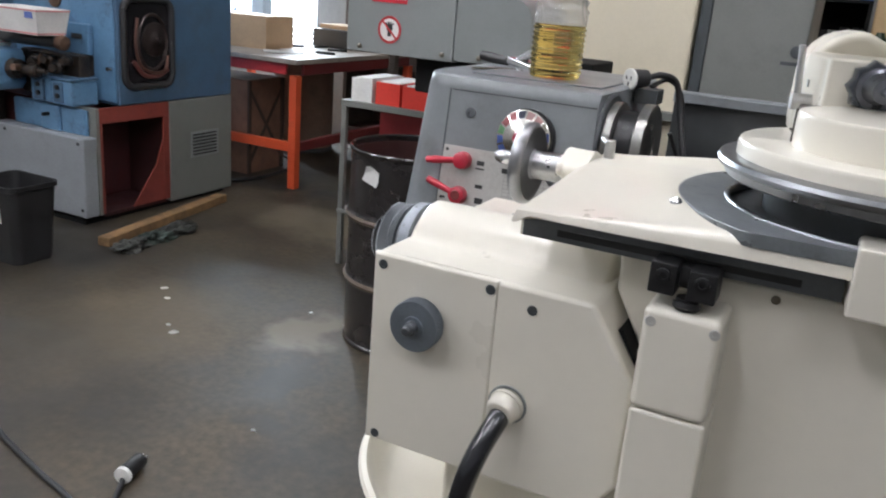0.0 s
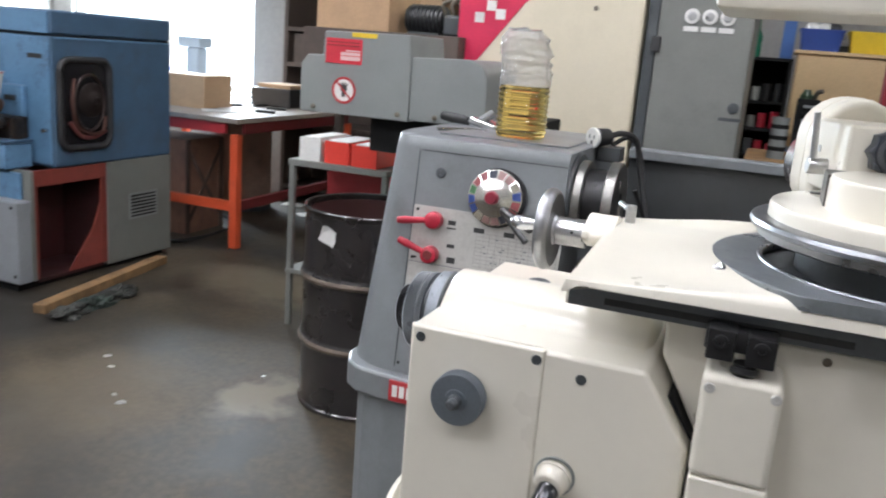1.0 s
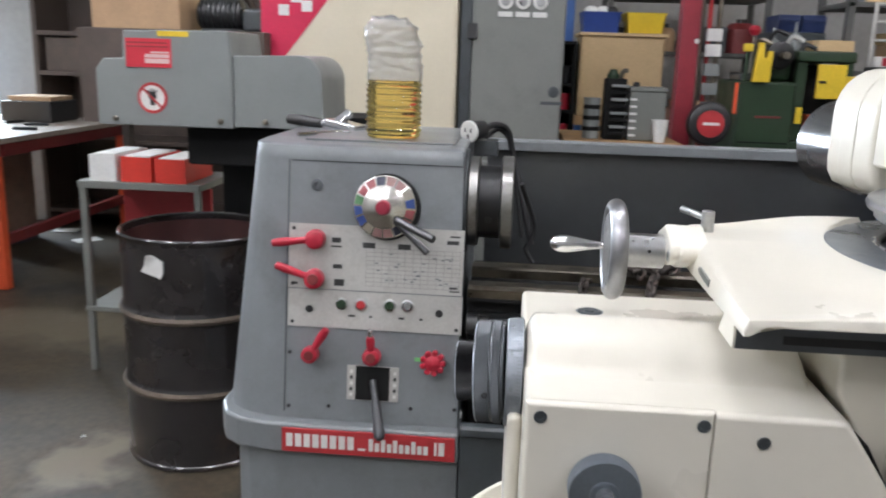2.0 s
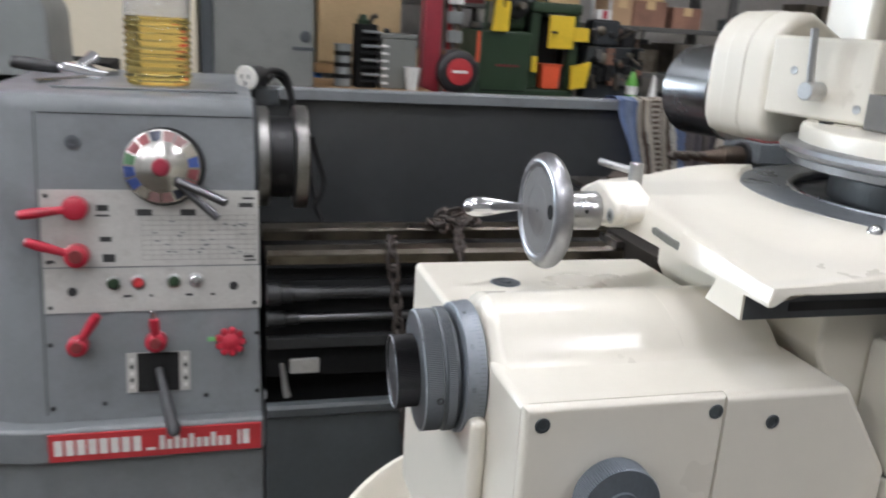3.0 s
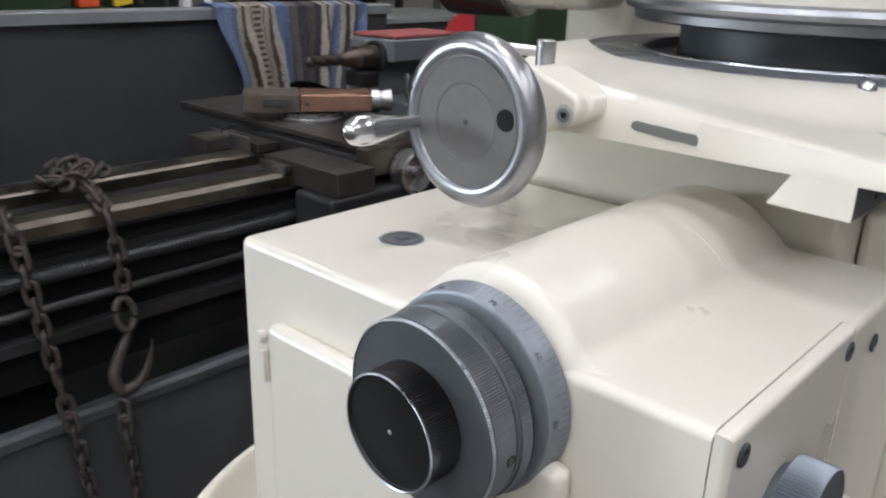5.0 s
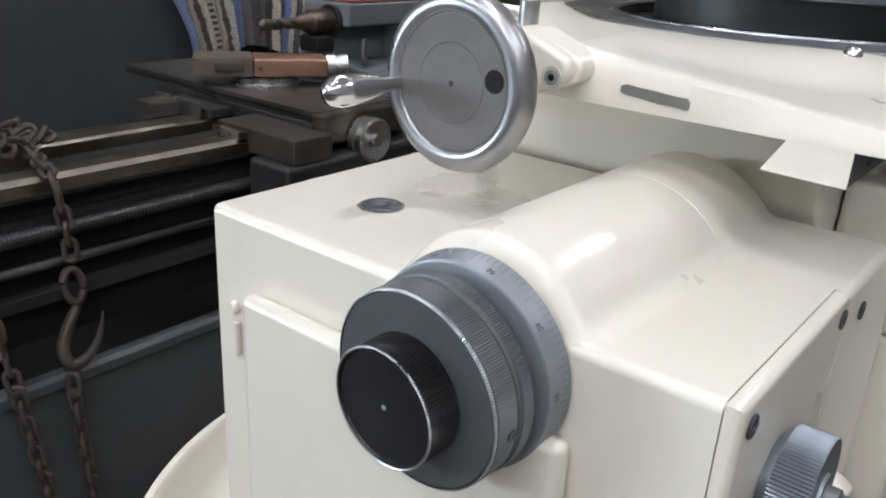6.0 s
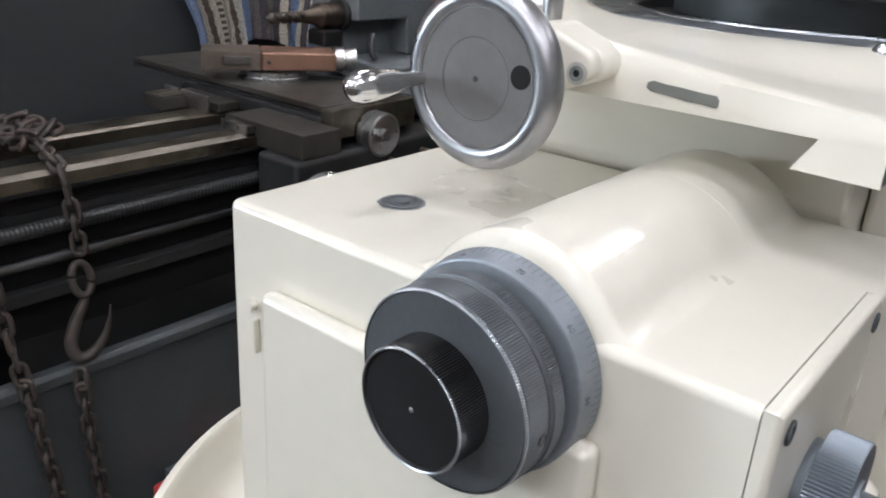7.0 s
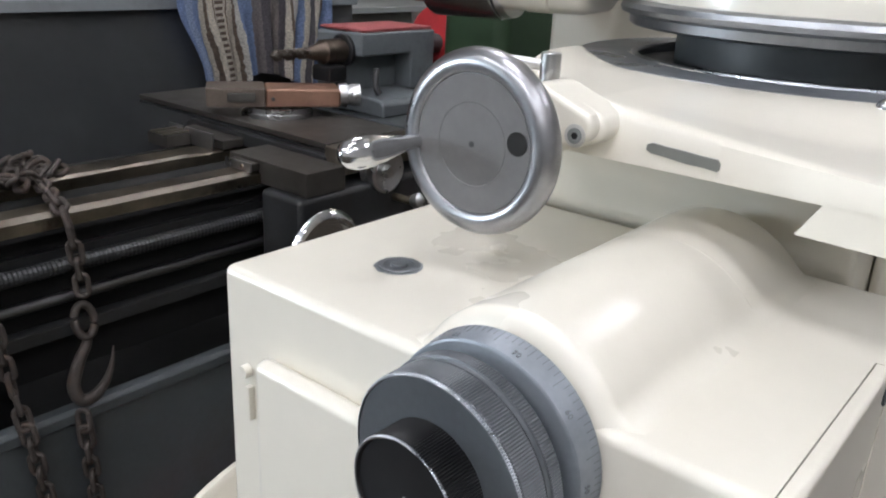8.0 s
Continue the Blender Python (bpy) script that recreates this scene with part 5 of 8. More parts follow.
aw = part("apron_wheel", turned([(0.0, 0.078), (0.004, 0.086), (0.012, 0.090), (0.020, 0.086), (0.024, 0.078), (0.018, 0.072), (0.006, 0.072)], (0.185, 2.060, 0.885), (0, -1, 0), 64), CHROME, lathe, "polished apron handwheel rim")
part("wheel_web", turned([(0.0, 0.073), (0.010, 0.073), (0.012, 0.02), (0.03, 0.018), (0.03, 0)], (0.185, 2.066, 0.885), (0, -1, 0), 40), GREY_DARK, aw)
part("wheel_shaft", rod((0.185, 2.0949, 0.885), (0.185, 2.05, 0.885), 0.012, seg=16), STEEL_WORN, aw)
for x, z in ((0.42, 0.945), (0.47, 0.93), (0.52, 0.95), (0.56, 0.90)):
    kb = part("apron_lever", rod((x, 2.0949, z), (x, 2.045, z), 0.008, seg=14), STEEL_WORN, lathe)
    part("lever_knob", turned([(0, 0.010), (0.008, 0.016), (0.020, 0.016), (0.026, 0.008), (0.026, 0)], (x, 2.045, z), (0.2, -1, 0.3), 20), STEEL if x < 0.5 else RED_DARK, kb)
# Thin slab standing in for the tailstock's red painted top.
DULL_RED = mat("dull_red_top_paint", (0.24, 0.055, 0.055), 0.85, var=0.3, scale=20, bump=0.3, bscale=300, stain=(0.10, 0.05, 0.05), stain_amount=0.6, stain_scale=16)
bm = box(0.63, 0.880, 2.405, 2.560, 1.2385, 1.246, 0.003, 2)
for v in bm.verts:
    v.co.z += 0.004 * noise.noise(Vector((v.co.x * 14, v.co.y * 14, 3))) if v.co.z > 1.242 else 0
solo("red_cloth", bm, DULL_RED, (0.75, 2.48, 1.2385), "dull red painted top of the grey tailstock", "cloth")

# ---- things on and beside the lathe ----
# oil jug
oil = thing("oil_jug", (-0.845, 2.50, 1.3235), "clear plastic jug half full of yellow oil on the headstock", "jug")


def squircle(z, r, lean=0.0, n=32, dent=0.0):
    out = []
    for k in range(n):
        th = 2 * math.pi * k / n
        c, s_ = math.cos(th), math.sin(th)
        q = (abs(c) ** 3.2 + abs(s_) ** 3.2) ** (-1 / 3.2)
        d = 1 + dent * (noise.noise(Vector((c * 1.7, s_ * 1.7, z * 26))) + 0.45 * noise.noise(Vector((c * 5, s_ * 5, z * 70))))
        out.append(Vector((-0.845 + lean + r * q * c * d, 2.50 + r * 0.86 * q * s_ * d, z)))
    return out


def skin(rings, bm, cap0=True, cap1=True):
    vs = [[bm.verts.new(q) for q in r] for r in rings]
    n = len(vs[0])
    for a, b in zip(vs, vs[1:]):
        for k in range(n):
            bm.faces.new((a[k], a[(k + 1) % n], b[(k + 1) % n], b[k]))
    if cap0:
        bm.faces.new(vs[0][::-1])
    if cap1:
        bm.faces.new(vs[-1])
    return bm


rings = []
for i in range(49):
    z = 1.3245 + 0.143 * i / 48
    w = 0.0675 + 0.0022 * math.sin(i * 1.31) - (0.008 * (1 - i / 3) if i < 3 else 0)
    rings.append(squircle(z, w))
part("oil", skin(rings, bmesh.new()), OIL, oil, "golden yellow oil")
rings = []
for i in range(64):
    t_ = i / 63
    z = 1.4676 + 0.150 * t_
    w = 0.0675 * (1 - 0.03 * t_) * (1 - 0.30 * smoothstep(0.82, 1.0, t_))
    ring = squircle(z, w, -0.014 * smoothstep(0.3, 1.0, t_), n=56)
    out = []
    for q in ring:
        c = Vector((-0.845 - 0.014 * smoothstep(0.3, 1.0, t_), 2.50, z))
        d = (q - c)
        crease = noise.noise(Vector((q.x * 34, q.y * 34, z * 70))) * 0.16 + abs(noise.noise(Vector((q.x * 70 + 4, q.y * 70, z * 34)))) * -0.15
        out.append(c + d * (1 + crease * smoothstep(0.0, 0.25, t_)) + Vector((0, 0, 0.012 * t_ * noise.noise(Vector((q.x * 30, q.y * 30, 2))))))
    rings.append(out)
bm = skin(rings, bmesh.new(), False, True)
bmesh.ops.recalc_face_normals(bm, faces=bm.faces)
bmesh.ops.solidify(bm, geom=bm.faces[:], thickness=0.0007)
jug_top = part("jug_top", bm, CLEAR, oil, "crumpled clear plastic top")
# tools beside it
bar = thing("wrench", (-1.03, 2.72, 1.3182), "steel wrench with a black grip on the headstock", "tool")
part("grip", turned([(0, 0.010), (0.004, 0.015), (0.04, 0.0165), (0.08, 0.0150), (0.115, 0.0135), (0.120, 0.009)], (-1.205, 2.80, 1.338), (0.95, -0.32, -0.06), 20), BLACK, bar)
part("shank", rod((-1.095, 2.762, 1.332), (-0.985, 2.725, 1.3265), 0.0085, seg=14), CHROME, bar)
part("jaw", box(-0.06, 0.055, -0.030, 0.030, -0.010, 0.012, 0.006, 3, m=pose(-1.010, 2.70, 1.3305, 0, 8, -26)), CHROME, bar)
part("jaw_screw", rod((-1.035, 2.69, 1.338), (-1.005, 2.725, 1.366), 0.014, seg=16, soft=0.002), CHROME, bar)
key = thing("hex_key", (-1.0, 2.55, 1.3182), "small bent steel hex key", "tool")
part("key_bar", tube(smooth_line([(-1.09, 2.48, 1.3235), (-1.05, 2.54, 1.3235), (-1.010, 2.60, 1.3235), (-1.0, 2.605, 1.3235), (-0.975, 2.58, 1.3235)], 5), 0.005, 10), CHROME, key)
# power plug hooked on the headstock corner
pl = thing("power_plug", (-0.64, 2.66, 1.3), "black cable with a white faced power plug", "plug")
part("plug_body", rod((-0.655, 2.60, 1.337), (-0.622, 2.643, 1.341), 0.028, 0.024, 28, soft=0.004), BLACK, pl)
pf = part("plug_face", turned([(0, 0.029), (0.006, 0.0295), (0.008, 0.027), (0.008, 0)], (-0.655, 2.60, 1.337), (-0.62, -0.78, -0.05), 32), WHITE, pl)
for dx, dz in ((-0.010, 0.004), (0.010, 0.004), (0, -0.012)):
    part("pin_slot", box(-0.0018, 0.0018, -0.0012, 0.0012, -0.005, 0.005, m=Matrix.Translation((-0.6605 + dx * 0.8, 2.5935 - dx * 0.62, 1.3365 + dz)) @ Matrix.Rotation(radians(-38), 4, "Z")), BLACK, pf)
part("cable", tube(smooth_line([(-0.623, 2.642, 1.341), (-0.590, 2.69, 1.350), (-0.555, 2.73, 1.330), (-0.535, 2.74, 1.25), (-0.500, 2.72, 1.12), (-0.475, 2.70, 1.015)], 8), 0.009, 12), BLACK, pl)
part("plug_bracket", box(-0.645, -0.58, 2.62, 2.70, 1.27, 1.312, 0.004), GREY_DARK, pl)
part("cable", tube(smooth_line([(-0.615, 2.68, 1.315), (-0.58, 2.74, 1.335), (-0.545, 2.78, 1.29), (-0.525, 2.79, 1.17), (-0.50, 2.77, 1.02)], 8), 0.007, 10), BLACK, pl)


# chain hung over the bed
def chain_link_mesh():
    pts = []
    for k in range(28):
        th = 2 * math.pi * k / 28
        c, s_ = math.cos(th), math.sin(th)
        pts.append((0.0098 * c * (1 - 0.12 * s_ * s_), 0, 0.0105 * math.copysign(1, s_) * (abs(s_) > 0.02) + 0.0085 * s_))
    b = tube(pts, 0.0048, 8, closed=True)
    me = finish(b, True)
    me.materials.append(RUST)
    return me


LINK = chain_link_mesh()


def chain(points, name, loc, label, pitch=0.0275, roll0=0.0):
    t = thing(name, loc, label, "chain")
    line = smooth_line(points, 30)
    d, last, k = 0.0, line[0], 0
    total = 0.0
    for p_ in line[1:]:
        d += (p_ - last).length
        last_dir = (p_ - last)
        if d >= pitch:
            d = 0.0
            ob = new("chain_link", LINK)
            m = frame_to(p_, last_dir) @ Matrix.Rotation(radians(roll0 + 90 * (k % 2) + 35), 4, "Z")
            ob.parent = t
            ob.matrix_basis = Matrix.Translation(-Vector(loc)) @ m
            k += 1
        last = p_
    return t


chain([(-0.340, 2.335, 1.006), (-0.352, 2.305, 1.019), (-0.360, 2.27, 1.021), (-0.364, 2.243, 1.022), (-0.366, 2.219, 1.005), (-0.362, 2.209, 0.96), (-0.352, 2.195, 0.86), (-0.345, 2.18, 0.76), (-0.338, 2.162, 0.68), (-0.325, 2.158, 0.56), (-0.312, 2.158, 0.44), (-0.31, 2.16, 0.33)], "chain", (-0.33, 2.25, 0), "rusty steel chain hung over the lathe bed")
c2 = chain([(-0.10, 2.60, 1.021), (-0.145, 2.50, 1.024), (-0.17, 2.42, 1.026), (-0.19, 2.33, 1.023), (-0.21, 2.25, 1.022), (-0.213, 2.219, 1.005), (-0.210, 2.208, 0.95), (-0.207, 2.205, 0.89), (-0.211, 2.202, 0.866)], "chain", (-0.2, 2.3, 0), "rusty steel chain with a hook over the lathe bed")
hook = part("chain_hook", tube([(-0.213 + 0.0165 * math.cos(2 * math.pi * k / 32), 2.198 + 0.006 * math.sin(2 * math.pi * k / 32), 0.832 + 0.027 * math.sin(2 * math.pi * k / 32)) for k in range(32)], 0.0068, 12, closed=True), RUST, c2)
part("chain_hook", tube(smooth_line([(-0.212, 2.196, 0.803), (-0.216, 2.194, 0.790), (-0.229, 2.191, 0.773), (-0.241, 2.188, 0.752), (-0.250, 2.184, 0.727), (-0.243, 2.178, 0.703), (-0.222, 2.172, 0.705), (-0.201, 2.168, 0.728), (-0.189, 2.166, 0.759), (-0.184, 2.166, 0.786)], 6), 0.011, 12, radii=[0.0070 + 0.0036 * math.sin(math.pi * min(1, i / 50)) - 0.0055 * max(0, (i - 36) / 18) for i in range(55)]), RUST, c2)
chain([(-0.246, 2.172, 0.698), (-0.249, 2.163, 0.655), (-0.249, 2.158, 0.60), (-0.246, 2.157, 0.52), (-0.240, 2.158, 0.42), (-0.236, 2.16, 0.33)], "chain", (-0.226, 2.16, 0), "rusty steel chain hanging from a hook")
rng = random.Random(7)
heap = thing("chain_heap", (-0.175, 2.44, 1.013), "small heap of rusty chain on the lathe ways", "chain")
for k in range(18):
    ob = new("chain_link", LINK)
    ob.parent = heap
    ob.matrix_basis = pose(rng.uniform(-0.055, 0.06), rng.uniform(-0.09, 0.07), 0.008 + 0.022 * rng.random() * (1 - k / 40), rng.uniform(40, 130), rng.uniform(0, 360), rng.uniform(0, 360))

# striped cloth over the chip guard
def cloth_bm():
    b = bmesh.new()
    weave = b.loops.layers.uv.new("weave")
    nx, ny = 110, 60
    grid = []
    for i in range(nx + 1):
        u = i / nx
        row = []
        for j in range(ny + 1):
            v = j / ny
            x = 0.535 + 0.575 * u
            drop = 0.235 + 0.020 * math.sin(u * 9) + 0.035 * u
            s_ = v * (drop + 0.16)
            narrow = 1 - 0.20 * smoothstep(0.1, 1.0, max(0, (s_ - 0.16) / drop))
            x = 0.86 + (x - 0.86) * narrow
            fold = (0.016 * math.sin(u * 38 + 0.6) + 0.011 * math.sin(u * 71 + v * 2)) * smoothstep(0.17, 0.30, s_)
            if s_ < 0.09:
                y, z = 3.138, 1.19 + s_
            elif s_ < 0.16:
                a = (s_ - 0.09) / 0.07
                y, z = 3.138 - 0.088 * a, 1.282 + 0.006 * math.sin(a * math.pi)
            else:
                y, z = 3.048 - 0.012 - fold * 0.9 - 0.02 * (s_ - 0.16), 1.282 - (s_ - 0.16)
            row.append(b.verts.new((x, y - 0.002 * noise.noise(Vector((u * 20, v * 20, 1))), z)))
        grid.append(row)
    for i in range(nx):
        for j in range(ny):
            f = b.faces.new((grid[i][j], grid[i + 1][j], grid[i + 1][j + 1], grid[i][j + 1]))
            for lp, (p_, q_) in zip(f.loops, ((i, j), (i + 1, j), (i + 1, j + 1), (i, j + 1))):
                lp[weave].uv = (p_ / nx, q_ / ny)
    bmesh.ops.solidify(b, geom=b.faces[:], thickness=0.003)
    return b


CLOTH = mat("striped_cloth", (0.4, 0.4, 0.42), 0.9, bump=0.5, bscale=500, spec=0.1)
nt = CLOTH.node_tree
N, L = nt.nodes, nt.links
tc = N.new("ShaderNodeTexCoord")
sep = N.new("ShaderNodeSeparateXYZ")
L.new(tc.outputs["UV"], sep.inputs[0])
nz = N.new("ShaderNodeTexNoise")
nz.inputs["Scale"].default_value = 14
wob = N.new("ShaderNodeMath")
wob.operation = "MULTIPLY_ADD"
L.new(nz.outputs["Fac"], wob.inputs[0])
wob.inputs[1].default_value = 0.020
L.new(sep.outputs["X"], wob.inputs[2])
rngm = N.new("ShaderNodeMapRange")
rngm.inputs["From Min"].default_value, rngm.inputs["From Max"].default_value = 0.0, 1.02
L.new(wob.outputs[0], rngm.inputs["Value"])
ramp = N.new("ShaderNodeValToRGB")
ramp.color_ramp.interpolation = "CONSTANT"
BLUE_S, CREAM_S, BROWN_S, DARK_S = (0.26, 0.34, 0.54), (0.72, 0.66, 0.56), (0.20, 0.15, 0.12), (0.13, 0.12, 0.13)
stripes = [(0, BLUE_S), (0.05, (0.36, 0.44, 0.62)), (0.09, BLUE_S), (0.125, CREAM_S), (0.15, BROWN_S), (0.165, CREAM_S), (0.20, BROWN_S), (0.208, CREAM_S), (0.275, BROWN_S), (0.283, CREAM_S), (0.315, BROWN_S), (0.33, (0.7, 0.68, 0.62)), (0.355, BLUE_S), (0.44, (0.25, 0.22, 0.22)), (0.50, DARK_S), (0.56, (0.24, 0.21, 0.20)), (0.61, DARK_S), (0.66, CREAM_S), (0.69, BROWN_S), (0.71, (0.66, 0.62, 0.58)), (0.75, BLUE_S), (0.79, CREAM_S), (0.83, DARK_S), (0.86, CREAM_S), (0.90, BROWN_S), (0.92, BLUE_S)]
el = ramp.color_ramp.elements
el[0].position, el[0].color = stripes[0][0], (*stripes[0][1], 1)
el[1].position, el[1].color = stripes[1][0], (*stripes[1][1], 1)
for pos_, col_ in stripes[2:]:
    e_ = el.new(pos_)
    e_.color = (*col_, 1)
L.new(rngm.outputs[0], ramp.inputs[0])
wv = N.new("ShaderNodeTexNoise")
wv.inputs["Scale"].default_value, wv.inputs["Detail"].default_value = 1.0, 3.0
stretch = N.new("ShaderNodeMapping")
stretch.inputs["Scale"].default_value = (70.0, 190.0, 1.0)
L.new(tc.outputs["UV"], stretch.inputs["Vector"])
L.new(stretch.outputs[0], wv.inputs["Vector"])
lum = N.new("ShaderNodeMapRange")
lum.inputs["From Min"].default_value, lum.inputs["From Max"].default_value = 0.35, 0.65
lum.inputs["To Min"].default_value, lum.inputs["To Max"].default_value = 0.55, 1.20
L.new(wv.outputs["Fac"], lum.inputs["Value"])
wm = N.new("ShaderNodeVectorMath")
wm.operation = "SCALE"
L.new(ramp.outputs[0], wm.inputs[0])
L.new(lum.outputs[0], wm.inputs["Scale"])
rung = N.new("ShaderNodeMath")
rung.operation = "SINE"
rate = N.new("ShaderNodeMath")
rate.operation = "MULTIPLY"
L.new(sep.outputs["Y"], rate.inputs[0])
rate.inputs[1].default_value = 150.0
L.new(rate.outputs[0], rung.inputs[0])
on = N.new("ShaderNodeMath")
on.operation = "GREATER_THAN"
L.new(rung.outputs[0], on.inputs[0])
on.inputs[1].default_value = -0.1
band = N.new("ShaderNodeMath")
band.operation = "COMPARE"
L.new(rngm.outputs[0], band.inputs[0])
band.inputs[1].default_value, band.inputs[2].default_value = 0.2415, 0.024
both = N.new("ShaderNodeMath")
both.operation = "MULTIPLY"
L.new(on.outputs[0], both.inputs[0])
L.new(band.outputs[0], both.inputs[1])
ladder = N.new("ShaderNodeMix")
ladder.data_type = "RGBA"
L.new(both.outputs[0], ladder.inputs["Factor"])
L.new(wm.outputs[0], ladder.inputs["A"])
ladder.inputs["B"].default_value = (0.16, 0.12, 0.10, 1)
L.new(ladder.outputs["Result"], N["Principled BSDF"].inputs["Base Color"])
solo("striped_cloth", cloth_bm(), CLOTH, (0.775, 3.1, 1.1), "blue, white and brown striped woven cloth over the chip guard", "cloth")
# ---- behind and to the left of the lathe ----
# oil drum
DR = 0.283
dx, dy = -1.715, 3.362
drum = thing("oil_drum", (dx, dy, 0), "black dented steel oil drum with rolling hoops", "drum")
prof = [(0.0, DR - 0.012), (0.004, DR + 0.004), (0.016, DR + 0.004), (0.022, DR - 0.002)]
for zc in (0.30, 0.585):
    prof += [(zc - 0.03, DR - 0.002), (zc - 0.018, DR + 0.006), (zc, DR + 0.011), (zc + 0.018, DR + 0.006), (zc + 0.03, DR - 0.002)]
prof += [(0.855, DR - 0.002), (0.862, DR + 0.004), (0.874, DR + 0.006), (0.880, DR + 0.002), (0.876, DR - 0.006), (0.85, DR - 0.009), (0.06, DR - 0.009), (0.05, 0)]
bm = turned(prof, (dx, dy, 0), (0, 0, 1), 96)
for v in bm.verts:
    r_ = math.hypot(v.co.x - dx, v.co.y - dy)
    if r_ > 0.2:
        k = 1 + 0.010 * noise.noise(Vector((v.co.x * 4, v.co.y * 4, v.co.z * 5)))
        v.co.x, v.co.y = dx + (v.co.x - dx) * k, dy + (v.co.y - dy) * k
part("drum_shell", bm, DRUM, drum)
part("drum_lining", turned([(0.062, 0.0), (0.062, DR - 0.0125), (0.852, DR - 0.0125), (0.852, DR - 0.0155), (0.066, DR - 0.0155), (0.066, 0.0)], (dx, dy, 0), (0, 0, 1), 64), mat("rusty_red_lining", (0.06, 0.018, 0.016), 0.6, var=0.3), drum, "rusty dark red inside of the drum")
for zc in (0.30, 0.585):
    part("hoop_wear", turned([(-0.012, DR + 0.0085), (0, DR + 0.0135), (0.012, DR + 0.0085)], (dx, dy, zc), (0, 0, 1), 96), mat("rubbed_hoop", (0.14, 0.11, 0.085), 0.5, 0.3, var=0.4, scale=8), drum)
bm = bmesh.new()
rng = random.Random(3)
pts = []
ang0 = math.atan2(3.08 - dy, -1.775 - dx)
for k in range(12):
    th = 2 * math.pi * k / 12
    rr = 0.055 * rng.uniform(0.65, 1.15)
    a_ = ang0 + rr * math.cos(th) / DR
    pts.append(bm.verts.new((dx + (DR + 0.0035) * math.cos(a_), dy + (DR + 0.0035) * math.sin(a_), 0.785 + rr * 0.8 * math.sin(th))))
bm.faces.new(pts)
bmesh.ops.solidify(bm, geom=bm.faces[:], thickness=0.001)
part("torn_label", bm, PAPER, drum, "torn white paper label")

# grey belt hood of the machine behind
hood = thing("belt_hood_machine", (-1.6, 3.45, 0), "grey sheet hood on a black machine body", "machine tool")
hp = part("hood", prism([(-2.005, 1.262), (-2.005, 1.455), (-1.975, 1.492), (-1.905, 1.494), (-1.900, 1.588), (-1.525, 1.594), (-1.515, 1.510), (-1.515, 1.262)], "y", 3.215, 3.56, 0.006, 2), GREY_HOOD, hood, "grey sheet metal hood with warning labels")
part("rounded_cover", prism([(-1.514, 1.268)] + [(-1.514, 1.512)] + [(-1.285 + 0.085 * math.sin(radians(a)), 1.435 + 0.085 * math.cos(radians(a))) for a in range(0, 91, 10)] + [(-1.195, 1.268)], "y", 3.22, 3.60, 0.006, 2), GREY_HOOD, hood)
part("black_body", box(-1.745, -1.10, 3.72, 4.05, 0.0, 1.28, 0.01), BLACK_MATT, hood)
part("black_neck", box(-1.72, -1.22, 3.30, 3.7195, 1.12, 1.2615, 0.01), BLACK_MATT, hood)
lab = part("red_label", box(-1.890, -1.728, 3.2125, 3.2145, 1.464, 1.5615), mat("red_label_ink", (0.60, 0.03, 0.05), 0.5), hp, "red warning label with pale bars")
for z_, x0_, x1_, h_ in ((1.478, -1.822, -1.735, 0.016), (1.497, -1.822, -1.735, 0.012), (1.512, -1.80, -1.735, 0.006)):
    part("lettering_bar", box(x0_, x1_, 3.2115, 3.2130, z_, z_ + h_), mat("pale_pink_ink", (0.72, 0.5, 0.48), 0.6), lab)
for z_ in (1.532, 1.545):
    part("lettering_bar", box(-1.885, -1.74, 3.2118, 3.2130, z_, z_ + 0.004), RED_DARK, lab)
part("yellow_label", box(-1.775, -1.665, 3.2125, 3.2145, 1.570, 1.588), YELLOW, hp)
sg = part("prohibition_sign", turned([(0, 0.052), (0.0015, 0.052), (0.0015, 0)], (-1.802, 3.2148, 1.360), (0, -1, 0), 48), WHITE, hp, "round red and white prohibition sign")
part("sign_ring", turned([(0.0, 0.0535), (0.0025, 0.0535), (0.0025, 0.0435), (0, 0.0435)], (-1.802, 3.2148, 1.360), (0, -1, 0), 48), RED_PAINT, sg)
bm = turned([(0, 0.015), (0.0018, 0.013), (0.0018, 0)], (-1.802, 3.2132, 1.366), (0, -1, 0), 18)
for k in range(4):
    a_ = radians(50 + 26 * k)
    rod((-1.802, 3.2128, 1.366), (-1.802 + 0.028 * math.cos(a_), 3.2128, 1.366 + 0.026 * math.sin(a_)), 0.0032, seg=6, bm=bm)
box(-1.810, -1.794, 3.2116, 3.2130, 1.334, 1.36, bm=bm)
part("sign_symbol", bm, INK, sg)
part("sign_bar", box(-0.045, 0.045, -0.0012, 0.0, -0.004, 0.004, m=Matrix.Translation((-1.802, 3.2122, 1.360)) @ Matrix.Rotation(radians(45), 4, "Y")), RED_PAINT, sg)
for x, z in ((-1.94, 1.285), (-1.56, 1.287), (-1.40, 1.29)):
    part("hood_bolt", turned([(0, 0.010), (0.004, 0.010), (0.006, 0.006), (0.006, 0)], (x, 3.2148, z), (0, -1, 0), 12), STEEL_WORN, hp)

# trolley with parts bins
cart = thing("steel_trolley", (-2.25, 4.25, 0), "grey steel trolley with shelves behind the drum", "trolley")
part("top_shelf", box(-2.53, -1.95, 3.98, 4.45, 0.895, 0.928, 0.004), CABINET, cart)
part("low_shelf", box(-2.53, -1.95, 3.98, 4.45, 0.30, 0.325, 0.004), CABINET, cart)
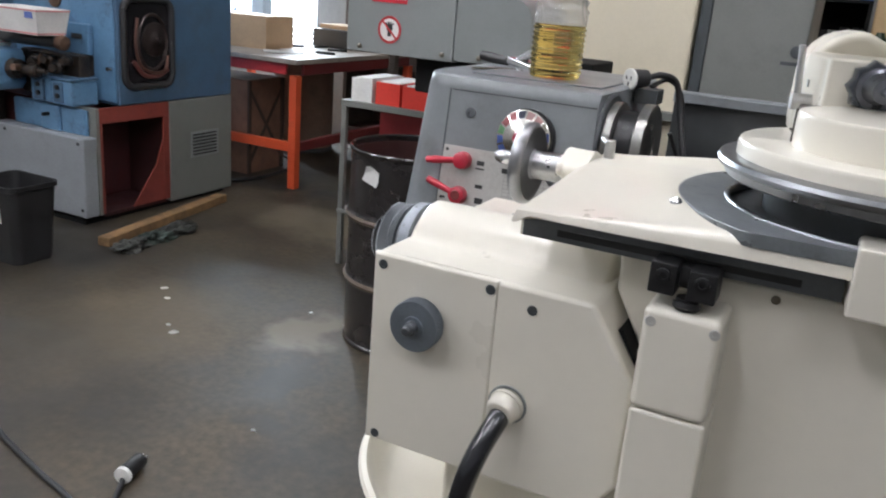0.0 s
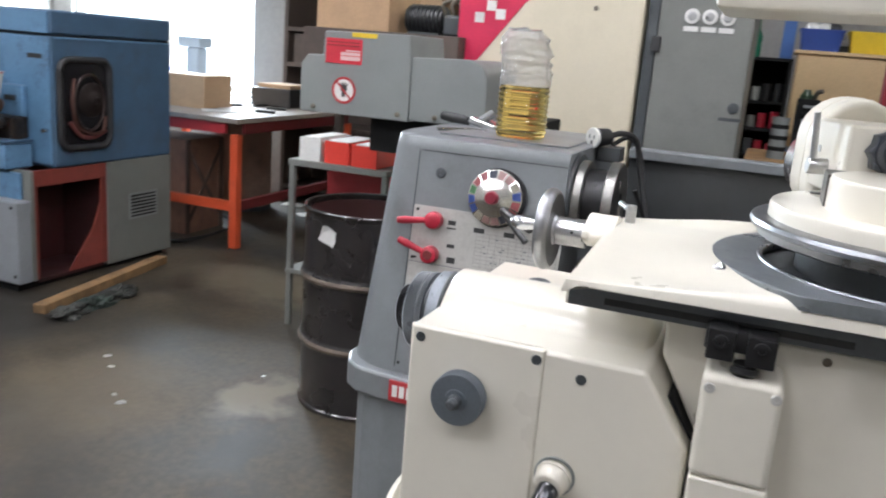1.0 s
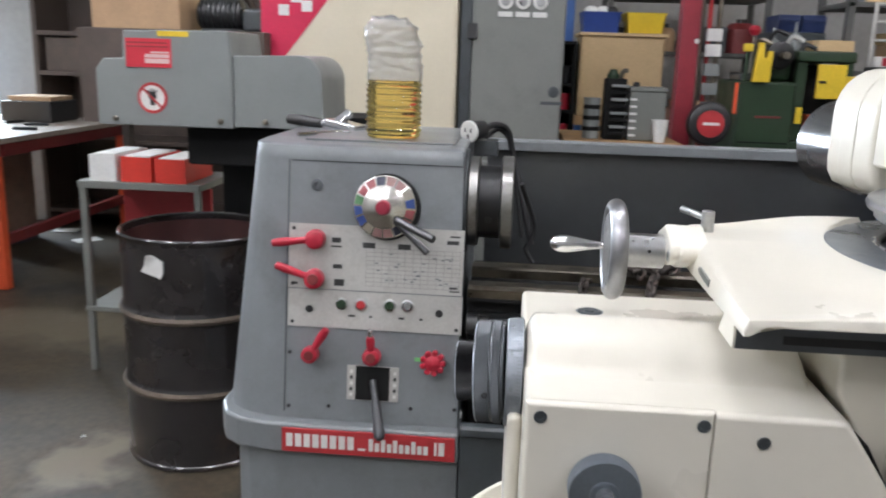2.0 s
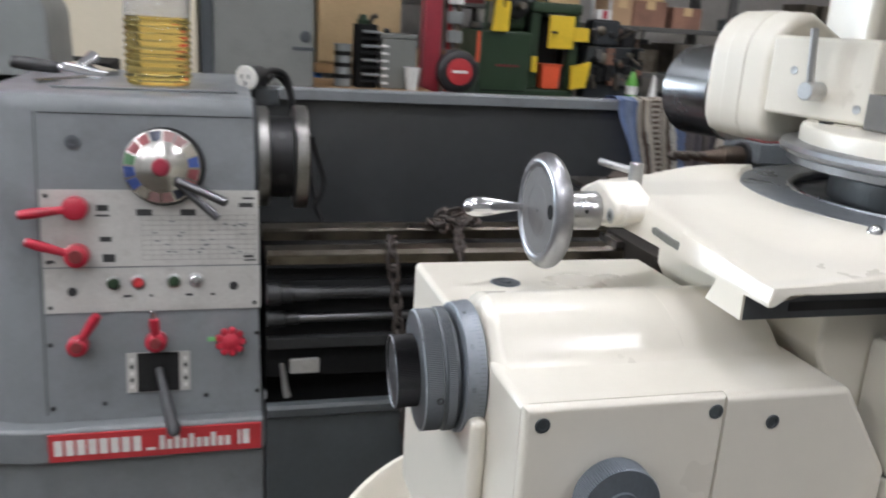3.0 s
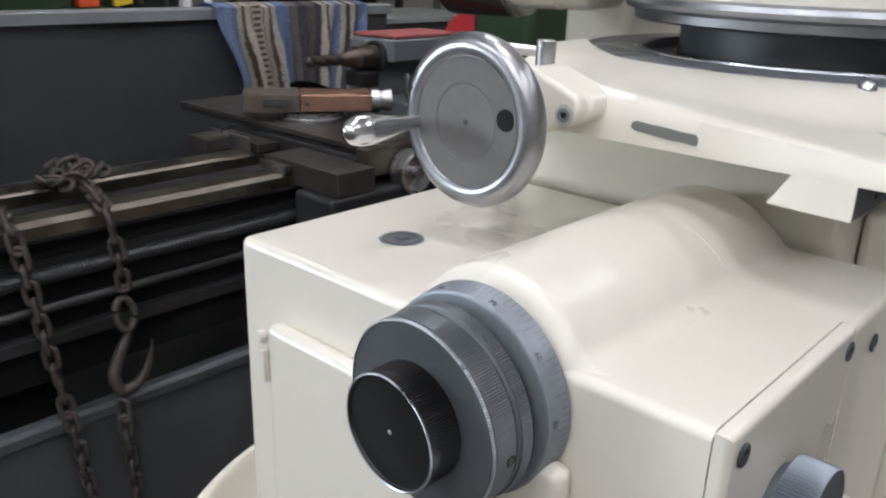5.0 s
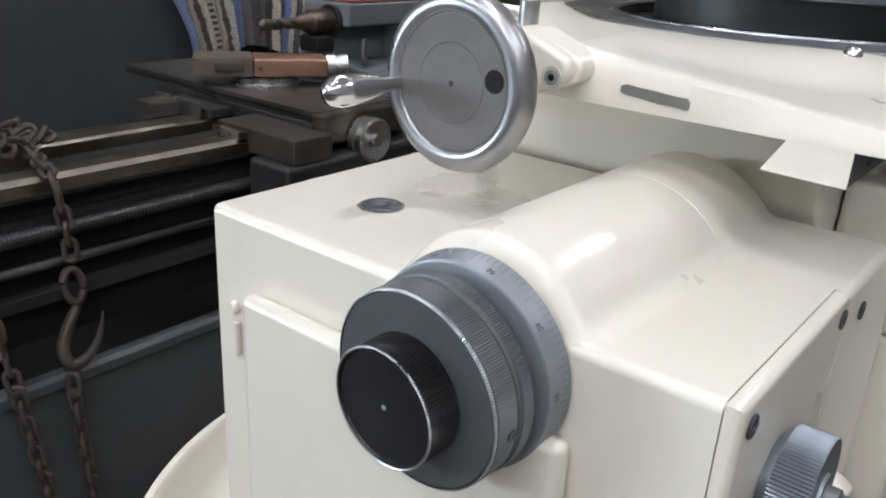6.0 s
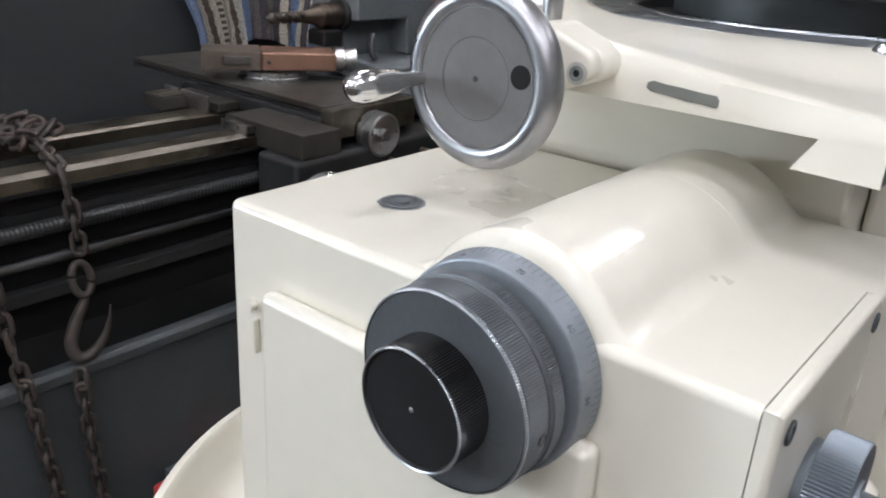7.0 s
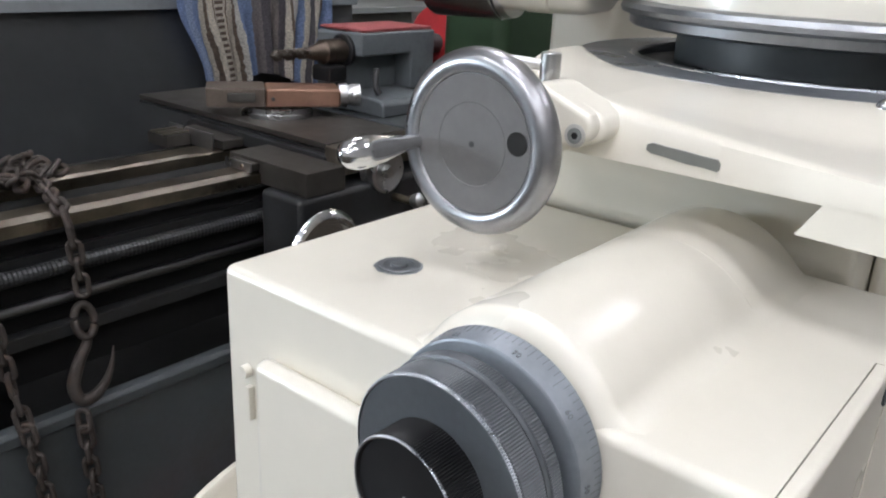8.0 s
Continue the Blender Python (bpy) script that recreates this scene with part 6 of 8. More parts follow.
for x in (-2.525, -1.98):
    for y in (3.985, 4.42):
        part("leg", box(x, x + 0.03, y, y + 0.03, 0.0, 0.8948, 0.003), CABINET, cart)
part("red_panel", box(-2.47, -2.02, 4.30, 4.33, 0.3255, 0.86, 0.004), RED_PAINT, cart)


def parts_bin(x, y, z, w, d, h, material, label):
    b = thing("parts_bin", (x, y, z), label, "box", "parts bins on the trolley")
    bm = box(x, x + w, y, y + d, z, z + 0.004)
    for a in ((x, x + 0.004, y, y + d), (x + w - 0.004, x + w, y, y + d), (x + 0.004, x + w - 0.004, y, y + 0.004), (x + 0.004, x + w - 0.004, y + d - 0.004, y + d)):
        box(*a, z + 0.004, z + h, bm=bm)
    part("bin_shell", bm, material, b, smooth=False)
    part("paper_pad", box(x + 0.012, x + w - 0.012, y + 0.02, y + d - 0.02, z + 0.006, z + h * 1.05, 0.006), PAPER, b)
    return b


parts_bin(-2.475, 4.0, 0.929, 0.125, 0.34, 0.12, WHITE, "white cardboard parts bin with papers")
BIN_RED = mat("bright_red_card", (0.62, 0.040, 0.025), 0.5, var=0.08)
parts_bin(-2.325, 4.0, 0.929, 0.145, 0.34, 0.115, BIN_RED, "red parts bin with papers")
parts_bin(-2.165, 4.0, 0.929, 0.145, 0.34, 0.11, BIN_RED, "red parts bin with papers")

# blue machine
BX, BY = -4.02, 3.84            # right-hand side and upper front
BFRONT = 3.56                   # front of the bed
blue = thing("blue_machine", (-4.7, 4.2, 0), "large blue and grey machine tool with a dark red chip opening", "machine tool")
part("upper_body", box(-5.4, BX, BY, 4.84, 0.70, 1.455, 0.014, 3), BLUE_SHADED, blue)
part("top_hood", box(-5.4, BX, BY, 4.84, 1.461, 1.60, 0.018, 3), BLUE_SHADED, blue)
# Front panels carry the lit tone; the body's side carries the shaded one.
part("front_panel", box(-4.39, BX - 0.012, BY - 0.012, BY - 0.0005, 0.72, 1.448, 0.006, 2), BLUE_LIT, blue, "front panel in the lit tone of the blue paint")
part("front_panel", box(-4.90, -4.396, BY - 0.008, BY - 0.0005, 0.72, 1.448, 0.004, 2), BLUE_LIT, blue)
part("hood_panel", box(-4.90, BX - 0.018, BY - 0.010, BY - 0.0005, 1.468, 1.590, 0.004, 2), BLUE_LIT, blue)
part("base", prism([(BX, 0.03), (BX, 0.6995), (-5.3, 0.6995), (-5.3, 0.03)], "y", 4.245, 4.84, 0.008), CABINET, blue)
LIGHT_GREY = mat("pale_grey_machine_paint", (0.25, 0.265, 0.28), 0.45, var=0.10, stain=(0.13, 0.13, 0.13), stain_amount=0.5)
part("base_front", box(-5.6, BX, BFRONT, 3.662, 0.05, 0.535, 0.014, 3), LIGHT_GREY, blue, "pale grey machine bed front")
part("bed_shelf", box(-5.6, BX - 0.004, 3.6625, 3.689, 0.46, 0.530, 0.004), LIGHT_GREY, blue)
part("base_post", box(-4.24, BX - 0.003, 3.6645, 3.690, 0.05, 0.6995, 0.003), CABINET, blue)
for x, z in ((-4.05, 0.10), (-4.06, 0.50), (-4.70, 0.50)):
    part("bed_bolt", turned([(0, 0.010), (0.004, 0.010), (0.005, 0.006), (0.005, 0)], (x, BFRONT + 0.0002, z), (0, -1, 0), 12), DIAL_BLACK, blue)
part("plinth", box(-5.25, BX - 0.05, BFRONT + 0.03, 4.80, 0.0, 0.0295), BLACK_MATT, blue)
# Inside of the opening in near-black red.
part("chip_cavity", box(-5.2, BX - 0.35, 3.691, 4.244, 0.05, 0.6995), mat("near_black_red", (0.05, 0.010, 0.010), 0.6, var=0.3), blue, "dark red chip opening")
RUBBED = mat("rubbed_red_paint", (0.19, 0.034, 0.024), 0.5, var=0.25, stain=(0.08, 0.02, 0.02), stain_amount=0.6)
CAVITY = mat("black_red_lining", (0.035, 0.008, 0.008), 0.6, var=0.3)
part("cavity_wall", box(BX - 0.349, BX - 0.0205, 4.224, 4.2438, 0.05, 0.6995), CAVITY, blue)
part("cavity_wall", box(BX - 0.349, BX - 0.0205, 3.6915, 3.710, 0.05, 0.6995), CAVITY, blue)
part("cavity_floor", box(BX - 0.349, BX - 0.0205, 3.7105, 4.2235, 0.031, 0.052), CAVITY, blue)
part("cavity_frame", box(BX - 0.02, BX - 0.005, 3.691, 4.244, 0.605, 0.6995, 0.003), RUBBED, blue)
part("cavity_frame", box(BX - 0.02, BX - 0.005, 4.195, 4.244, 0.055, 0.6048, 0.003), RUBBED, blue)
part("cavity_frame", prism([(3.93, 0.055), (4.1948, 0.055), (4.1948, 0.46), (4.13, 0.30)], "x", BX - 0.018, BX - 0.006, 0.002), RUBBED, blue, "rubbed red plate")
part("cavity_frame", box(BX - 0.02, BX - 0.005, 3.691, 3.712, 0.055, 0.6048, 0.003), RUBBED, blue)
# round-cornered window; its wheel stands before an opaque pane, in dimmed colours
wy0, wy1, wz0, wz1 = 3.885, 4.270, 0.81, 1.325
def rounded(y0, y1, z0, z1, r, n=6):
    out = []
    for cy_, cz_, a0 in ((y1 - r, z1 - r, 0), (y0 + r, z1 - r, 90), (y0 + r, z0 + r, 180), (y1 - r, z0 + r, 270)):
        for k in range(n + 1):
            a_ = radians(a0 + 90 * k / n)
            out.append((cy_ + r * math.cos(a_), cz_ + r * math.sin(a_)))
    return out


part("window_frame", tube([(BX + 0.006, y, z) for y, z in rounded(wy0, wy1, wz0, wz1, 0.07)], 0.022, 10, closed=True), BLACK, blue)
part("dark_window", prism(rounded(wy0, wy1, wz0, wz1, 0.07), "x", BX - 0.012, BX + 0.003), mat("dark_pane", (0.012, 0.011, 0.013), 0.12, var=0.2), blue, "opaque dark window pane")
WHEEL_BROWN = mat("brownish_wheel_metal", (0.16, 0.085, 0.07), 0.32, 0.8, var=0.2)
part("wheel_ring", tube([(BX + 0.010, 4.105 + 0.115 * math.cos(2 * math.pi * k / 40), 1.075 + 0.165 * math.sin(2 * math.pi * k / 40)) for k in range(40)], 0.009, 8, closed=True), mat("dim_wheel_metal", (0.05, 0.035, 0.032), 0.4, 0.6, var=0.3), blue)
part("wheel_disc", turned([(0, 0.105), (0.008, 0.100), (0.014, 0.060), (0.024, 0.050), (0.034, 0.022), (0.052, 0.018), (0.054, 0)], (BX + 0.0032, 4.130, 1.090), (1, 0, 0), 32), mat("dimmed_wheel_metal", (0.030, 0.022, 0.021), 0.4, 0.6, var=0.3), blue)
part("wheel_guard", tube(smooth_line([(BX + 0.012, 3.99, 1.22), (BX + 0.018, 3.965, 1.08), (BX + 0.022, 3.99, 0.95), (BX + 0.026, 4.08, 0.895), (BX + 0.026, 4.19, 0.905), (BX + 0.016, 4.225, 0.99)], 6), 0.010, 8), WHEEL_BROWN, blue, "dull copper guard bar")
part("window_sag", tube(smooth_line([(BX + 0.012, 3.95, 0.965), (BX + 0.020, 4.02, 0.885), (BX + 0.020, 4.12, 0.870), (BX + 0.016, 4.22, 0.905)], 6), 0.014, 8), mat("dull_copper_bar", (0.15, 0.045, 0.04), 0.45, 0.4), blue)
part("seam", box(-5.39, BX - 0.004, BY + 0.006, 4.835, 1.4552, 1.4608), BLACK_MATT, blue)
part("seam_rail", box(BX + 0.0005, BX + 0.005, BY + 0.02, 4.82, 1.440, 1.452, 0.001), BLUE_LIT, blue)
vent = part("vent", box(BX + 0.0005, BX + 0.004, 4.43, 4.70, 0.30, 0.475, 0.001), GREY_HOOD, blue)
for k in range(7):
    part("vent_slot", box(BX + 0.0038, BX + 0.0055, 4.45, 4.68, 0.315 + k * 0.0225, 0.325 + k * 0.0225), BLACK_MATT, vent)
# feed gear and fittings on the front
GRIME = mat("grimy_oily_iron", (0.035, 0.028, 0.024), 0.4, 0.5, var=0.4, scale=14, stain=(0.09, 0.05, 0.03), stain_amount=0.5, stain_scale=14)
RUSTY = mat("rusty_brown_boss", (0.13, 0.075, 0.05), 0.6, 0.3, var=0.3, scale=12)
for x, z, r_ in ((-4.725, 1.375, 0.030), (-4.545, 1.385, 0.024), (-4.515, 1.290, 0.052)):
    part("boss", turned([(0, r_), (0.010, r_), (0.014, r_ * 0.75), (0.014, 0)], (x, BY - 0.0085, z), (0, -1, 0), 24), RUSTY, blue, "worn brown round boss")
part("side_slot", box(-4.19, -4.08, BY - 0.0145, BY - 0.0118, 1.325, 1.352, 0.002), BLACK, blue)
sw = part("switch_box", box(-4.375, -4.195, BY - 0.055, BY - 0.0125, 0.985, 1.165, 0.012, 2), BLUE_LIT, blue, "blue switch box in the lit tone")
part("switch_label", box(-4.335, -4.245, BY - 0.0575, BY - 0.0548, 1.075, 1.105), INK, sw)
part("bracket", box(-4.36, -4.20, BY - 0.05, BY - 0.0125, 0.86, 0.984, 0.010, 2), GRIME, blue)
part("lever_stub", rod((-4.06, BY - 0.0125, 0.92), (-4.06, BY - 0.045, 0.92), 0.013, seg=12), CHROME, blue)
part("top_cylinder", rod((-4.80, 3.60, 1.052), (-4.22, 3.60, 1.066), 0.034, 0.038, 24, soft=0.010), BLACK, blue, "black cylinder under the cardboard box")
part("cylinder_end", turned([(0, 0.038), (0.02, 0.044), (0.05, 0.040), (0.06, 0.02), (0.06, 0)], (-4.22, 3.60, 1.066), (1, 0.1, -0.15), 20), RUSTY, blue)
fb = part("feed_box", prism([(-4.80, 0.80), (-4.775, 0.965), (-4.72, 1.00), (-4.56, 0.99), (-4.535, 0.95), (-4.54, 0.80), (-4.58, 0.755), (-4.74, 0.765)], "y", 3.43, 3.62, 0.012, 3), BLUE_LIT, blue, "blue gear box with rubbed edges in the lit tone")
part("box_cap", turned([(0, 0.050), (0.03, 0.050), (0.04, 0.038), (0.06, 0.030), (0.06, 0)], (-4.79, 3.52, 0.955), (-1, 0, 0.1), 20), RUSTY, fb)
part("nozzle", turned([(0, 0.060), (0.05, 0.056), (0.06, 0.030), (0.13, 0.026), (0.14, 0.040), (0.19, 0.038), (0.20, 0.018), (0.26, 0.014), (0.26, 0)], (-4.535, 3.53, 0.885), (1, 0.08, 0.02), 20), GRIME, blue, "rusty dark feed spindle")
part("nozzle_tip", turned([(0, 0.021), (0.05, 0.019), (0.05, 0)], (-4.46, 3.51, 0.900), (0.3, -1, 0.1), 14), RUSTY, blue)
for x, y, z, r_ in ((-4.44, 3.64, 0.93, 0.045), (-4.36, 3.66, 0.955, 0.036), (-4.29, 3.66, 0.915, 0.040), (-4.23, 3.68, 0.955, 0.030)):
    part("gear_collar", turned([(0, r_ * 0.8), (0.012, r_), (0.045, r_), (0.055, r_ * 0.7), (0.08, r_ * 0.6), (0.08, 0)], (x, y, z), (0.25, -1, 0), 18), GRIME, blue)
part("pipe", tube(smooth_line([(-4.47, 3.60, 0.995), (-4.40, 3.59, 1.005), (-4.30, 3.60, 1.000), (-4.235, 3.63, 0.985), (-4.225, 3.66, 0.93)], 6), 0.012, 8), GRIME, blue)
part("pipe", tube(smooth_line([(-4.40, 3.61, 0.86), (-4.395, 3.60, 0.94), (-4.37, 3.60, 0.985)], 6), 0.012, 8), RUSTY, blue)
part("gear_back", box(-4.70, -4.18, 3.70, 3.785, 0.72, 0.99, 0.02, 2), GRIME, blue)
vb = part("valve_block", box(-4.50, -4.315, 3.61, 3.79, 0.7005, 0.848, 0.012, 3), BLUE_LIT, blue, "blue valve block in the lit tone")
vc = part("valve_block", box(-4.308, -4.135, 3.60, 3.79, 0.7005, 0.845, 0.012, 3), BLUE_LIT, blue, "blue valve block in the lit tone")
part("block_cap", box(-4.508, -4.128, 3.594, 3.79, 0.8485, 0.862, 0.004), BLUE_SHADED, blue)
for owner, x in ((vb, -4.41), (vc, -4.245)):
    part("valve_plate", box(x - 0.040, x + 0.040, 3.592, 3.6005 + 0.0095 * (owner is vb), 0.715, 0.835, 0.004), BLUE_SHADED, owner)
    for z in (0.755, 0.805):
        part("valve_bolt", turned([(0, 0.015), (0.010, 0.015), (0.012, 0.010), (0.012, 0)], (x, 3.5918, z), (0, -1, 0), 12), DIAL_BLACK, owner)
part("lower_block", box(-4.72, -4.455, 3.645, 3.689, 0.531, 0.69, 0.014, 3), BLUE_LIT, blue)
part("lower_block", box(-4.450, -4.290, 3.625, 3.663, 0.531, 0.688, 0.012, 3), BLUE_LIT, blue)
part("lower_block", box(-4.284, -4.075, 3.635, 3.663, 0.531, 0.688, 0.012, 3), BLUE_LIT, blue)
part("block_stud", rod((-4.38, 3.625, 0.63), (-4.38, 3.585, 0.63), 0.012, seg=12), DIAL_BLACK, blue)
part("mast", prism([(-5.30, 0.531), (-4.95, 0.531), (-4.98, 1.05), (-5.06, 1.60), (-5.30, 1.60)], "y", 3.66, 3.795, 0.01, 2), mat("dark_green_brown_paint", (0.035, 0.040, 0.036), 0.5, var=0.3, stain=(0.06, 0.035, 0.02), stain_amount=0.5), blue, "dark grimy machine mast")


def mail_box(x0, x1, y0, y1, z0, z1, label):
    t = thing("white_box", ((x0 + x1) / 2, (y0 + y1) / 2, z0), label, "box", "white boxes on the machine")
    b = bmesh.new()
    rings = []
    for z, g in ((z0, 0.0), (z1, 0.022), (z1, 0.018), (z0 + 0.004, -0.004)):
        rings.append([Vector((x, y, z)) for x, y in ((x0 - g, y0 - g), (x1 + g, y0 - g), (x1 + g, y1 + g), (x0 - g, y1 + g))])
    part("box_shell", skin(rings, b), PAPER, t, smooth=False)
    for z, g in ((z1 - 0.012, 0.0214), (z0 + 0.004, 0.0016)):
        part("printed_band", box(x0 - g, x1 + g, y0 - g - 0.001, y0 - g + 0.002, z, z + 0.008), mat("faint_red_print", (0.62, 0.26, 0.25), 0.7), t)
        part("printed_band", box(x1 + g - 0.002, x1 + g + 0.001, y0 - g, y1 + g, z, z + 0.008), mat("faint_red_print", (0.62, 0.26, 0.25), 0.7), t)
    part("box_mark", box(x1 - 0.075, x1 - 0.015, y0 - 0.022, y0 - 0.015, z1 - 0.05, z1 - 0.015), mat("blue_print", (0.12, 0.17, 0.42), 0.7), t)
    return t


mail_box(-4.60, -4.20, 3.455, 3.635, 1.103, 1.245, "shallow white cardboard box with red bands on a blue machine")
mail_box(-5.10, -4.70, 3.46, 3.62, 0.9505, 1.03, "flat white cardboard box on a blue machine")
part("box_rest", box(-5.12, -4.801, 3.45, 3.66, 0.531, 0.950, 0.02, 2), GRIME, blue)
# rubbish bin
binr = thing("black_bin", (-3.86, 3.02, 0), "black plastic waste bin with a label", "bin")
bm = bmesh.new()
rings = []
for z, g in ((0.0, 0.0), (0.02, 0.004), (0.390, 0.026), (0.396, 0.036), (0.420, 0.036), (0.420, 0.028), (0.06, 0.0)):
    hw, hd = 0.140 + g, 0.113 + g
    rings.append([Vector((-3.872 + c[0], 2.995 + c[1], z)) for c in rounded(-hw, hw, -hd, hd, 0.045, 4)])
part("bin_shell", skin(rings, bm), BLACK, binr)
TILT = Matrix.Translation((-3.880, 2.8634, 0.275)) @ Matrix.Rotation(radians(3.4), 4, "X")
lbl = part("bin_label", box(-0.075, 0.075, -0.0016, 0.0, -0.056, 0.056, m=TILT), PAPER, binr)
part("label_print", box(-0.075, 0.020, -0.0028, -0.0017, -0.056, 0.034, m=TILT), mat("violet_blue_print", (0.09, 0.09, 0.28), 0.5, var=0.5, scale=30), lbl)
part("label_print", box(-0.075, 0.020, -0.0028, -0.0017, 0.0345, 0.056, m=TILT), RED_DARK, lbl)
# timber and rag on the floor
plank = solo("timber_plank", box(-0.60, 0.60, -0.040, 0.040, 0.0, 0.055, 0.008, m=pose(-3.77, 3.97, 0.0, 0, 0, 99)), mat("weathered_timber", (0.25, 0.145, 0.065), 0.7, var=0.3, scale=9, bump=0.2, bscale=50, stain=(0.07, 0.045, 0.025), stain_amount=0.7, stain_scale=5), (-3.77, 3.97, 0), "weathered brown timber plank on the floor", "timber")
RAG = mat("dark_rag", (0.045, 0.045, 0.04), 0.9, var=0.5, scale=14, bump=0.3, bscale=60, stain=(0.015, 0.02, 0.016), stain_amount=0.7, stain_scale=12)
GREEN_RAG = mat("oily_green_rag", (0.035, 0.048, 0.040), 0.9, var=0.5, scale=14, bump=0.3, bscale=60)
for k, (x, y, sx, sy, h, m_, say) in enumerate(((-3.56, 3.84, 0.06, 0.11, 0.055, RAG, "crumpled dark oily rag beside the plank"), (-3.55, 3.64, 0.065, 0.10, 0.040, GREEN_RAG, "crumpled oily green rag beside the plank"), (-3.54, 3.46, 0.075, 0.11, 0.035, RAG, "crumpled dark oily rag beside the plank"))):
    bm = bmesh.new()
    bmesh.ops.create_icosphere(bm, subdivisions=5, radius=1)
    off = Vector((k * 7.3, k * 3.1, 2.0))
    for v in bm.verts:
        n_ = noise.fractal(v.co * 1.6 + off, 0.8, 2.1, 6)
        f_ = 1 + 0.55 * n_ + 0.20 * abs(noise.noise(v.co * 5 + off))
        v.co = Vector((x + v.co.x * f_ * sx, y + v.co.y * f_ * sy, max(0.001, 0.012 + v.co.z * f_ * h)))
    solo("oily_rag", bm, m_, (x, y, 0), say, "rag", "rags on the floor")
# scraps on the floor
rng = random.Random(11)
for x, y, r_ in ((-2.953, 3.115, 0.022), (-2.85, 3.03, 0.018), (-2.542, 2.759, 0.022), (-2.62, 2.80, 0.012), (-1.73, 2.31, 0.010), (-1.32, 1.98, 0.008), (-2.2, 3.3, 0.01)):
    bm = bmesh.new()
    vs = [bm.verts.new((x + r_ * rng.uniform(0.6, 1.3) * math.cos(a), y + r_ * rng.uniform(0.6, 1.3) * math.sin(a), 0.002 + 0.004 * rng.random())) for a in (i * 1.05 for i in range(6))]
    bm.faces.new(vs)
    bmesh.ops.solidify(bm, geom=bm.faces[:], thickness=0.0012)
    solo("paper_scrap", bm, PAPER, (x, y, 0), "small pale paper scrap on the floor", "scrap", "scraps on the floor", smooth=False)
# cable and plug on the floor
fc = thing("floor_cable", (-1.9, 1.8, 0), "black extension cable with a plug lying on the floor", "cable")
part("cable", tube(smooth_line([(-3.0, 1.70, 0.009), (-2.6, 1.86, 0.009), (-2.33, 1.80, 0.009), (-2.20, 1.765, 0.009), (-2.08, 1.735, 0.009), (-1.98, 1.715, 0.009), (-1.89, 1.69, 0.009), (-1.80, 1.66, 0.009), (-1.76, 1.70, 0.009), (-1.80, 1.76, 0.010), (-1.845, 1.83, 0.016), (-1.868, 1.862, 0.026)], 8), 0.009, 10), BLACK, fc)
pb = part("plug_body", rod((-1.862, 1.858, 0.026), (-1.885, 1.945, 0.026), 0.026, 0.024, 24, soft=0.004), BLACK, fc)
part("plug_clamp", turned([(0, 0.012), (0.003, 0.027), (0.016, 0.0285), (0.020, 0.020)], (-1.855, 1.838, 0.0285), (-0.2, 0.97, 0), 20), WHITE, pb, "white plug collar")
for k in (-0.009, 0.009):
    part("plug_pin", box(-1.888 + k, -1.885 + k, 1.945, 1.965, 0.022, 0.030), STEEL, pb)

# ---- bench by the window ----
bench = thing("work_bench", (-4.4, 5.9, 0), "wooden workbench with orange-red painted steel legs", "table")
part("bench_top", box(-5.6, -3.69, 5.15, 6.95, 0.925, 0.962, 0.006), mat("worn_bench_top", (0.33, 0.28, 0.24), 0.6, var=0.2, stain=(0.1, 0.08, 0.07), stain_amount=0.6), bench)
part("apron_rail", box(-3.735, -3.705, 5.265, 6.835, 0.845, 0.9245, 0.004), RED_DARK, bench)
part("apron_rail", box(-5.58, -3.81, 5.175, 5.205, 0.845, 0.9245, 0.004), RED_PAINT, bench)
for x, y in ((-3.770, 5.17), (-3.770, 6.84), (-5.56, 5.17), (-5.56, 6.84)):
    part("leg", box(x, x + 0.065, y, y + 0.065, 0.0, 0.844, 0.005), ORANGE, bench)
part("stretcher", box(-5.494, -3.771, 5.18, 5.225, 0.28, 0.35, 0.004), ORANGE, bench)
part("stretcher", box(-3.762, -3.715, 5.236, 6.839, 0.28, 0.35, 0.004), RED_DARK, bench)


def carton(x0, x1, y0, y1, z0, z1, label, material=CARD, flaps=False):
    t = thing("cardboard_box", ((x0 + x1) / 2, (y0 + y1) / 2, z0), label, "box", "cardboard boxes")
    part("carton", box(x0, x1, y0, y1, z0, z1, 0.004), material, t)
    part("tape", box((x0 + x1) / 2 - 0.03, (x0 + x1) / 2 + 0.03, y0 - 0.001, y1 + 0.001, z1 - 0.05, z1 + 0.001), TAN, t)
    return t


carton(-5.05, -4.29, 5.55, 5.90, 0.9625, 1.215, "brown cardboard box on the workbench")
GRIMY = mat("grimy_brown_board", (0.24, 0.125, 0.085), 0.75, var=0.3, stain=(0.09, 0.05, 0.035), stain_amount=0.7)
carton(-5.4, -4.95, 5.80, 6.3, 0.0, 0.66, "grimy brown box under the workbench", GRIMY)
crate = thing("wooden_crate", (-4.55, 5.5, 0), "brown wooden crate with crossed braces under the workbench", "crate")
part("crate_body", box(-4.85, -4.27, 5.31, 5.76, 0.0, 0.74, 0.006), GRIMY, crate)
BRACE = mat("dark_brown_batten", (0.07, 0.045, 0.035), 0.7, var=0.3)
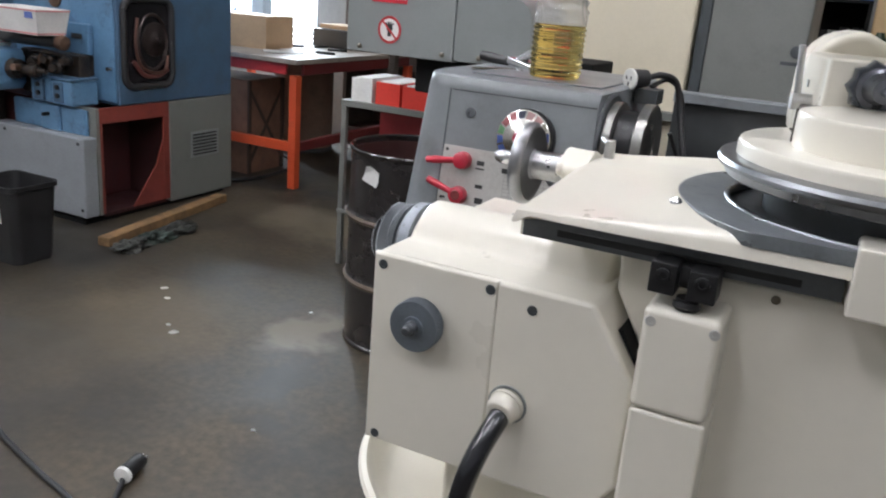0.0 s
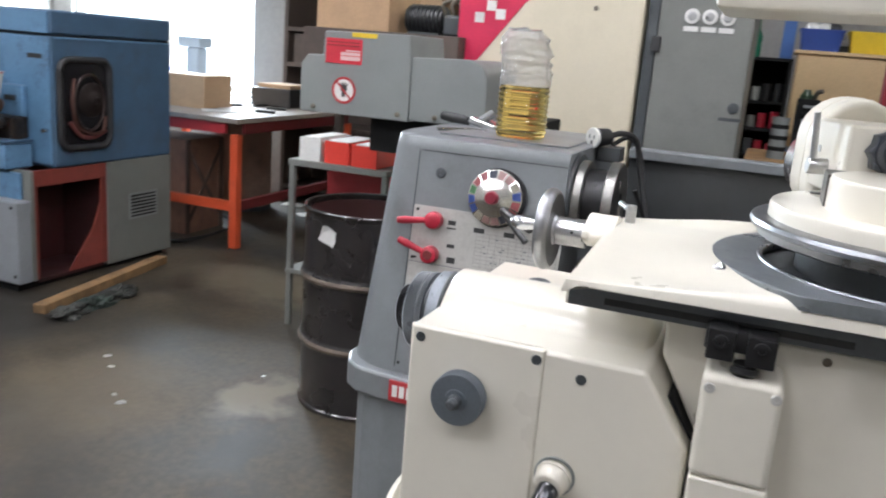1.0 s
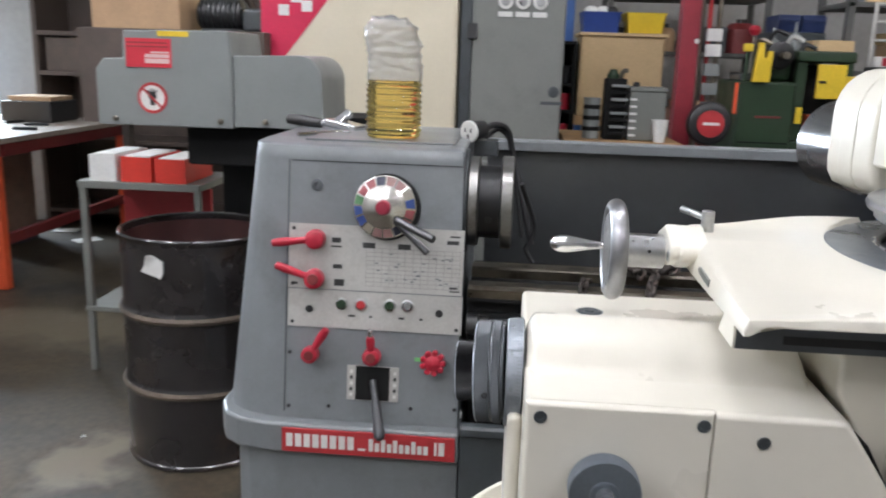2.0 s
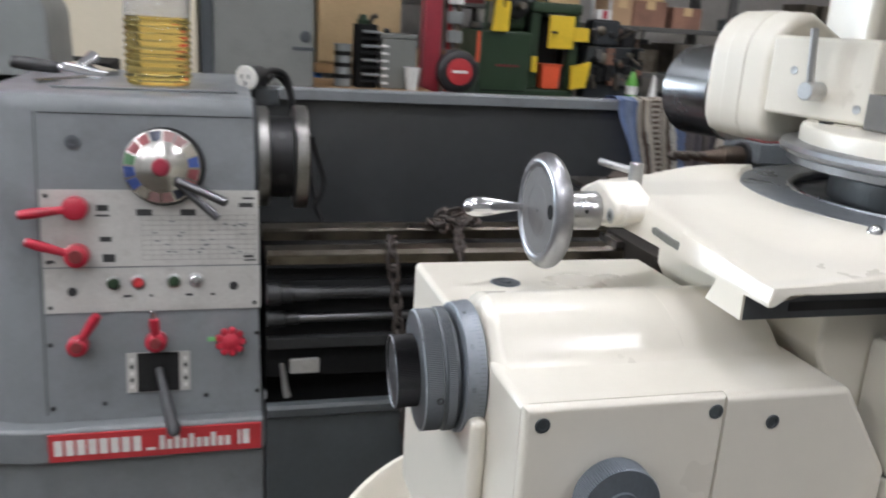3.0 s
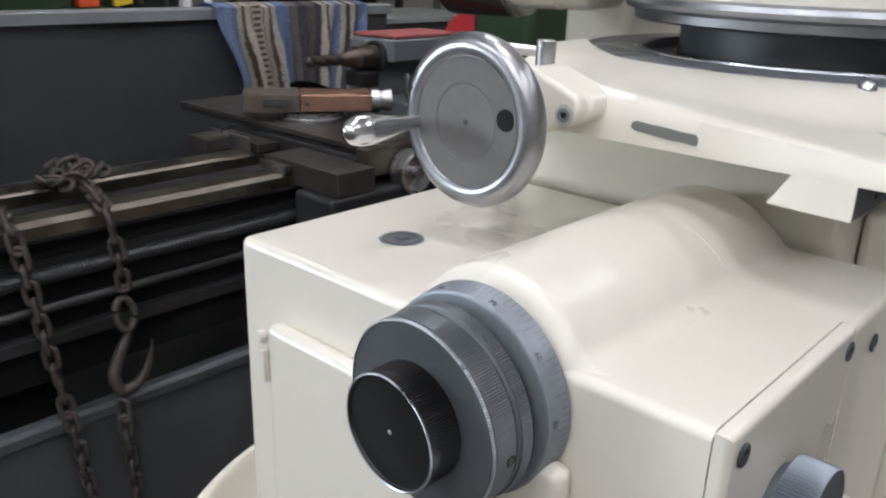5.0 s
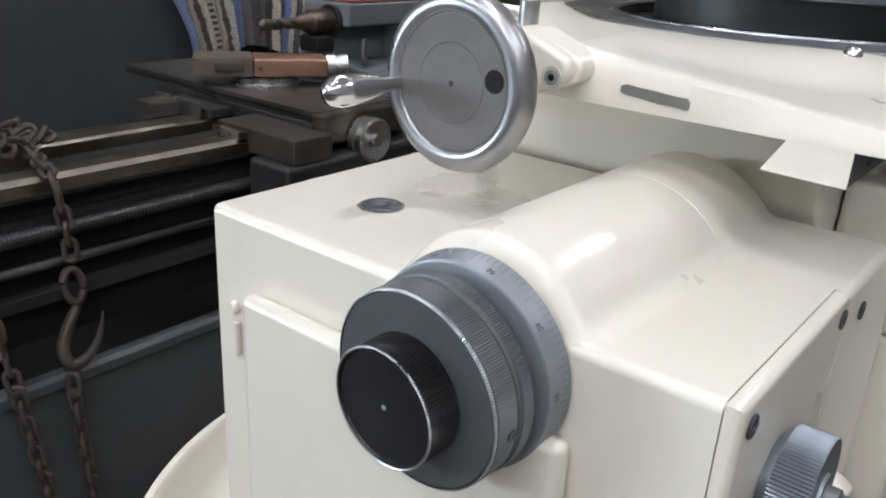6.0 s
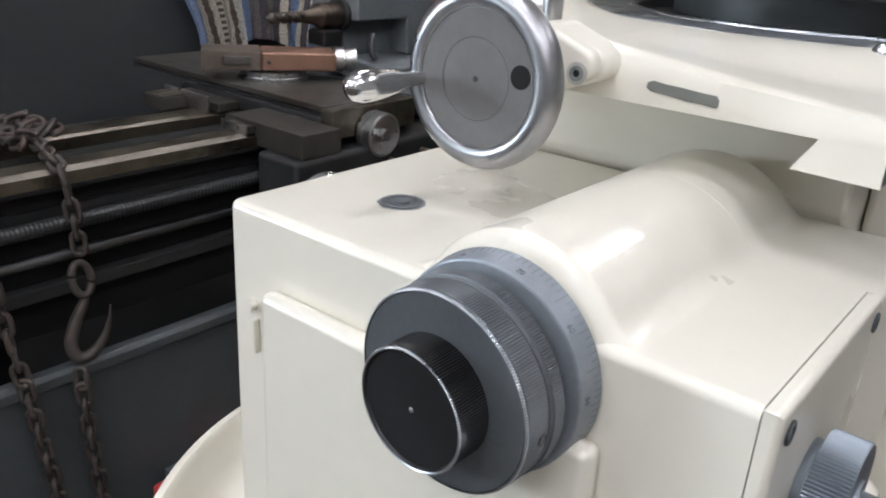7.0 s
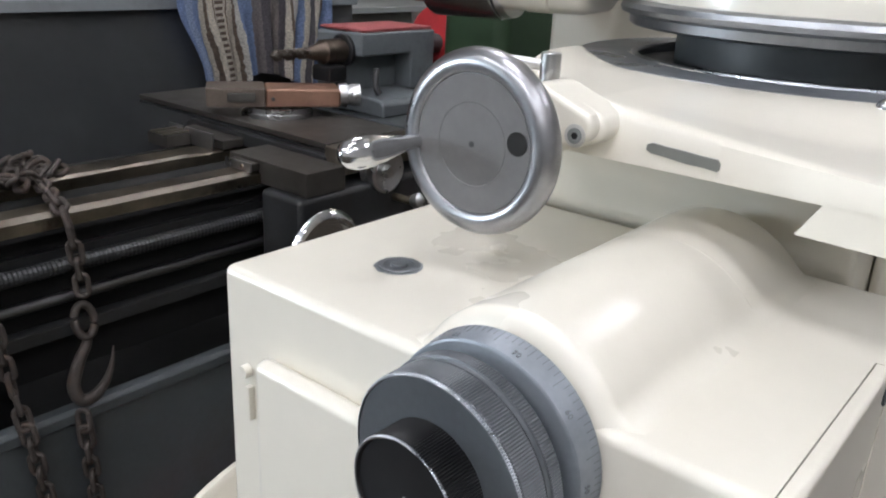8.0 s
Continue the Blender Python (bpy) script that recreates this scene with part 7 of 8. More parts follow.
for p0, p1 in (((5.33, 0.08), (5.74, 0.66)), ((5.33, 0.66), (5.74, 0.08))):
    d_ = (Vector((0, p1[0], p1[1])) - Vector((0, p0[0], p0[1]))).normalized() 
    w_ = Vector((0, -d_.z, d_.y)) * 0.013
    off = 0.0 if p0[1] < 0.1 else 0.008
    part("brace", prism([(p0[0] + w_.y, p0[1] + w_.z), (p1[0] + w_.y, p1[1] + w_.z), (p1[0] - w_.y, p1[1] - w_.z), (p0[0] - w_.y, p0[1] - w_.z)], "x", -4.2695 + off, -4.262 + off), BRACE, crate)
for y in (5.325, 5.735):
    part("batten", box(-4.2698, -4.252, y - 0.018, y + 0.018, 0.002, 0.735, 0.003), BRACE, crate)
fd = thing("fibre_drum", (-4.62, 6.52, 0), "brown fibre drum standing under the workbench", "drum")
part("drum_body", turned([(0, 0.262), (0.01, 0.27), (0.83, 0.27), (0.84, 0.26), (0.84, 0)], (-4.62, 6.52, 0.001), (0, 0, 1), 48), mat("brown_fibre_drum", (0.26, 0.17, 0.13), 0.6, var=0.2, scale=3, stain=(0.10, 0.07, 0.06), stain_amount=0.6), fd)
for z in (0.0, 0.795):
    part("drum_band", turned([(0, 0.2705), (0.003, 0.275), (0.037, 0.275), (0.04, 0.2705)], (-4.62, 6.52, z + 0.002), (0, 0, 1), 48), GREY_DARK, fd)
loop = thing("floor_hose", (-4.2, 5.7, 0), "black hose looped on the floor under the workbench", "hose")
part("hose", tube(smooth_line([(-5.0, 6.18, 0.014), (-4.72, 6.10, 0.014), (-4.42, 6.02, 0.014), (-4.18, 5.86, 0.014), (-4.12, 5.66, 0.014), (-4.10, 5.45, 0.014), (-4.10, 5.26, 0.014), (-4.2, 5.05, 0.014), (-4.5, 4.95, 0.014)], 6), 0.014, 8), BLACK, loop)
for x, y, a in ((-4.30, 6.93, 10), (-3.95, 6.62, 50)):
    solo("floor_paper", box(-0.10, 0.10, -0.07, 0.07, 0.001, 0.006, m=pose(x, y, 0, 0, 0, a)), PAPER, (x, y, 0), "pale paper lying on the floor behind the workbench", "paper", "papers on the floor", smooth=False)
solo("black_case", box(-4.42, -4.02, 6.35, 6.75, 0.9625, 1.12, 0.012), BLACK, (-4.2, 6.5, 0.9625), "black case on the workbench", "case")
solo("cardboard_sheet", box(-4.38, -4.05, 6.40, 6.72, 1.1205, 1.155, 0.003), CARD, (-4.2, 6.5, 1.12), "flat cardboard on a black case", "box")
for x, y, a in ((-4.5, 6.3, 15), (-4.2, 5.8, -20), (-4.12, 5.55, 40), (-4.6, 6.55, 5)):
    solo("paper_sheet", box(-0.15, 0.15, -0.105, 0.105, 0, 0.003, m=pose(x, y, 0.963 + 0.0005 * abs(a) / 10, 0, 0, a)), PAPER, (x, y, 0.963), "loose paper sheet on the workbench", "paper", "papers on the workbench", smooth=False)
for x, y, a in ((-4.05, 6.05, 30), (-4.25, 6.15, 80), (-3.95, 5.75, 10), (-4.4, 5.95, 60)):
    solo("hand_tool", rod((x, y, 0.975), (x + 0.16 * math.cos(radians(a)), y + 0.16 * math.sin(radians(a)), 0.975), 0.011, seg=10, soft=0.003), DIAL_BLACK, (x, y, 0.963), "dark hand tool lying on the workbench", "tool", "tools on the workbench")
vise = thing("bench_vise", (-5.25, 6.7, 0.962), "blue fixture before the window, paled to carry its haze", "fixture")
# Blue lightened so that the colour carries the window's haze.
HAZED_BLUE = mat("blue_paint_with_haze", (0.42, 0.52, 0.62), 0.4, var=0.06)
part("post", box(-5.35, -5.20, 6.64, 6.78, 0.9625, 1.40, 0.02), HAZED_BLUE, vise)
part("head", box(-5.42, -5.16, 6.60, 6.80, 1.4005, 1.50, 0.02), HAZED_BLUE, vise)
cone = thing("blue_cone", (-5.55, 6.6, 0.962), "small blue cone by the window", "cone")
part("cone_body", turned([(0, 0.10), (0.02, 0.09), (0.24, 0.01), (0.245, 0)], (-5.5, 6.6, 0.9625), (0, 0, 1), 24), mat("blue_plastic", (0.03, 0.10, 0.45), 0.4), cone)
# dark shelving beside the pillar
sh = thing("dark_shelf", (-3.9, 7.2, 0), "dark wooden storage shelf with boxes", "shelf")
DARKWOOD = mat("dark_brown_wood", (0.075, 0.055, 0.045), 0.6, var=0.25)
for x in (-4.50, -2.62):
    part("side_panel", box(x, x + 0.04, 6.98, 7.50, 0.0, 2.2, 0.003), DARKWOOD, sh)
for z in (0.15, 0.75, 1.30, 1.62, 2.16):
    part("shelf_board", box(-4.459, -2.621, 6.98, 7.50, z, z + 0.035), DARKWOOD, sh)
part("back_panel", box(-4.459, -2.621, 7.502, 7.52, 0.0, 2.16), DARKWOOD, sh)
carton(-3.55, -2.95, 7.0, 7.4, 1.656, 2.05, "brown cardboard box on a dark shelf")
carton(-4.40, -3.75, 7.0, 7.4, 1.336, 1.60, "dark brown cardboard box on a dark shelf", DARKWOOD)
# motor parts on the dark rack
mt = thing("motor", (-1.9, 4.4, 1.6195), "dark electric motor parts on a rack behind the grey hood", "motor")
part("motor_body", rod((-2.08, 4.42, 1.70), (-1.86, 4.42, 1.70), 0.070, seg=28, soft=0.008), DIAL_BLACK, mt)
for k in range(8):
    part("cooling_fin", turned([(0, 0.066), (0.004, 0.079), (0.008, 0.066)], (-2.06 + k * 0.024, 4.42, 1.70), (1, 0, 0), 24), GREY_DARK, mt)
part("motor_foot", box(-2.06, -1.88, 4.36, 4.48, 1.6195, 1.634), GREY_DARK, mt)
pm = thing("pump", (-1.78, 4.4, 1.6195), "dark pump body with pipes on a rack", "pump")
part("pump_body", box(-1.85, -1.71, 4.33, 4.50, 1.6195, 1.73, 0.02, 3), GREY_DARK, pm)
for k in range(3):
    part("pipe", tube(smooth_line([(-1.84 + 0.05 * k, 4.34, 1.73), (-1.85 + 0.05 * k, 4.33, 1.78), (-1.80 + 0.05 * k, 4.36, 1.80 + 0.02 * k), (-1.77 + 0.05 * k, 4.42, 1.75)], 6), 0.011, 8), STEEL_WORN, pm)
carton(-2.55, -2.12, 4.25, 4.65, 1.62, 1.92, "brown cardboard box on a dark shelf behind the hood")
st = solo("storage_rack", box(-2.6, -1.70, 4.20, 4.70, 1.18, 1.619, 0.006), DARKWOOD, (-2.1, 4.5, 1.18), "dark brown cabinet on posts behind the hood", "cabinet")
for x in (-2.58, -1.76):
    part("post", box(x, x + 0.04, 4.55, 4.60, 0.0, 1.1795), DARKWOOD, st)

# ---- cream machine with a red stripe and the grey cabinet ----
cm = thing("cream_machine", (-1.25, 4.7, 0), "tall cream sheet metal machine with a red diagonal stripe", "machine tool")
cp = part("enclosure", box(-1.75, -0.818, 4.30, 5.2, 0.0, 2.3, 0.02, 2), CREAM_SHEET, cm)
part("red_stripe", prism([(-1.745, 1.44), (-1.69, 1.44), (-1.40, 1.81), (-1.10, 2.0), (-1.10, 2.28), (-1.745, 2.28)], "y", 4.2965, 4.2995), mat("crimson_paint", (0.55, 0.02, 0.07), 0.4), cp, "crimson painted stripe")
for x0, z0 in ((-1.66, 1.70), (-1.60, 1.76), (-1.55, 1.72), (-1.62, 1.84)):
    part("lettering_bar", box(x0, x0 + 0.05, 4.2945, 4.2970, z0, z0 + 0.05, m=None), WHITE, cp)
part("screw", turned([(0, 0.012), (0.004, 0.009), (0.004, 0)], (-1.05, 4.2998, 1.80), (0, -1, 0), 12), STEEL_WORN, cp)
cab = thing("electric_cabinet", (-0.55, 4.6, 0), "grey steel electric cabinet with three round white labels", "cabinet")
part("cabinet_body", box(-0.808, -0.322, 4.335, 5.0, 0.0, 2.25, 0.012, 2), CABINET, cab)
cd = part("cabinet_door", box(-0.748, -0.327, 4.312, 4.3345, 0.06, 2.2, 0.006, 2), CABINET, cab)
part("door_edge", box(-0.805, -0.753, 4.325, 4.3345, 0.06, 2.2, 0.003), GREY_DARK, cab)
for z in (1.655, 0.6):
    part("hinge", box(-0.772, -0.728, 4.295, 4.3115, z - 0.035, z + 0.035, 0.004), BLACK, cd)
for x in (-0.602, -0.523, -0.444):
    gr = part("round_label", turned([(0, 0.034), (0.008, 0.034), (0.010, 0.030), (0.010, 0)], (x, 4.3118, 1.790), (0, -1, 0), 28), WHITE, cd)
    part("small_label", box(x - 0.033, x + 0.033, 4.3085, 4.3118, 1.722, 1.745), PAPER, cd)
    part("indicator_lens", turned([(0, 0.020), (0.006, 0.018), (0.008, 0)], (x, 4.3015, 1.790), (0, -1, 0), 20), STEEL, gr)
part("door_latch", turned([(0, 0.026), (0.006, 0.024), (0.008, 0.016), (0.008, 0)], (-0.362, 4.3118, 1.39), (0, -1, 0), 24), GREY_DARK, cd)
part("scuff", box(-0.42, -0.32, 4.3095, 4.3118, 1.33, 1.345), GREY_DARK, cd)
part("plinth_rail", box(-1.75, 0.30, 4.24, 4.296, 1.02, 1.06, 0.004), CABINET, cm)

# ---- far clutter beyond the lathe ----
dk = thing("black_locker", (-0.26, 6.6, 0), "black open locker with dark boxes and red tins", "locker")
part("locker_back", box(-0.46, -0.105, 6.93, 6.95, 0.0, 1.68), BLACK_MATT, dk)
for x in (-0.46, -0.13):
    part("locker_side", box(x, x + 0.025, 6.5, 6.929, 0.0, 1.68, 0.003), BLACK_MATT, dk)
for z in (0.5, 0.98, 1.17, 1.36, 1.66):
    part("shelf", box(-0.434, -0.131, 6.51, 6.929, z, z + 0.02), BLACK_MATT, dk)
rng = random.Random(21)
for z in (1.001, 1.191, 1.381):
    for k, x in enumerate((-0.42, -0.35, -0.28, -0.20)):
        m_ = RED if (k >= 2 and z < 1.3) else (DIAL_BLACK, GREY_DARK, CABINET)[rng.randrange(3)]
        tin = thing("tin", (x + 0.03, 6.6, z), "red tin in a black locker" if m_ is RED else "dark tin in a black locker", "tin", "tins in the locker")
        part("tin_body", rod((x + 0.032, 6.60, z), (x + 0.032, 6.60, z + rng.uniform(0.07, 0.13)), 0.030, seg=18, soft=0.003), m_, tin)
gt = thing("green_bottle", (-0.37, 6.6, 1.68), "green glass bottle on a black locker", "bottle")
part("bottle_body", turned([(0, 0.04), (0.14, 0.042), (0.19, 0.018), (0.26, 0.016), (0.26, 0)], (-0.37, 6.60, 1.6805), (0, 0, 1), 20), mat("green_glass_plastic", (0.02, 0.16, 0.09), 0.2), gt)
tb = thing("tan_cupboard", (0.2, 6.6, 0), "tan painted wooden cupboard on a blue frame", "cupboard")
part("cupboard_body", box(-0.085, 0.49, 6.40, 6.88, 1.161, 1.718, 0.008), TAN, tb)
part("cupboard_door", box(-0.075, 0.48, 6.385, 6.3995, 1.175, 1.705, 0.004), TAN, tb)
part("cupboard_top", box(-0.105, 0.51, 6.375, 6.90, 1.7185, 1.742, 0.004), TAN, tb)
part("cupboard_base", box(-0.105, 0.45, 6.38, 6.85, 1.094, 1.1605, 0.004), WOOD, tb)
BRIGHT_BLUE = mat("bright_blue_paint", (0.04, 0.12, 0.35), 0.45)
for x in (-0.104, 0.40):
    part("blue_post", box(x, x + 0.05, 6.42, 6.47, 0.0, 1.0935, 0.004), BRIGHT_BLUE, tb)
solo("blue_post", box(-0.20, -0.112, 6.96, 7.02, 0.0, 2.6, 0.004), BRIGHT_BLUE, (-0.15, 7, 0), "blue painted steel post behind the cupboard", "post")
for x0, x1, m_, lb in ((-0.085, 0.175, mat("deep_blue_plastic", (0.02, 0.05, 0.22), 0.4), "blue plastic stacking bin with parts"), (0.21, 0.50, YELLOW, "yellow plastic stacking bin")):
    pbn = thing("stacking_bin", ((x0 + x1) / 2, 6.6, 1.742), lb, "bin", "stacking bins")
    bm = bmesh.new()
    rings = [[Vector(((x0 + x1) / 2 + c[0], 6.58 + c[1], z)) for c in rounded(-w, w, -d, d, 0.015, 3)] for z, w, d in ((1.7425, 0.118, 0.13), (1.87, 0.135, 0.15), (1.877, 0.142, 0.157), (1.885, 0.142, 0.157), (1.885, 0.132, 0.147), (1.755, 0.113, 0.125))]
    part("bin_shell", skin(rings, bm), m_, pbn)
for x, m_ in ((-0.02, WHITE), (0.06, PAPER), (0.12, BLACK)):
    solo("small_part", box(x - 0.045, x + 0.045, 6.53, 6.62, 1.7555, 1.93, 0.03, 3), m_, (x, 6.58, 1.755), "small pale machine part in a blue bin", "part", "parts in the bin")
pt = thing("parts_stand", (0.0, 4.9, 0), "pale wooden shelf board on blue posts", "stand")
part("shelf_board", box(-0.285, 0.30, 4.56, 5.2, 1.115, 1.1495, 0.004), WOOD, pt)
for x in (-0.28, 0.24):
    for y in (4.58, 5.13):
        part("blue_post", box(x, x + 0.05, y, y + 0.05, 0.0, 1.1145, 0.004), BRIGHT_BLUE, pt)
# tins and machine parts on the shelf board
tin = thing("metal_tin", (-0.143, 4.70, 1.15), "small grey metal tin with dark bands on a shelf", "tin", "parts on the shelf board")
part("tin_body", turned([(0, 0.040), (0.002, 0.042), (0.195, 0.042), (0.200, 0.044), (0.206, 0.044), (0.206, 0.039), (0.198, 0.038), (0.198, 0)], (-0.143, 4.70, 1.15), (0, 0, 1), 24), GREY_HOOD, tin)
for z in (1.19, 1.245, 1.30):
    part("tin_band", turned([(0, 0.0423), (0, 0.0432), (0.022, 0.0432), (0.022, 0.0423)], (-0.143, 4.70, z), (0, 0, 1), 24), BLACK_MATT, tin)
fin = thing("machine_part", (-0.03, 4.72, 1.15), "black finned machine part with a green cap", "part", "parts on the shelf board")
part("part_body", box(-0.082, 0.022, 4.66, 4.80, 1.15, 1.455, 0.006), BLACK_MATT, fin)
part("part_cap", turned([(0, 0.030), (0.018, 0.030), (0.024, 0.024), (0.045, 0.016), (0.045, 0)], (-0.045, 4.72, 1.4555), (0, 0, 1), 18), GREEN, fin)
part("part_spout", tube(smooth_line([(-0.01, 4.71, 1.455), (0.0, 4.70, 1.49), (0.022, 4.69, 1.497)], 5), 0.011, 10), STEEL_WORN, fin)
for k in range(8):
    part("cooling_fin", box(-0.055, 0.030, 4.640, 4.6595, 1.175 + 0.034 * k, 1.189 + 0.034 * k, 0.003), GREY_HOOD if k % 2 else BLACK_MATT, fin)
gbx = thing("gauge_box", (0.13, 4.72, 1.15), "grey steel gauge box with pale ribs at its side", "box", "parts on the shelf board")
part("box_body", box(0.040, 0.222, 4.66, 4.82, 1.15, 1.395, 0.008, 2), CABINET, gbx)
part("box_lid", box(0.036, 0.226, 4.655, 4.825, 1.3955, 1.418, 0.005, 2), CABINET, gbx)
part("box_knob", turned([(0, 0.016), (0.012, 0.018), (0.022, 0.012), (0.022, 0)], (0.075, 4.72, 1.4185), (0, 0, 1), 16), BLACK, gbx)
for k in range(6):
    part("pale_rib", box(0.041, 0.078, 4.652, 4.6595, 1.170 + 0.036 * k, 1.182 + 0.036 * k, 0.002), PAPER, gbx)
pc = thing("white_cup", (0.190, 4.605, 1.15), "white plastic cup standing on a shelf board", "cup")
part("cup_wall", turned([(0, 0.026), (0.075, 0.037), (0.108, 0.040), (0.111, 0.042), (0.111, 0.039), (0.075, 0.034), (0.004, 0.024), (0.004, 0)], (0.190, 4.605, 1.15), (0, 0, 1), 28), WHITE, pc)

# red upright post with coiled hose reel
rp = thing("red_post", (0.36, 4.9, 0), "tall dark red steel post", "post")
part("post_body", box(0.30, 0.395, 4.86, 4.96, 0.0, 2.6, 0.008), mat("deep_red_steel_paint", (0.24, 0.018, 0.03), 0.45, var=0.15), rp)
part("post_foot", box(0.24, 0.46, 4.80, 5.02, 0.0, 0.02, 0.004), RED_DARK, rp)
part("white_disc", turned([(0, 0.014), (0.004, 0.012), (0.004, 0)], (0.385, 4.8595, 1.655), (0, -1, 0), 16), WHITE, rp)
rw = thing("pipe_rack", (0.47, 5.0, 0), "thin steel pipes with hanging parts", "rack")
for x, m_ in ((0.43, STEEL_WORN), (0.47, RED_PAINT), (0.52, STEEL_WORN)):
    part("pipe", rod((x, 5.0, 0), (x, 5.0, 2.4), 0.012, seg=12), m_, rw)
for z in (1.28, 1.38, 1.48, 1.58, 1.66):
    part("hanging_part", box(0.455, 0.535, 4.955, 4.987, z, z + 0.065, 0.006), PAPER if z > 1.5 else GREY_HOOD, rw)
reel = thing("hose_reel", (0.50, 4.75, 0), "black coiled hose round a red disc", "hose reel")
part("hose_coil", turned([(0, 0.070), (0.02, 0.105), (0.05, 0.114), (0.08, 0.105), (0.10, 0.070)], (0.460, 4.80, 1.244), (0, -1, 0), 48), BLACK, reel)
part("red_disc", turned([(0, 0.069), (0.006, 0.067), (0.008, 0)], (0.460, 4.70, 1.244), (0, -1, 0), 40), RED_PAINT, reel)
part("lettering_bar", box(0.420, 0.500, 4.6895, 4.6925, 1.238, 1.252), PAPER, reel)
part("reel_stand", box(0.430, 0.490, 4.801, 4.85, 0.0, 1.23, 0.006), RED_DARK, reel)


# green machines
def green_machine(x, y, w, top):
    g = thing("green_machine", (x, y, 0), "old dark green machine tool with yellow guards", "machine tool", "green machines")
    part("machine_base", box(x, x + w, y, y + 0.5, 0.0, top, 0.02, 2), GREEN, g)
    part("base_seam", box(x + 0.02, x + w - 0.02, y - 0.003, y + 0.001, top - 0.34, top - 0.333), BLACK_MATT, g)
    part("name_bar", box(x + 0.10, x + 0.24, y - 0.003, y + 0.0005, top - 0.20, top - 0.188), RED_DARK, g)
    return g


g1 = green_machine(0.69, 5.12, 0.31, 1.46)
part("machine_head", box(0.85, 0.99, 5.20, 5.55, 1.4605, 1.60, 0.04, 3), GREEN, g1)
part("wheel_guard", turned([(0, 0.075), (0.06, 0.075), (0.07, 0.06), (0.07, 0)], (0.90, 5.21, 1.60), (0, -1, 0), 32), DIAL_BLACK, g1)
part("spindle", rod((0.905, 5.05, 1.60), (0.905, 5.139, 1.60), 0.02, seg=16), STEEL_WORN, g1)
part("slide", box(0.70, 0.86, 5.16, 5.40, 1.4605, 1.50, 0.01), GREY_DARK, g1)
part("yellow_guard", prism([(0.745, 1.455), (0.84, 1.455), (0.845, 1.62), (0.815, 1.622), (0.812, 1.585), (0.80, 1.585), (0.795, 1.665), (0.765, 1.665), (0.755, 1.56)], "y", 5.085, 5.115, 0.004), YELLOW, g1, "bent yellow sheet guard")
part("yellow_knob", box(0.685, 0.735, 5.08, 5.115, 1.615, 1.658, 0.008), YELLOW, g1)
part("knob_arm", rod((0.712, 5.12, 1.46), (0.712, 5.10, 1.62), 0.010, seg=10), GREEN, g1)
for k, (xa, za) in enumerate(((0.78, 1.68), (0.86, 1.73), (0.95, 1.70), (1.02, 1.66))):
    part("coolant_pipe", tube(smooth_line([(xa, 5.25, 1.47), (xa - 0.01, 5.22, za - 0.08), (xa + 0.02, 5.2, za), (xa + 0.08, 5.18, za - 0.02)], 6), 0.012, 8), (STEEL_WORN, DIAL_BLACK, PLATE, BLACK)[k], g1)
ball = part("lever_knob", turned([(0, 0.0), (0.006, 0.022), (0.03, 0.036), (0.055, 0.022), (0.06, 0)], (0.757, 5.18, 1.70), (0, 0, 1), 24), RED, g1)
part("lever_rod", rod((0.76, 5.18, 1.50), (0.757, 5.18, 1.702), 0.007, seg=10), STEEL_WORN, g1)
part("orange_strip", box(0.655, 0.672, 5.06, 5.08, 1.28, 1.45, 0.003), ORANGE, g1)
g2 = green_machine(1.005, 5.16, 0.30, 1.14)
for x in (1.005, 1.25):
    part("frame_post", box(x, x + 0.055, 5.17, 5.22, 1.1405, 1.57, 0.006), GREEN, g2)
part("frame_top", box(1.0, 1.31, 5.15, 5.55, 1.5705, 1.630, 0.012, 2), GREEN, g2)
# Black block standing in for the frame's dark interior.
part("inner_body", box(1.07, 1.24, 5.30, 5.5, 1.1405, 1.55, 0.02), BLACK_MATT, g2)
part("yellow_sheet", box(1.105, 1.26, 5.13, 5.148, 1.375, 1.56, 0.004), YELLOW, g2)
part("sheet_handle", box(1.115, 1.15, 5.12, 5.13, 1.46, 1.472), BLACK, g2)
part("yellow_sheet", box(1.265, 1.36, 5.14, 5.155, 1.42, 1.50, 0.004), YELLOW, g2)
part("yellow_tag", box(1.012, 1.046, 5.13, 5.14, 1.235, 1.325, 0.003), YELLOW, g2)
part("yellow_chute", prism([(1.255, 1.145), (1.35, 1.16), (1.372, 1.31), (1.25, 1.28)], "y", 5.10, 5.13, 0.004), YELLOW, g2)
tub = thing("orange_tub", (1.15, 5.15, 1.14), "orange-red plastic tub on a green machine", "tub")
part("tub_body", prism([(1.10, 1.1405), (1.205, 1.1405), (1.212, 1.275), (1.093, 1.275)], "y", 5.165, 5.25, 0.006), ORANGE, tub)
part("tub_rim", box(1.088, 1.217, 5.16, 5.255, 1.2755, 1.284, 0.003), ORANGE, tub)
carton(1.11, 1.305, 5.2, 5.4, 1.6305, 1.69, "pale cardboard box on a green machine", TAN)
for x, y, z, r in ((1.03, 5.35, 1.63, 0.035), (0.93, 5.42, 1.60, 0.04)):
    cn = thing("oil_can", (x, y, z), "small dark oil can on a green machine", "can", "cans on the machines")
    part("can_body", turned([(0.0005, r), (0.08, r), (0.10, r * 0.3), (0.16, r * 0.15), (0.16, 0)], (x, y, z), (0, 0, 1), 18), GREY_HOOD, cn)

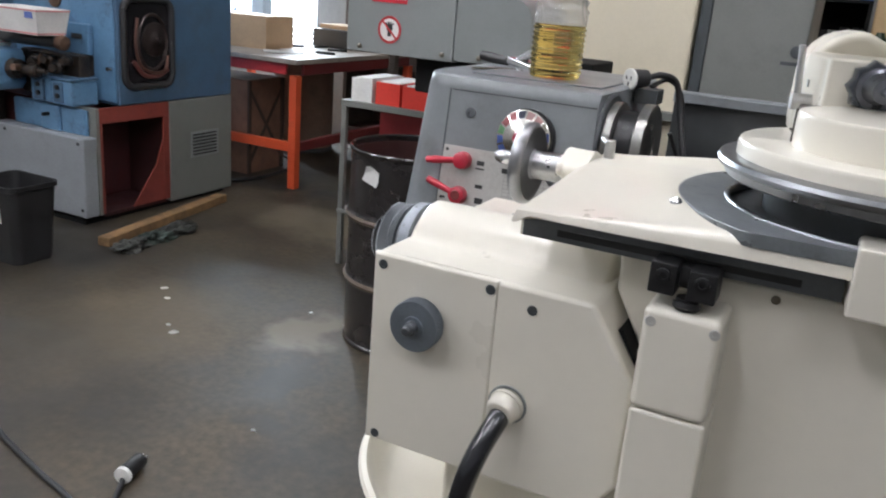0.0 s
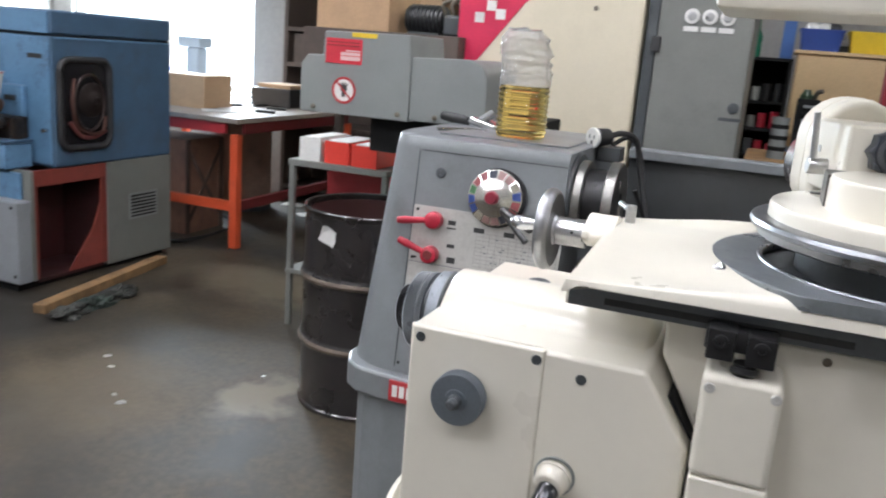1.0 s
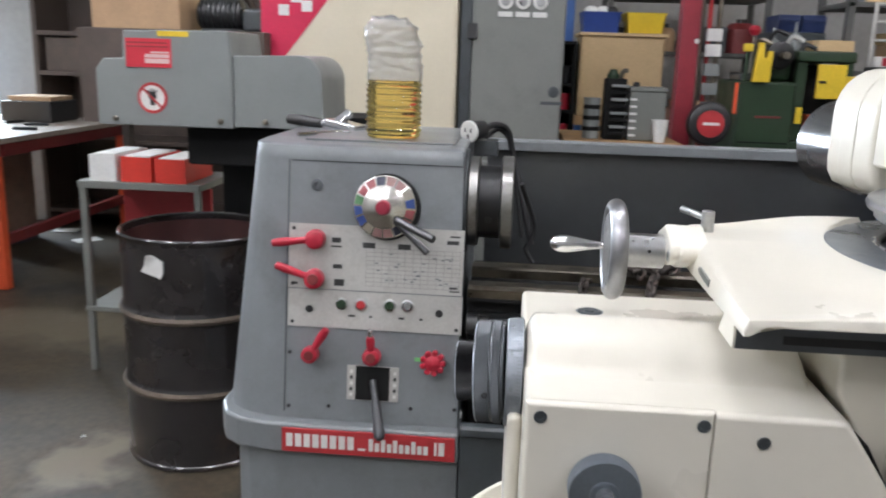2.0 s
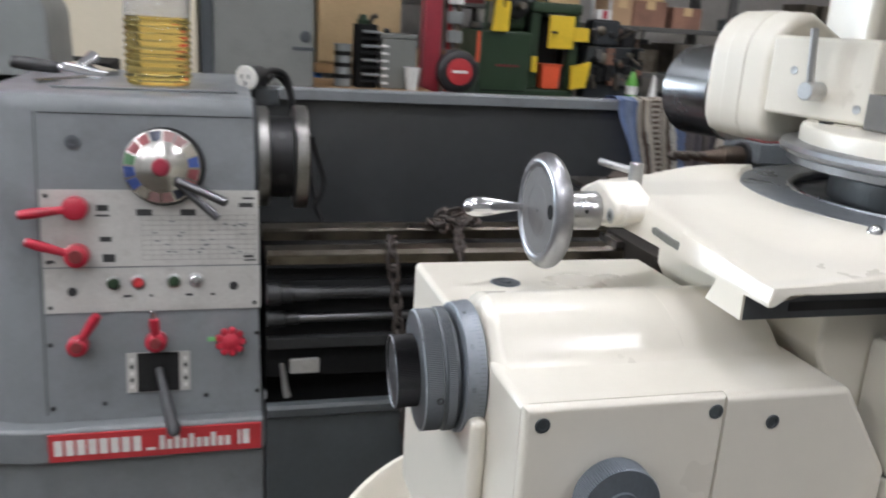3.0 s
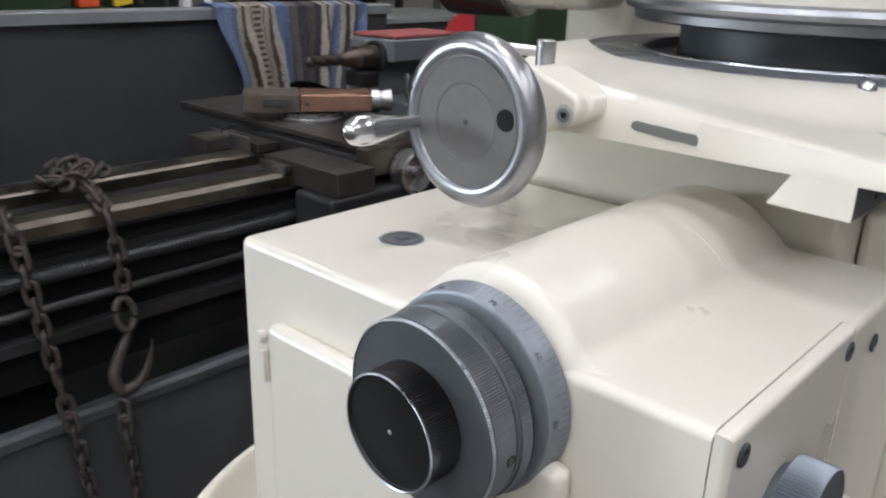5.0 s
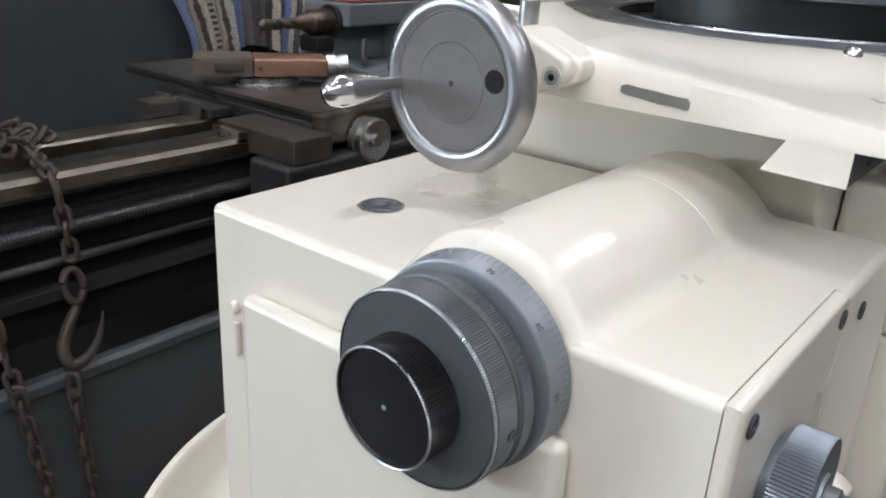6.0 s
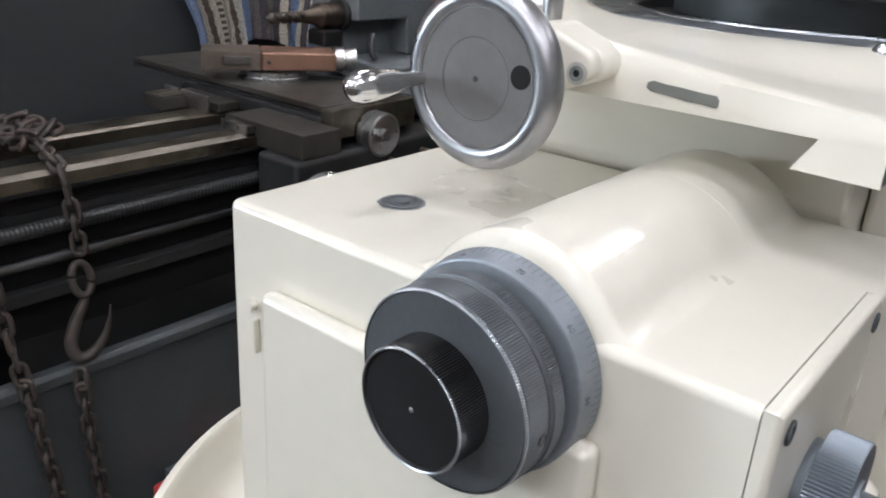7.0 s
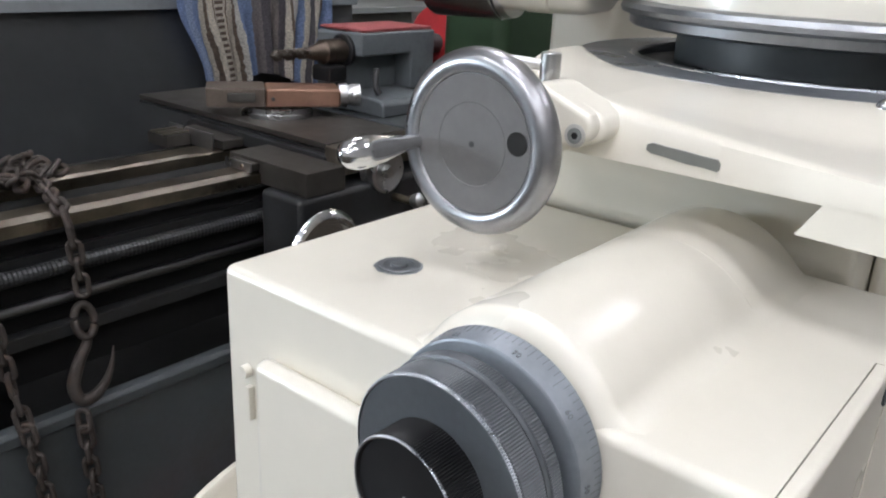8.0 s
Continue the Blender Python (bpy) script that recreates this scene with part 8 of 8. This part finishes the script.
# storage racks along the back
# Rack grey darkened to stand for the dim light at the back.
RACK_GREY = mat("rack_paint_darkened", (0.085, 0.085, 0.080), 0.55, var=0.12, stain=(0.05, 0.04, 0.03), stain_amount=0.5)


def rack(x0, x1, y0, y1, top, levels, label, seed, colours):
    t = thing("storage_rack", ((x0 + x1) / 2, (y0 + y1) / 2, 0), label, "rack", "storage racks")
    for x in (x0, x1 - 0.04):
        for y in (y0, y1 - 0.04):
            part("upright", box(x, x + 0.04, y, y + 0.04, 0.0, top, 0.003), RACK_GREY, t)
    r_ = random.Random(seed)
    for z in levels:
        part("shelf_board", box(x0, x1, y0, y1, z, z + 0.03, 0.003), RACK_GREY, t)
        x = x0 + 0.06 if z != 1.501 else x1
        while x < x1 - 0.25:
            w, h, d = r_.uniform(0.10, 0.30), r_.uniform(0.08, 0.22), r_.uniform(0.2, 0.4)
            lid = r_.random()
            it = thing("stored_item", (x + w / 2, y0 + 0.2, z + 0.03), "boxed tool part on a storage rack", "box", "items on the racks")
            m_ = colours[r_.randrange(len(colours))]
            if lid < 0.7:
                part("item_body", box(x, x + w, y0 + 0.05, y0 + 0.05 + d, z + 0.0305, z + 0.03 + h, 0.008), m_, it)
                part("item_lid", box(x - 0.003, x + w + 0.003, y0 + 0.047, y0 + 0.053 + d, z + 0.03 + h * 0.82, z + 0.034 + h, 0.004), PAPER if lid < 0.2 else m_, it)
            else:
                part("item_body", turned([(0, w / 2), (h * 0.8, w / 2), (h, w / 3), (h, 0)], (x + w / 2, y0 + 0.2, z + 0.0305), (0, 0, 1), 20), m_, it)
                part("item_cap", rod((x + w / 2, y0 + 0.2, z + 0.031 + h), (x + w / 2, y0 + 0.2, z + 0.06 + h), w / 6, seg=12), BLACK, it)
            x += w + r_.uniform(0.005, 0.05)
    return t


MIX = [BLACK_MATT, GREY_DARK, BLACK, GRIMY, RED_DARK, STEEL_WORN, DIAL_BLACK, GREY_TAIL, CARD]
rack(1.30, 2.45, 5.35, 5.85, 2.35, (0.4, 0.85, 1.22, 1.501, 1.88, 2.15), "grey steel storage rack full of tooling", 2, MIX)
rack(2.55, 3.75, 5.55, 6.05, 2.35, (0.4, 0.8, 1.12, 1.5, 1.9), "grey steel storage rack full of tooling", 5, MIX)
rack(0.1, 1.25, 6.6, 7.1, 2.4, (0.5, 1.1, 1.6, 2.0), "grey steel storage rack full of tooling", 8, MIX)
rack(3.3, 4.7, 4.3, 4.8, 1.5, (0.3, 0.7, 1.05), "grey steel storage rack with tools", 12, MIX + [mat("blue_box_paint", (0.03, 0.09, 0.40), 0.4)])
carton(1.62, 1.755, 5.41, 5.70, 1.5315, 1.685, "brown cardboard box on a crowded rack", CARD)
carton(1.765, 1.995, 5.41, 5.72, 1.5315, 1.685, "grimy dark brown box on a crowded rack", GRIMY)
carton(1.61, 1.97, 5.405, 5.70, 1.6862, 1.752, "pale flat cardboard box on a crowded rack", TAN)
red_bag = solo("red_bag", box(1.70, 1.93, 5.43, 5.62, 1.7535, 1.815, 0.024, 4), RED_PAINT, (1.8, 5.5, 1.7535), "red cloth bag on a pale box", "bag")
carton(2.05, 2.25, 5.42, 5.70, 1.5315, 1.66, "grimy brown box on a crowded rack", GRIMY)
dm = thing("drill_machine", (1.57, 5.28, 0), "dark slate machine tool crowded with fittings", "machine tool")
SLATE = mat("dark_slate_paint", (0.018, 0.022, 0.025), 0.45, var=0.2, stain=(0.02, 0.02, 0.02), stain_amount=0.6)
part("machine_body", box(1.395, 1.78, 5.23, 5.345, 0.0, 1.40, 0.015, 2), SLATE, dm)
part("machine_head", box(1.42, 1.60, 5.225, 5.345, 1.4005, 1.555, 0.02, 3), SLATE, dm)
part("motor_cap", turned([(0, 0.05), (0.08, 0.05), (0.10, 0.03), (0.10, 0)], (1.68, 5.29, 1.4005), (0, 0, 1), 24), DIAL_BLACK, dm)
for x, z, r_ in ((1.47, 1.49, 0.028), (1.545, 1.47, 0.020), (1.50, 1.33, 0.035), (1.62, 1.30, 0.026), (1.70, 1.34, 0.022)):
    part("dial", turned([(0, r_), (0.012, r_), (0.016, r_ * 0.6), (0.016, 0)], (x, 5.2295 if z < 1.4 else 5.2245, z), (0, -1, 0), 20), STEEL_WORN if r_ > 0.024 else DIAL_BLACK, dm)
r_ = random.Random(31)
for k in range(30):
    x, z, w, h = r_.uniform(1.40, 1.76), r_.uniform(1.17, 1.36), r_.uniform(0.008, 0.03), r_.uniform(0.012, 0.05)
    m_ = (DIAL_BLACK, STEEL_WORN, BLACK_MATT, RACK_GREY, GRIMY)[k % 5]
    if k % 3:
        part("fitting", box(x - w, x + w, 5.229 - r_.uniform(0.02, 0.07), 5.2305, z - h, z + h, 0.004), m_, dm)
    else:
        part("fitting", turned([(0, w), (0.02, w), (0.025, w * 0.6), (0.05, w * 0.5), (0.05, 0)], (x, 5.2305, z), (0, -1, 0), 14), m_, dm)
for k in range(14):
    x, z = 1.61 + 0.013 * k, 1.4005
    part("tool_shank", rod((x, 5.30, z), (x + r_.uniform(-0.01, 0.01), 5.29, z + r_.uniform(0.05, 0.15)), r_.uniform(0.004, 0.009), seg=8), (STEEL_WORN, DIAL_BLACK, GRIMY)[k % 3], dm)
for x, dx in ((1.44, -0.06), (1.58, 0.07), (1.66, 0.05)):
    part("lever", rod((x, 5.225, 1.44 if x < 1.6 else 1.36), (x + dx, 5.14, 1.50 if x < 1.6 else 1.30), 0.007, seg=10), STEEL_WORN, dm)
pf = thing("tube_frame", (1.43, 5.29, 1.5555), "pale steel tube frame on a dark machine", "frame")
for x in (1.43, 1.545):
    part("tube_post", rod((x, 5.29, 1.5555), (x, 5.29, 1.90), 0.011, seg=12), PLATE, pf)
for z in (1.70, 1.80, 1.895):
    part("tube_bar", rod((1.42, 5.29, z), (1.555, 5.29, z), 0.009, seg=10), PLATE, pf)
wr = thing("white_red_box", (1.5, 5.26, 1.5555), "white box with a red label among the machines", "box")
part("carton", box(1.44, 1.535, 5.235, 5.275, 1.5558, 1.612, 0.003), PAPER, wr)
part("red_label", box(1.475, 1.505, 5.2325, 5.2347, 1.561, 1.606), RED, wr)
# Added cupboard: holds the bins and hides the bright wall behind.
sc = thing("steel_cabinet", (1.13, 5.75, 0), "dark grey cupboard added to hold the bins and cover the bright wall", "cabinet")
part("cabinet_body", box(0.985, 1.285, 5.60, 5.95, 0.0, 1.745, 0.006), GREY_DARK, sc)
for x in (0.992, 1.137):
    dr = part("door", box(x, x + 0.141, 5.588, 5.5995, 0.10, 1.735, 0.003), GREY_DARK, sc)
    part("handle", box(x + (0.115 if x < 1 else 0.012), x + (0.128 if x < 1 else 0.025), 5.575, 5.5878, 1.05, 1.15, 0.003), STEEL_WORN, dr)
NAVY = mat("navy_bin_plastic", (0.012, 0.025, 0.085), 0.4, var=0.1)
for x0, x1 in ((1.00, 1.125), (1.14, 1.275)):
    b = thing("parts_bin", ((x0 + x1) / 2, 5.75, 1.7455), "dark blue plastic parts bin on a cupboard", "bin", "bins on the cupboard")
    part("bin_body", prism([(5.60, 1.7458), (5.585, 1.815), (5.60, 1.845), (5.85, 1.845), (5.85, 1.7458)], "x", x0, x1, 0.004), NAVY, b)
    part("bin_lip", box(x0 + 0.005, x1 - 0.005, 5.578, 5.5848, 1.805, 1.82, 0.002), NAVY, b)
carton(1.42, 1.72, 5.40, 5.70, 1.911, 2.03, "pale cardboard box on a rack", TAN)
bt2 = thing("steel_bench", (2.35, 4.4, 0), "pale grey steel bench with tools", "bench")
part("bench_top", box(1.7, 3.1, 4.1, 4.75, 1.10, 1.13, 0.004), GREY_HOOD, bt2)
for x in (1.75, 3.0):
    for y in (4.15, 4.68):
        part("leg", box(x, x + 0.05, y, y + 0.05, 0.0, 1.0995, 0.004), CABINET, bt2)
part("under_shelf", box(1.76, 3.04, 4.21, 4.67, 0.55, 0.58), CABINET, bt2)
part("drawer_block", box(2.1, 2.8, 4.2, 4.65, 0.80, 1.0995, 0.01), CABINET, bt2)
gm = thing("green_casting", (0.75, 1.95, 0), "green machine casting behind the grinder", "machine tool")
part("casting_body", box(0.610, 1.15, 1.98, 2.15, 0.0, 1.40, 0.03, 3), GREEN, gm)
part("casting_knob", rod((0.75, 2.06, 1.4005), (0.75, 2.06, 1.44), 0.05, seg=24, soft=0.01), GREEN, gm)

# cream wheel-head column behind the grinder's work head
wh = thing("grinding_head", (0.25, 1.62, 0), "cream enamelled grinding head column beside the work head", "machine tool")
part("column", box(0.020, 0.42, 1.408, 1.496, 0.0, 1.62, 0.012, 3), CREAM, wh)
part("arm", box(0.0, 0.45, 1.405, 1.50, 1.625, 1.76, 0.012, 3), CREAM, wh)
part("over_arm", box(-0.273, 0.20, 1.174, 1.32, 1.607, 1.69, 0.008, 2), CREAM, wh)
part("over_arm_bracket", box(0.10, 0.20, 1.3205, 1.4045, 1.63, 1.69, 0.006, 2), CREAM, wh)

# dark stand with two bottles behind the guard
bs = thing("dark_stand", (1.66, 5.06, 0), "low dark steel stand among the machines", "stand")
part("stand_top", box(1.42, 1.92, 4.94, 5.16, 1.050, 1.075, 0.004), BLACK_MATT, bs)
for x in (1.43, 1.88):
    for y in (4.95, 5.12):
        part("leg", box(x, x + 0.03, y, y + 0.03, 0.0, 1.0495, 0.003), BLACK_MATT, bs)
for x, r, h, say in ((1.625, 0.033, 0.215, "green"), (1.765, 0.034, 0.200, "white")):
    bt = thing("plastic_bottle", (x, 5.05, 1.0755), f"small {say} plastic bottle on a dark stand", "bottle", "bottles on the stand")
    z0 = 1.0755
    if say == "green":
        body = part("bottle_body", turned([(0, r * 0.8), (0.008, r), (h * 0.60, r), (h * 0.80, r * 0.55), (h * 0.90, r * 0.36), (h * 0.90, 0)], (x, 5.05, z0), (0, 0, 1), 24), mat("clear_green_plastic", (0.16, 0.46, 0.09), 0.18, coat=0.3), bt)
        part("bottle_label", turned([(0, r * 1.005), (0, r * 1.02), (h * 0.24, r * 1.02), (h * 0.24, r * 1.005)], (x, 5.05, z0 + h * 0.28), (0, 0, 1), 24, hollow=True), PAPER, body, "pale paper label")
        part("bottle_cap", rod((x, 5.05, z0 + h * 0.905), (x, 5.05, z0 + h), r * 0.40, seg=16, soft=0.001), GREEN, bt)
    else:
        part("bottle_body", turned([(0, r)] + [(h * (0.06 + 0.07 * k), r * (1.0 - 0.062 * k) * (0.86 if k % 2 else 1.0)) for k in range(12)] + [(h * 0.92, 0)], (x, 5.05, z0), (0, 0, 1), 24), WHITE, bt)
# tall bench with a pale top and a clear cup
tbn = thing("tall_bench", (2.95, 5.35, 0), "tall bench with a pale laminate top on dark legs", "bench")
part("bench_top", box(2.39, 3.46, 5.20, 5.54, 1.285, 1.308, 0.003), mat("pale_blue_laminate", (0.50, 0.54, 0.60), 0.35, var=0.06), tbn, "pale blue-white laminate top")
for x in (2.41, 3.40):
    for y in (5.22, 5.49):
        part("leg", box(x, x + 0.04, y, y + 0.04, 0.0, 1.2845, 0.003), BLACK_MATT, tbn)
# Black sheet added for the dark space under the bench top.
part("back_panel", box(2.452, 3.398, 5.50, 5.515, 0.30, 1.2845), BLACK_MATT, tbn)
cc = thing("clear_cup", (2.80, 5.34, 1.3085), "clear plastic cup standing on the tall bench", "cup")
part("cup_wall", turned([(0, 0.028), (0.08, 0.038), (0.083, 0.040), (0.083, 0.037), (0.006, 0.026), (0.006, 0)], (2.80, 5.34, 1.3085), (0, 0, 1), 24), CLEAR, cc)
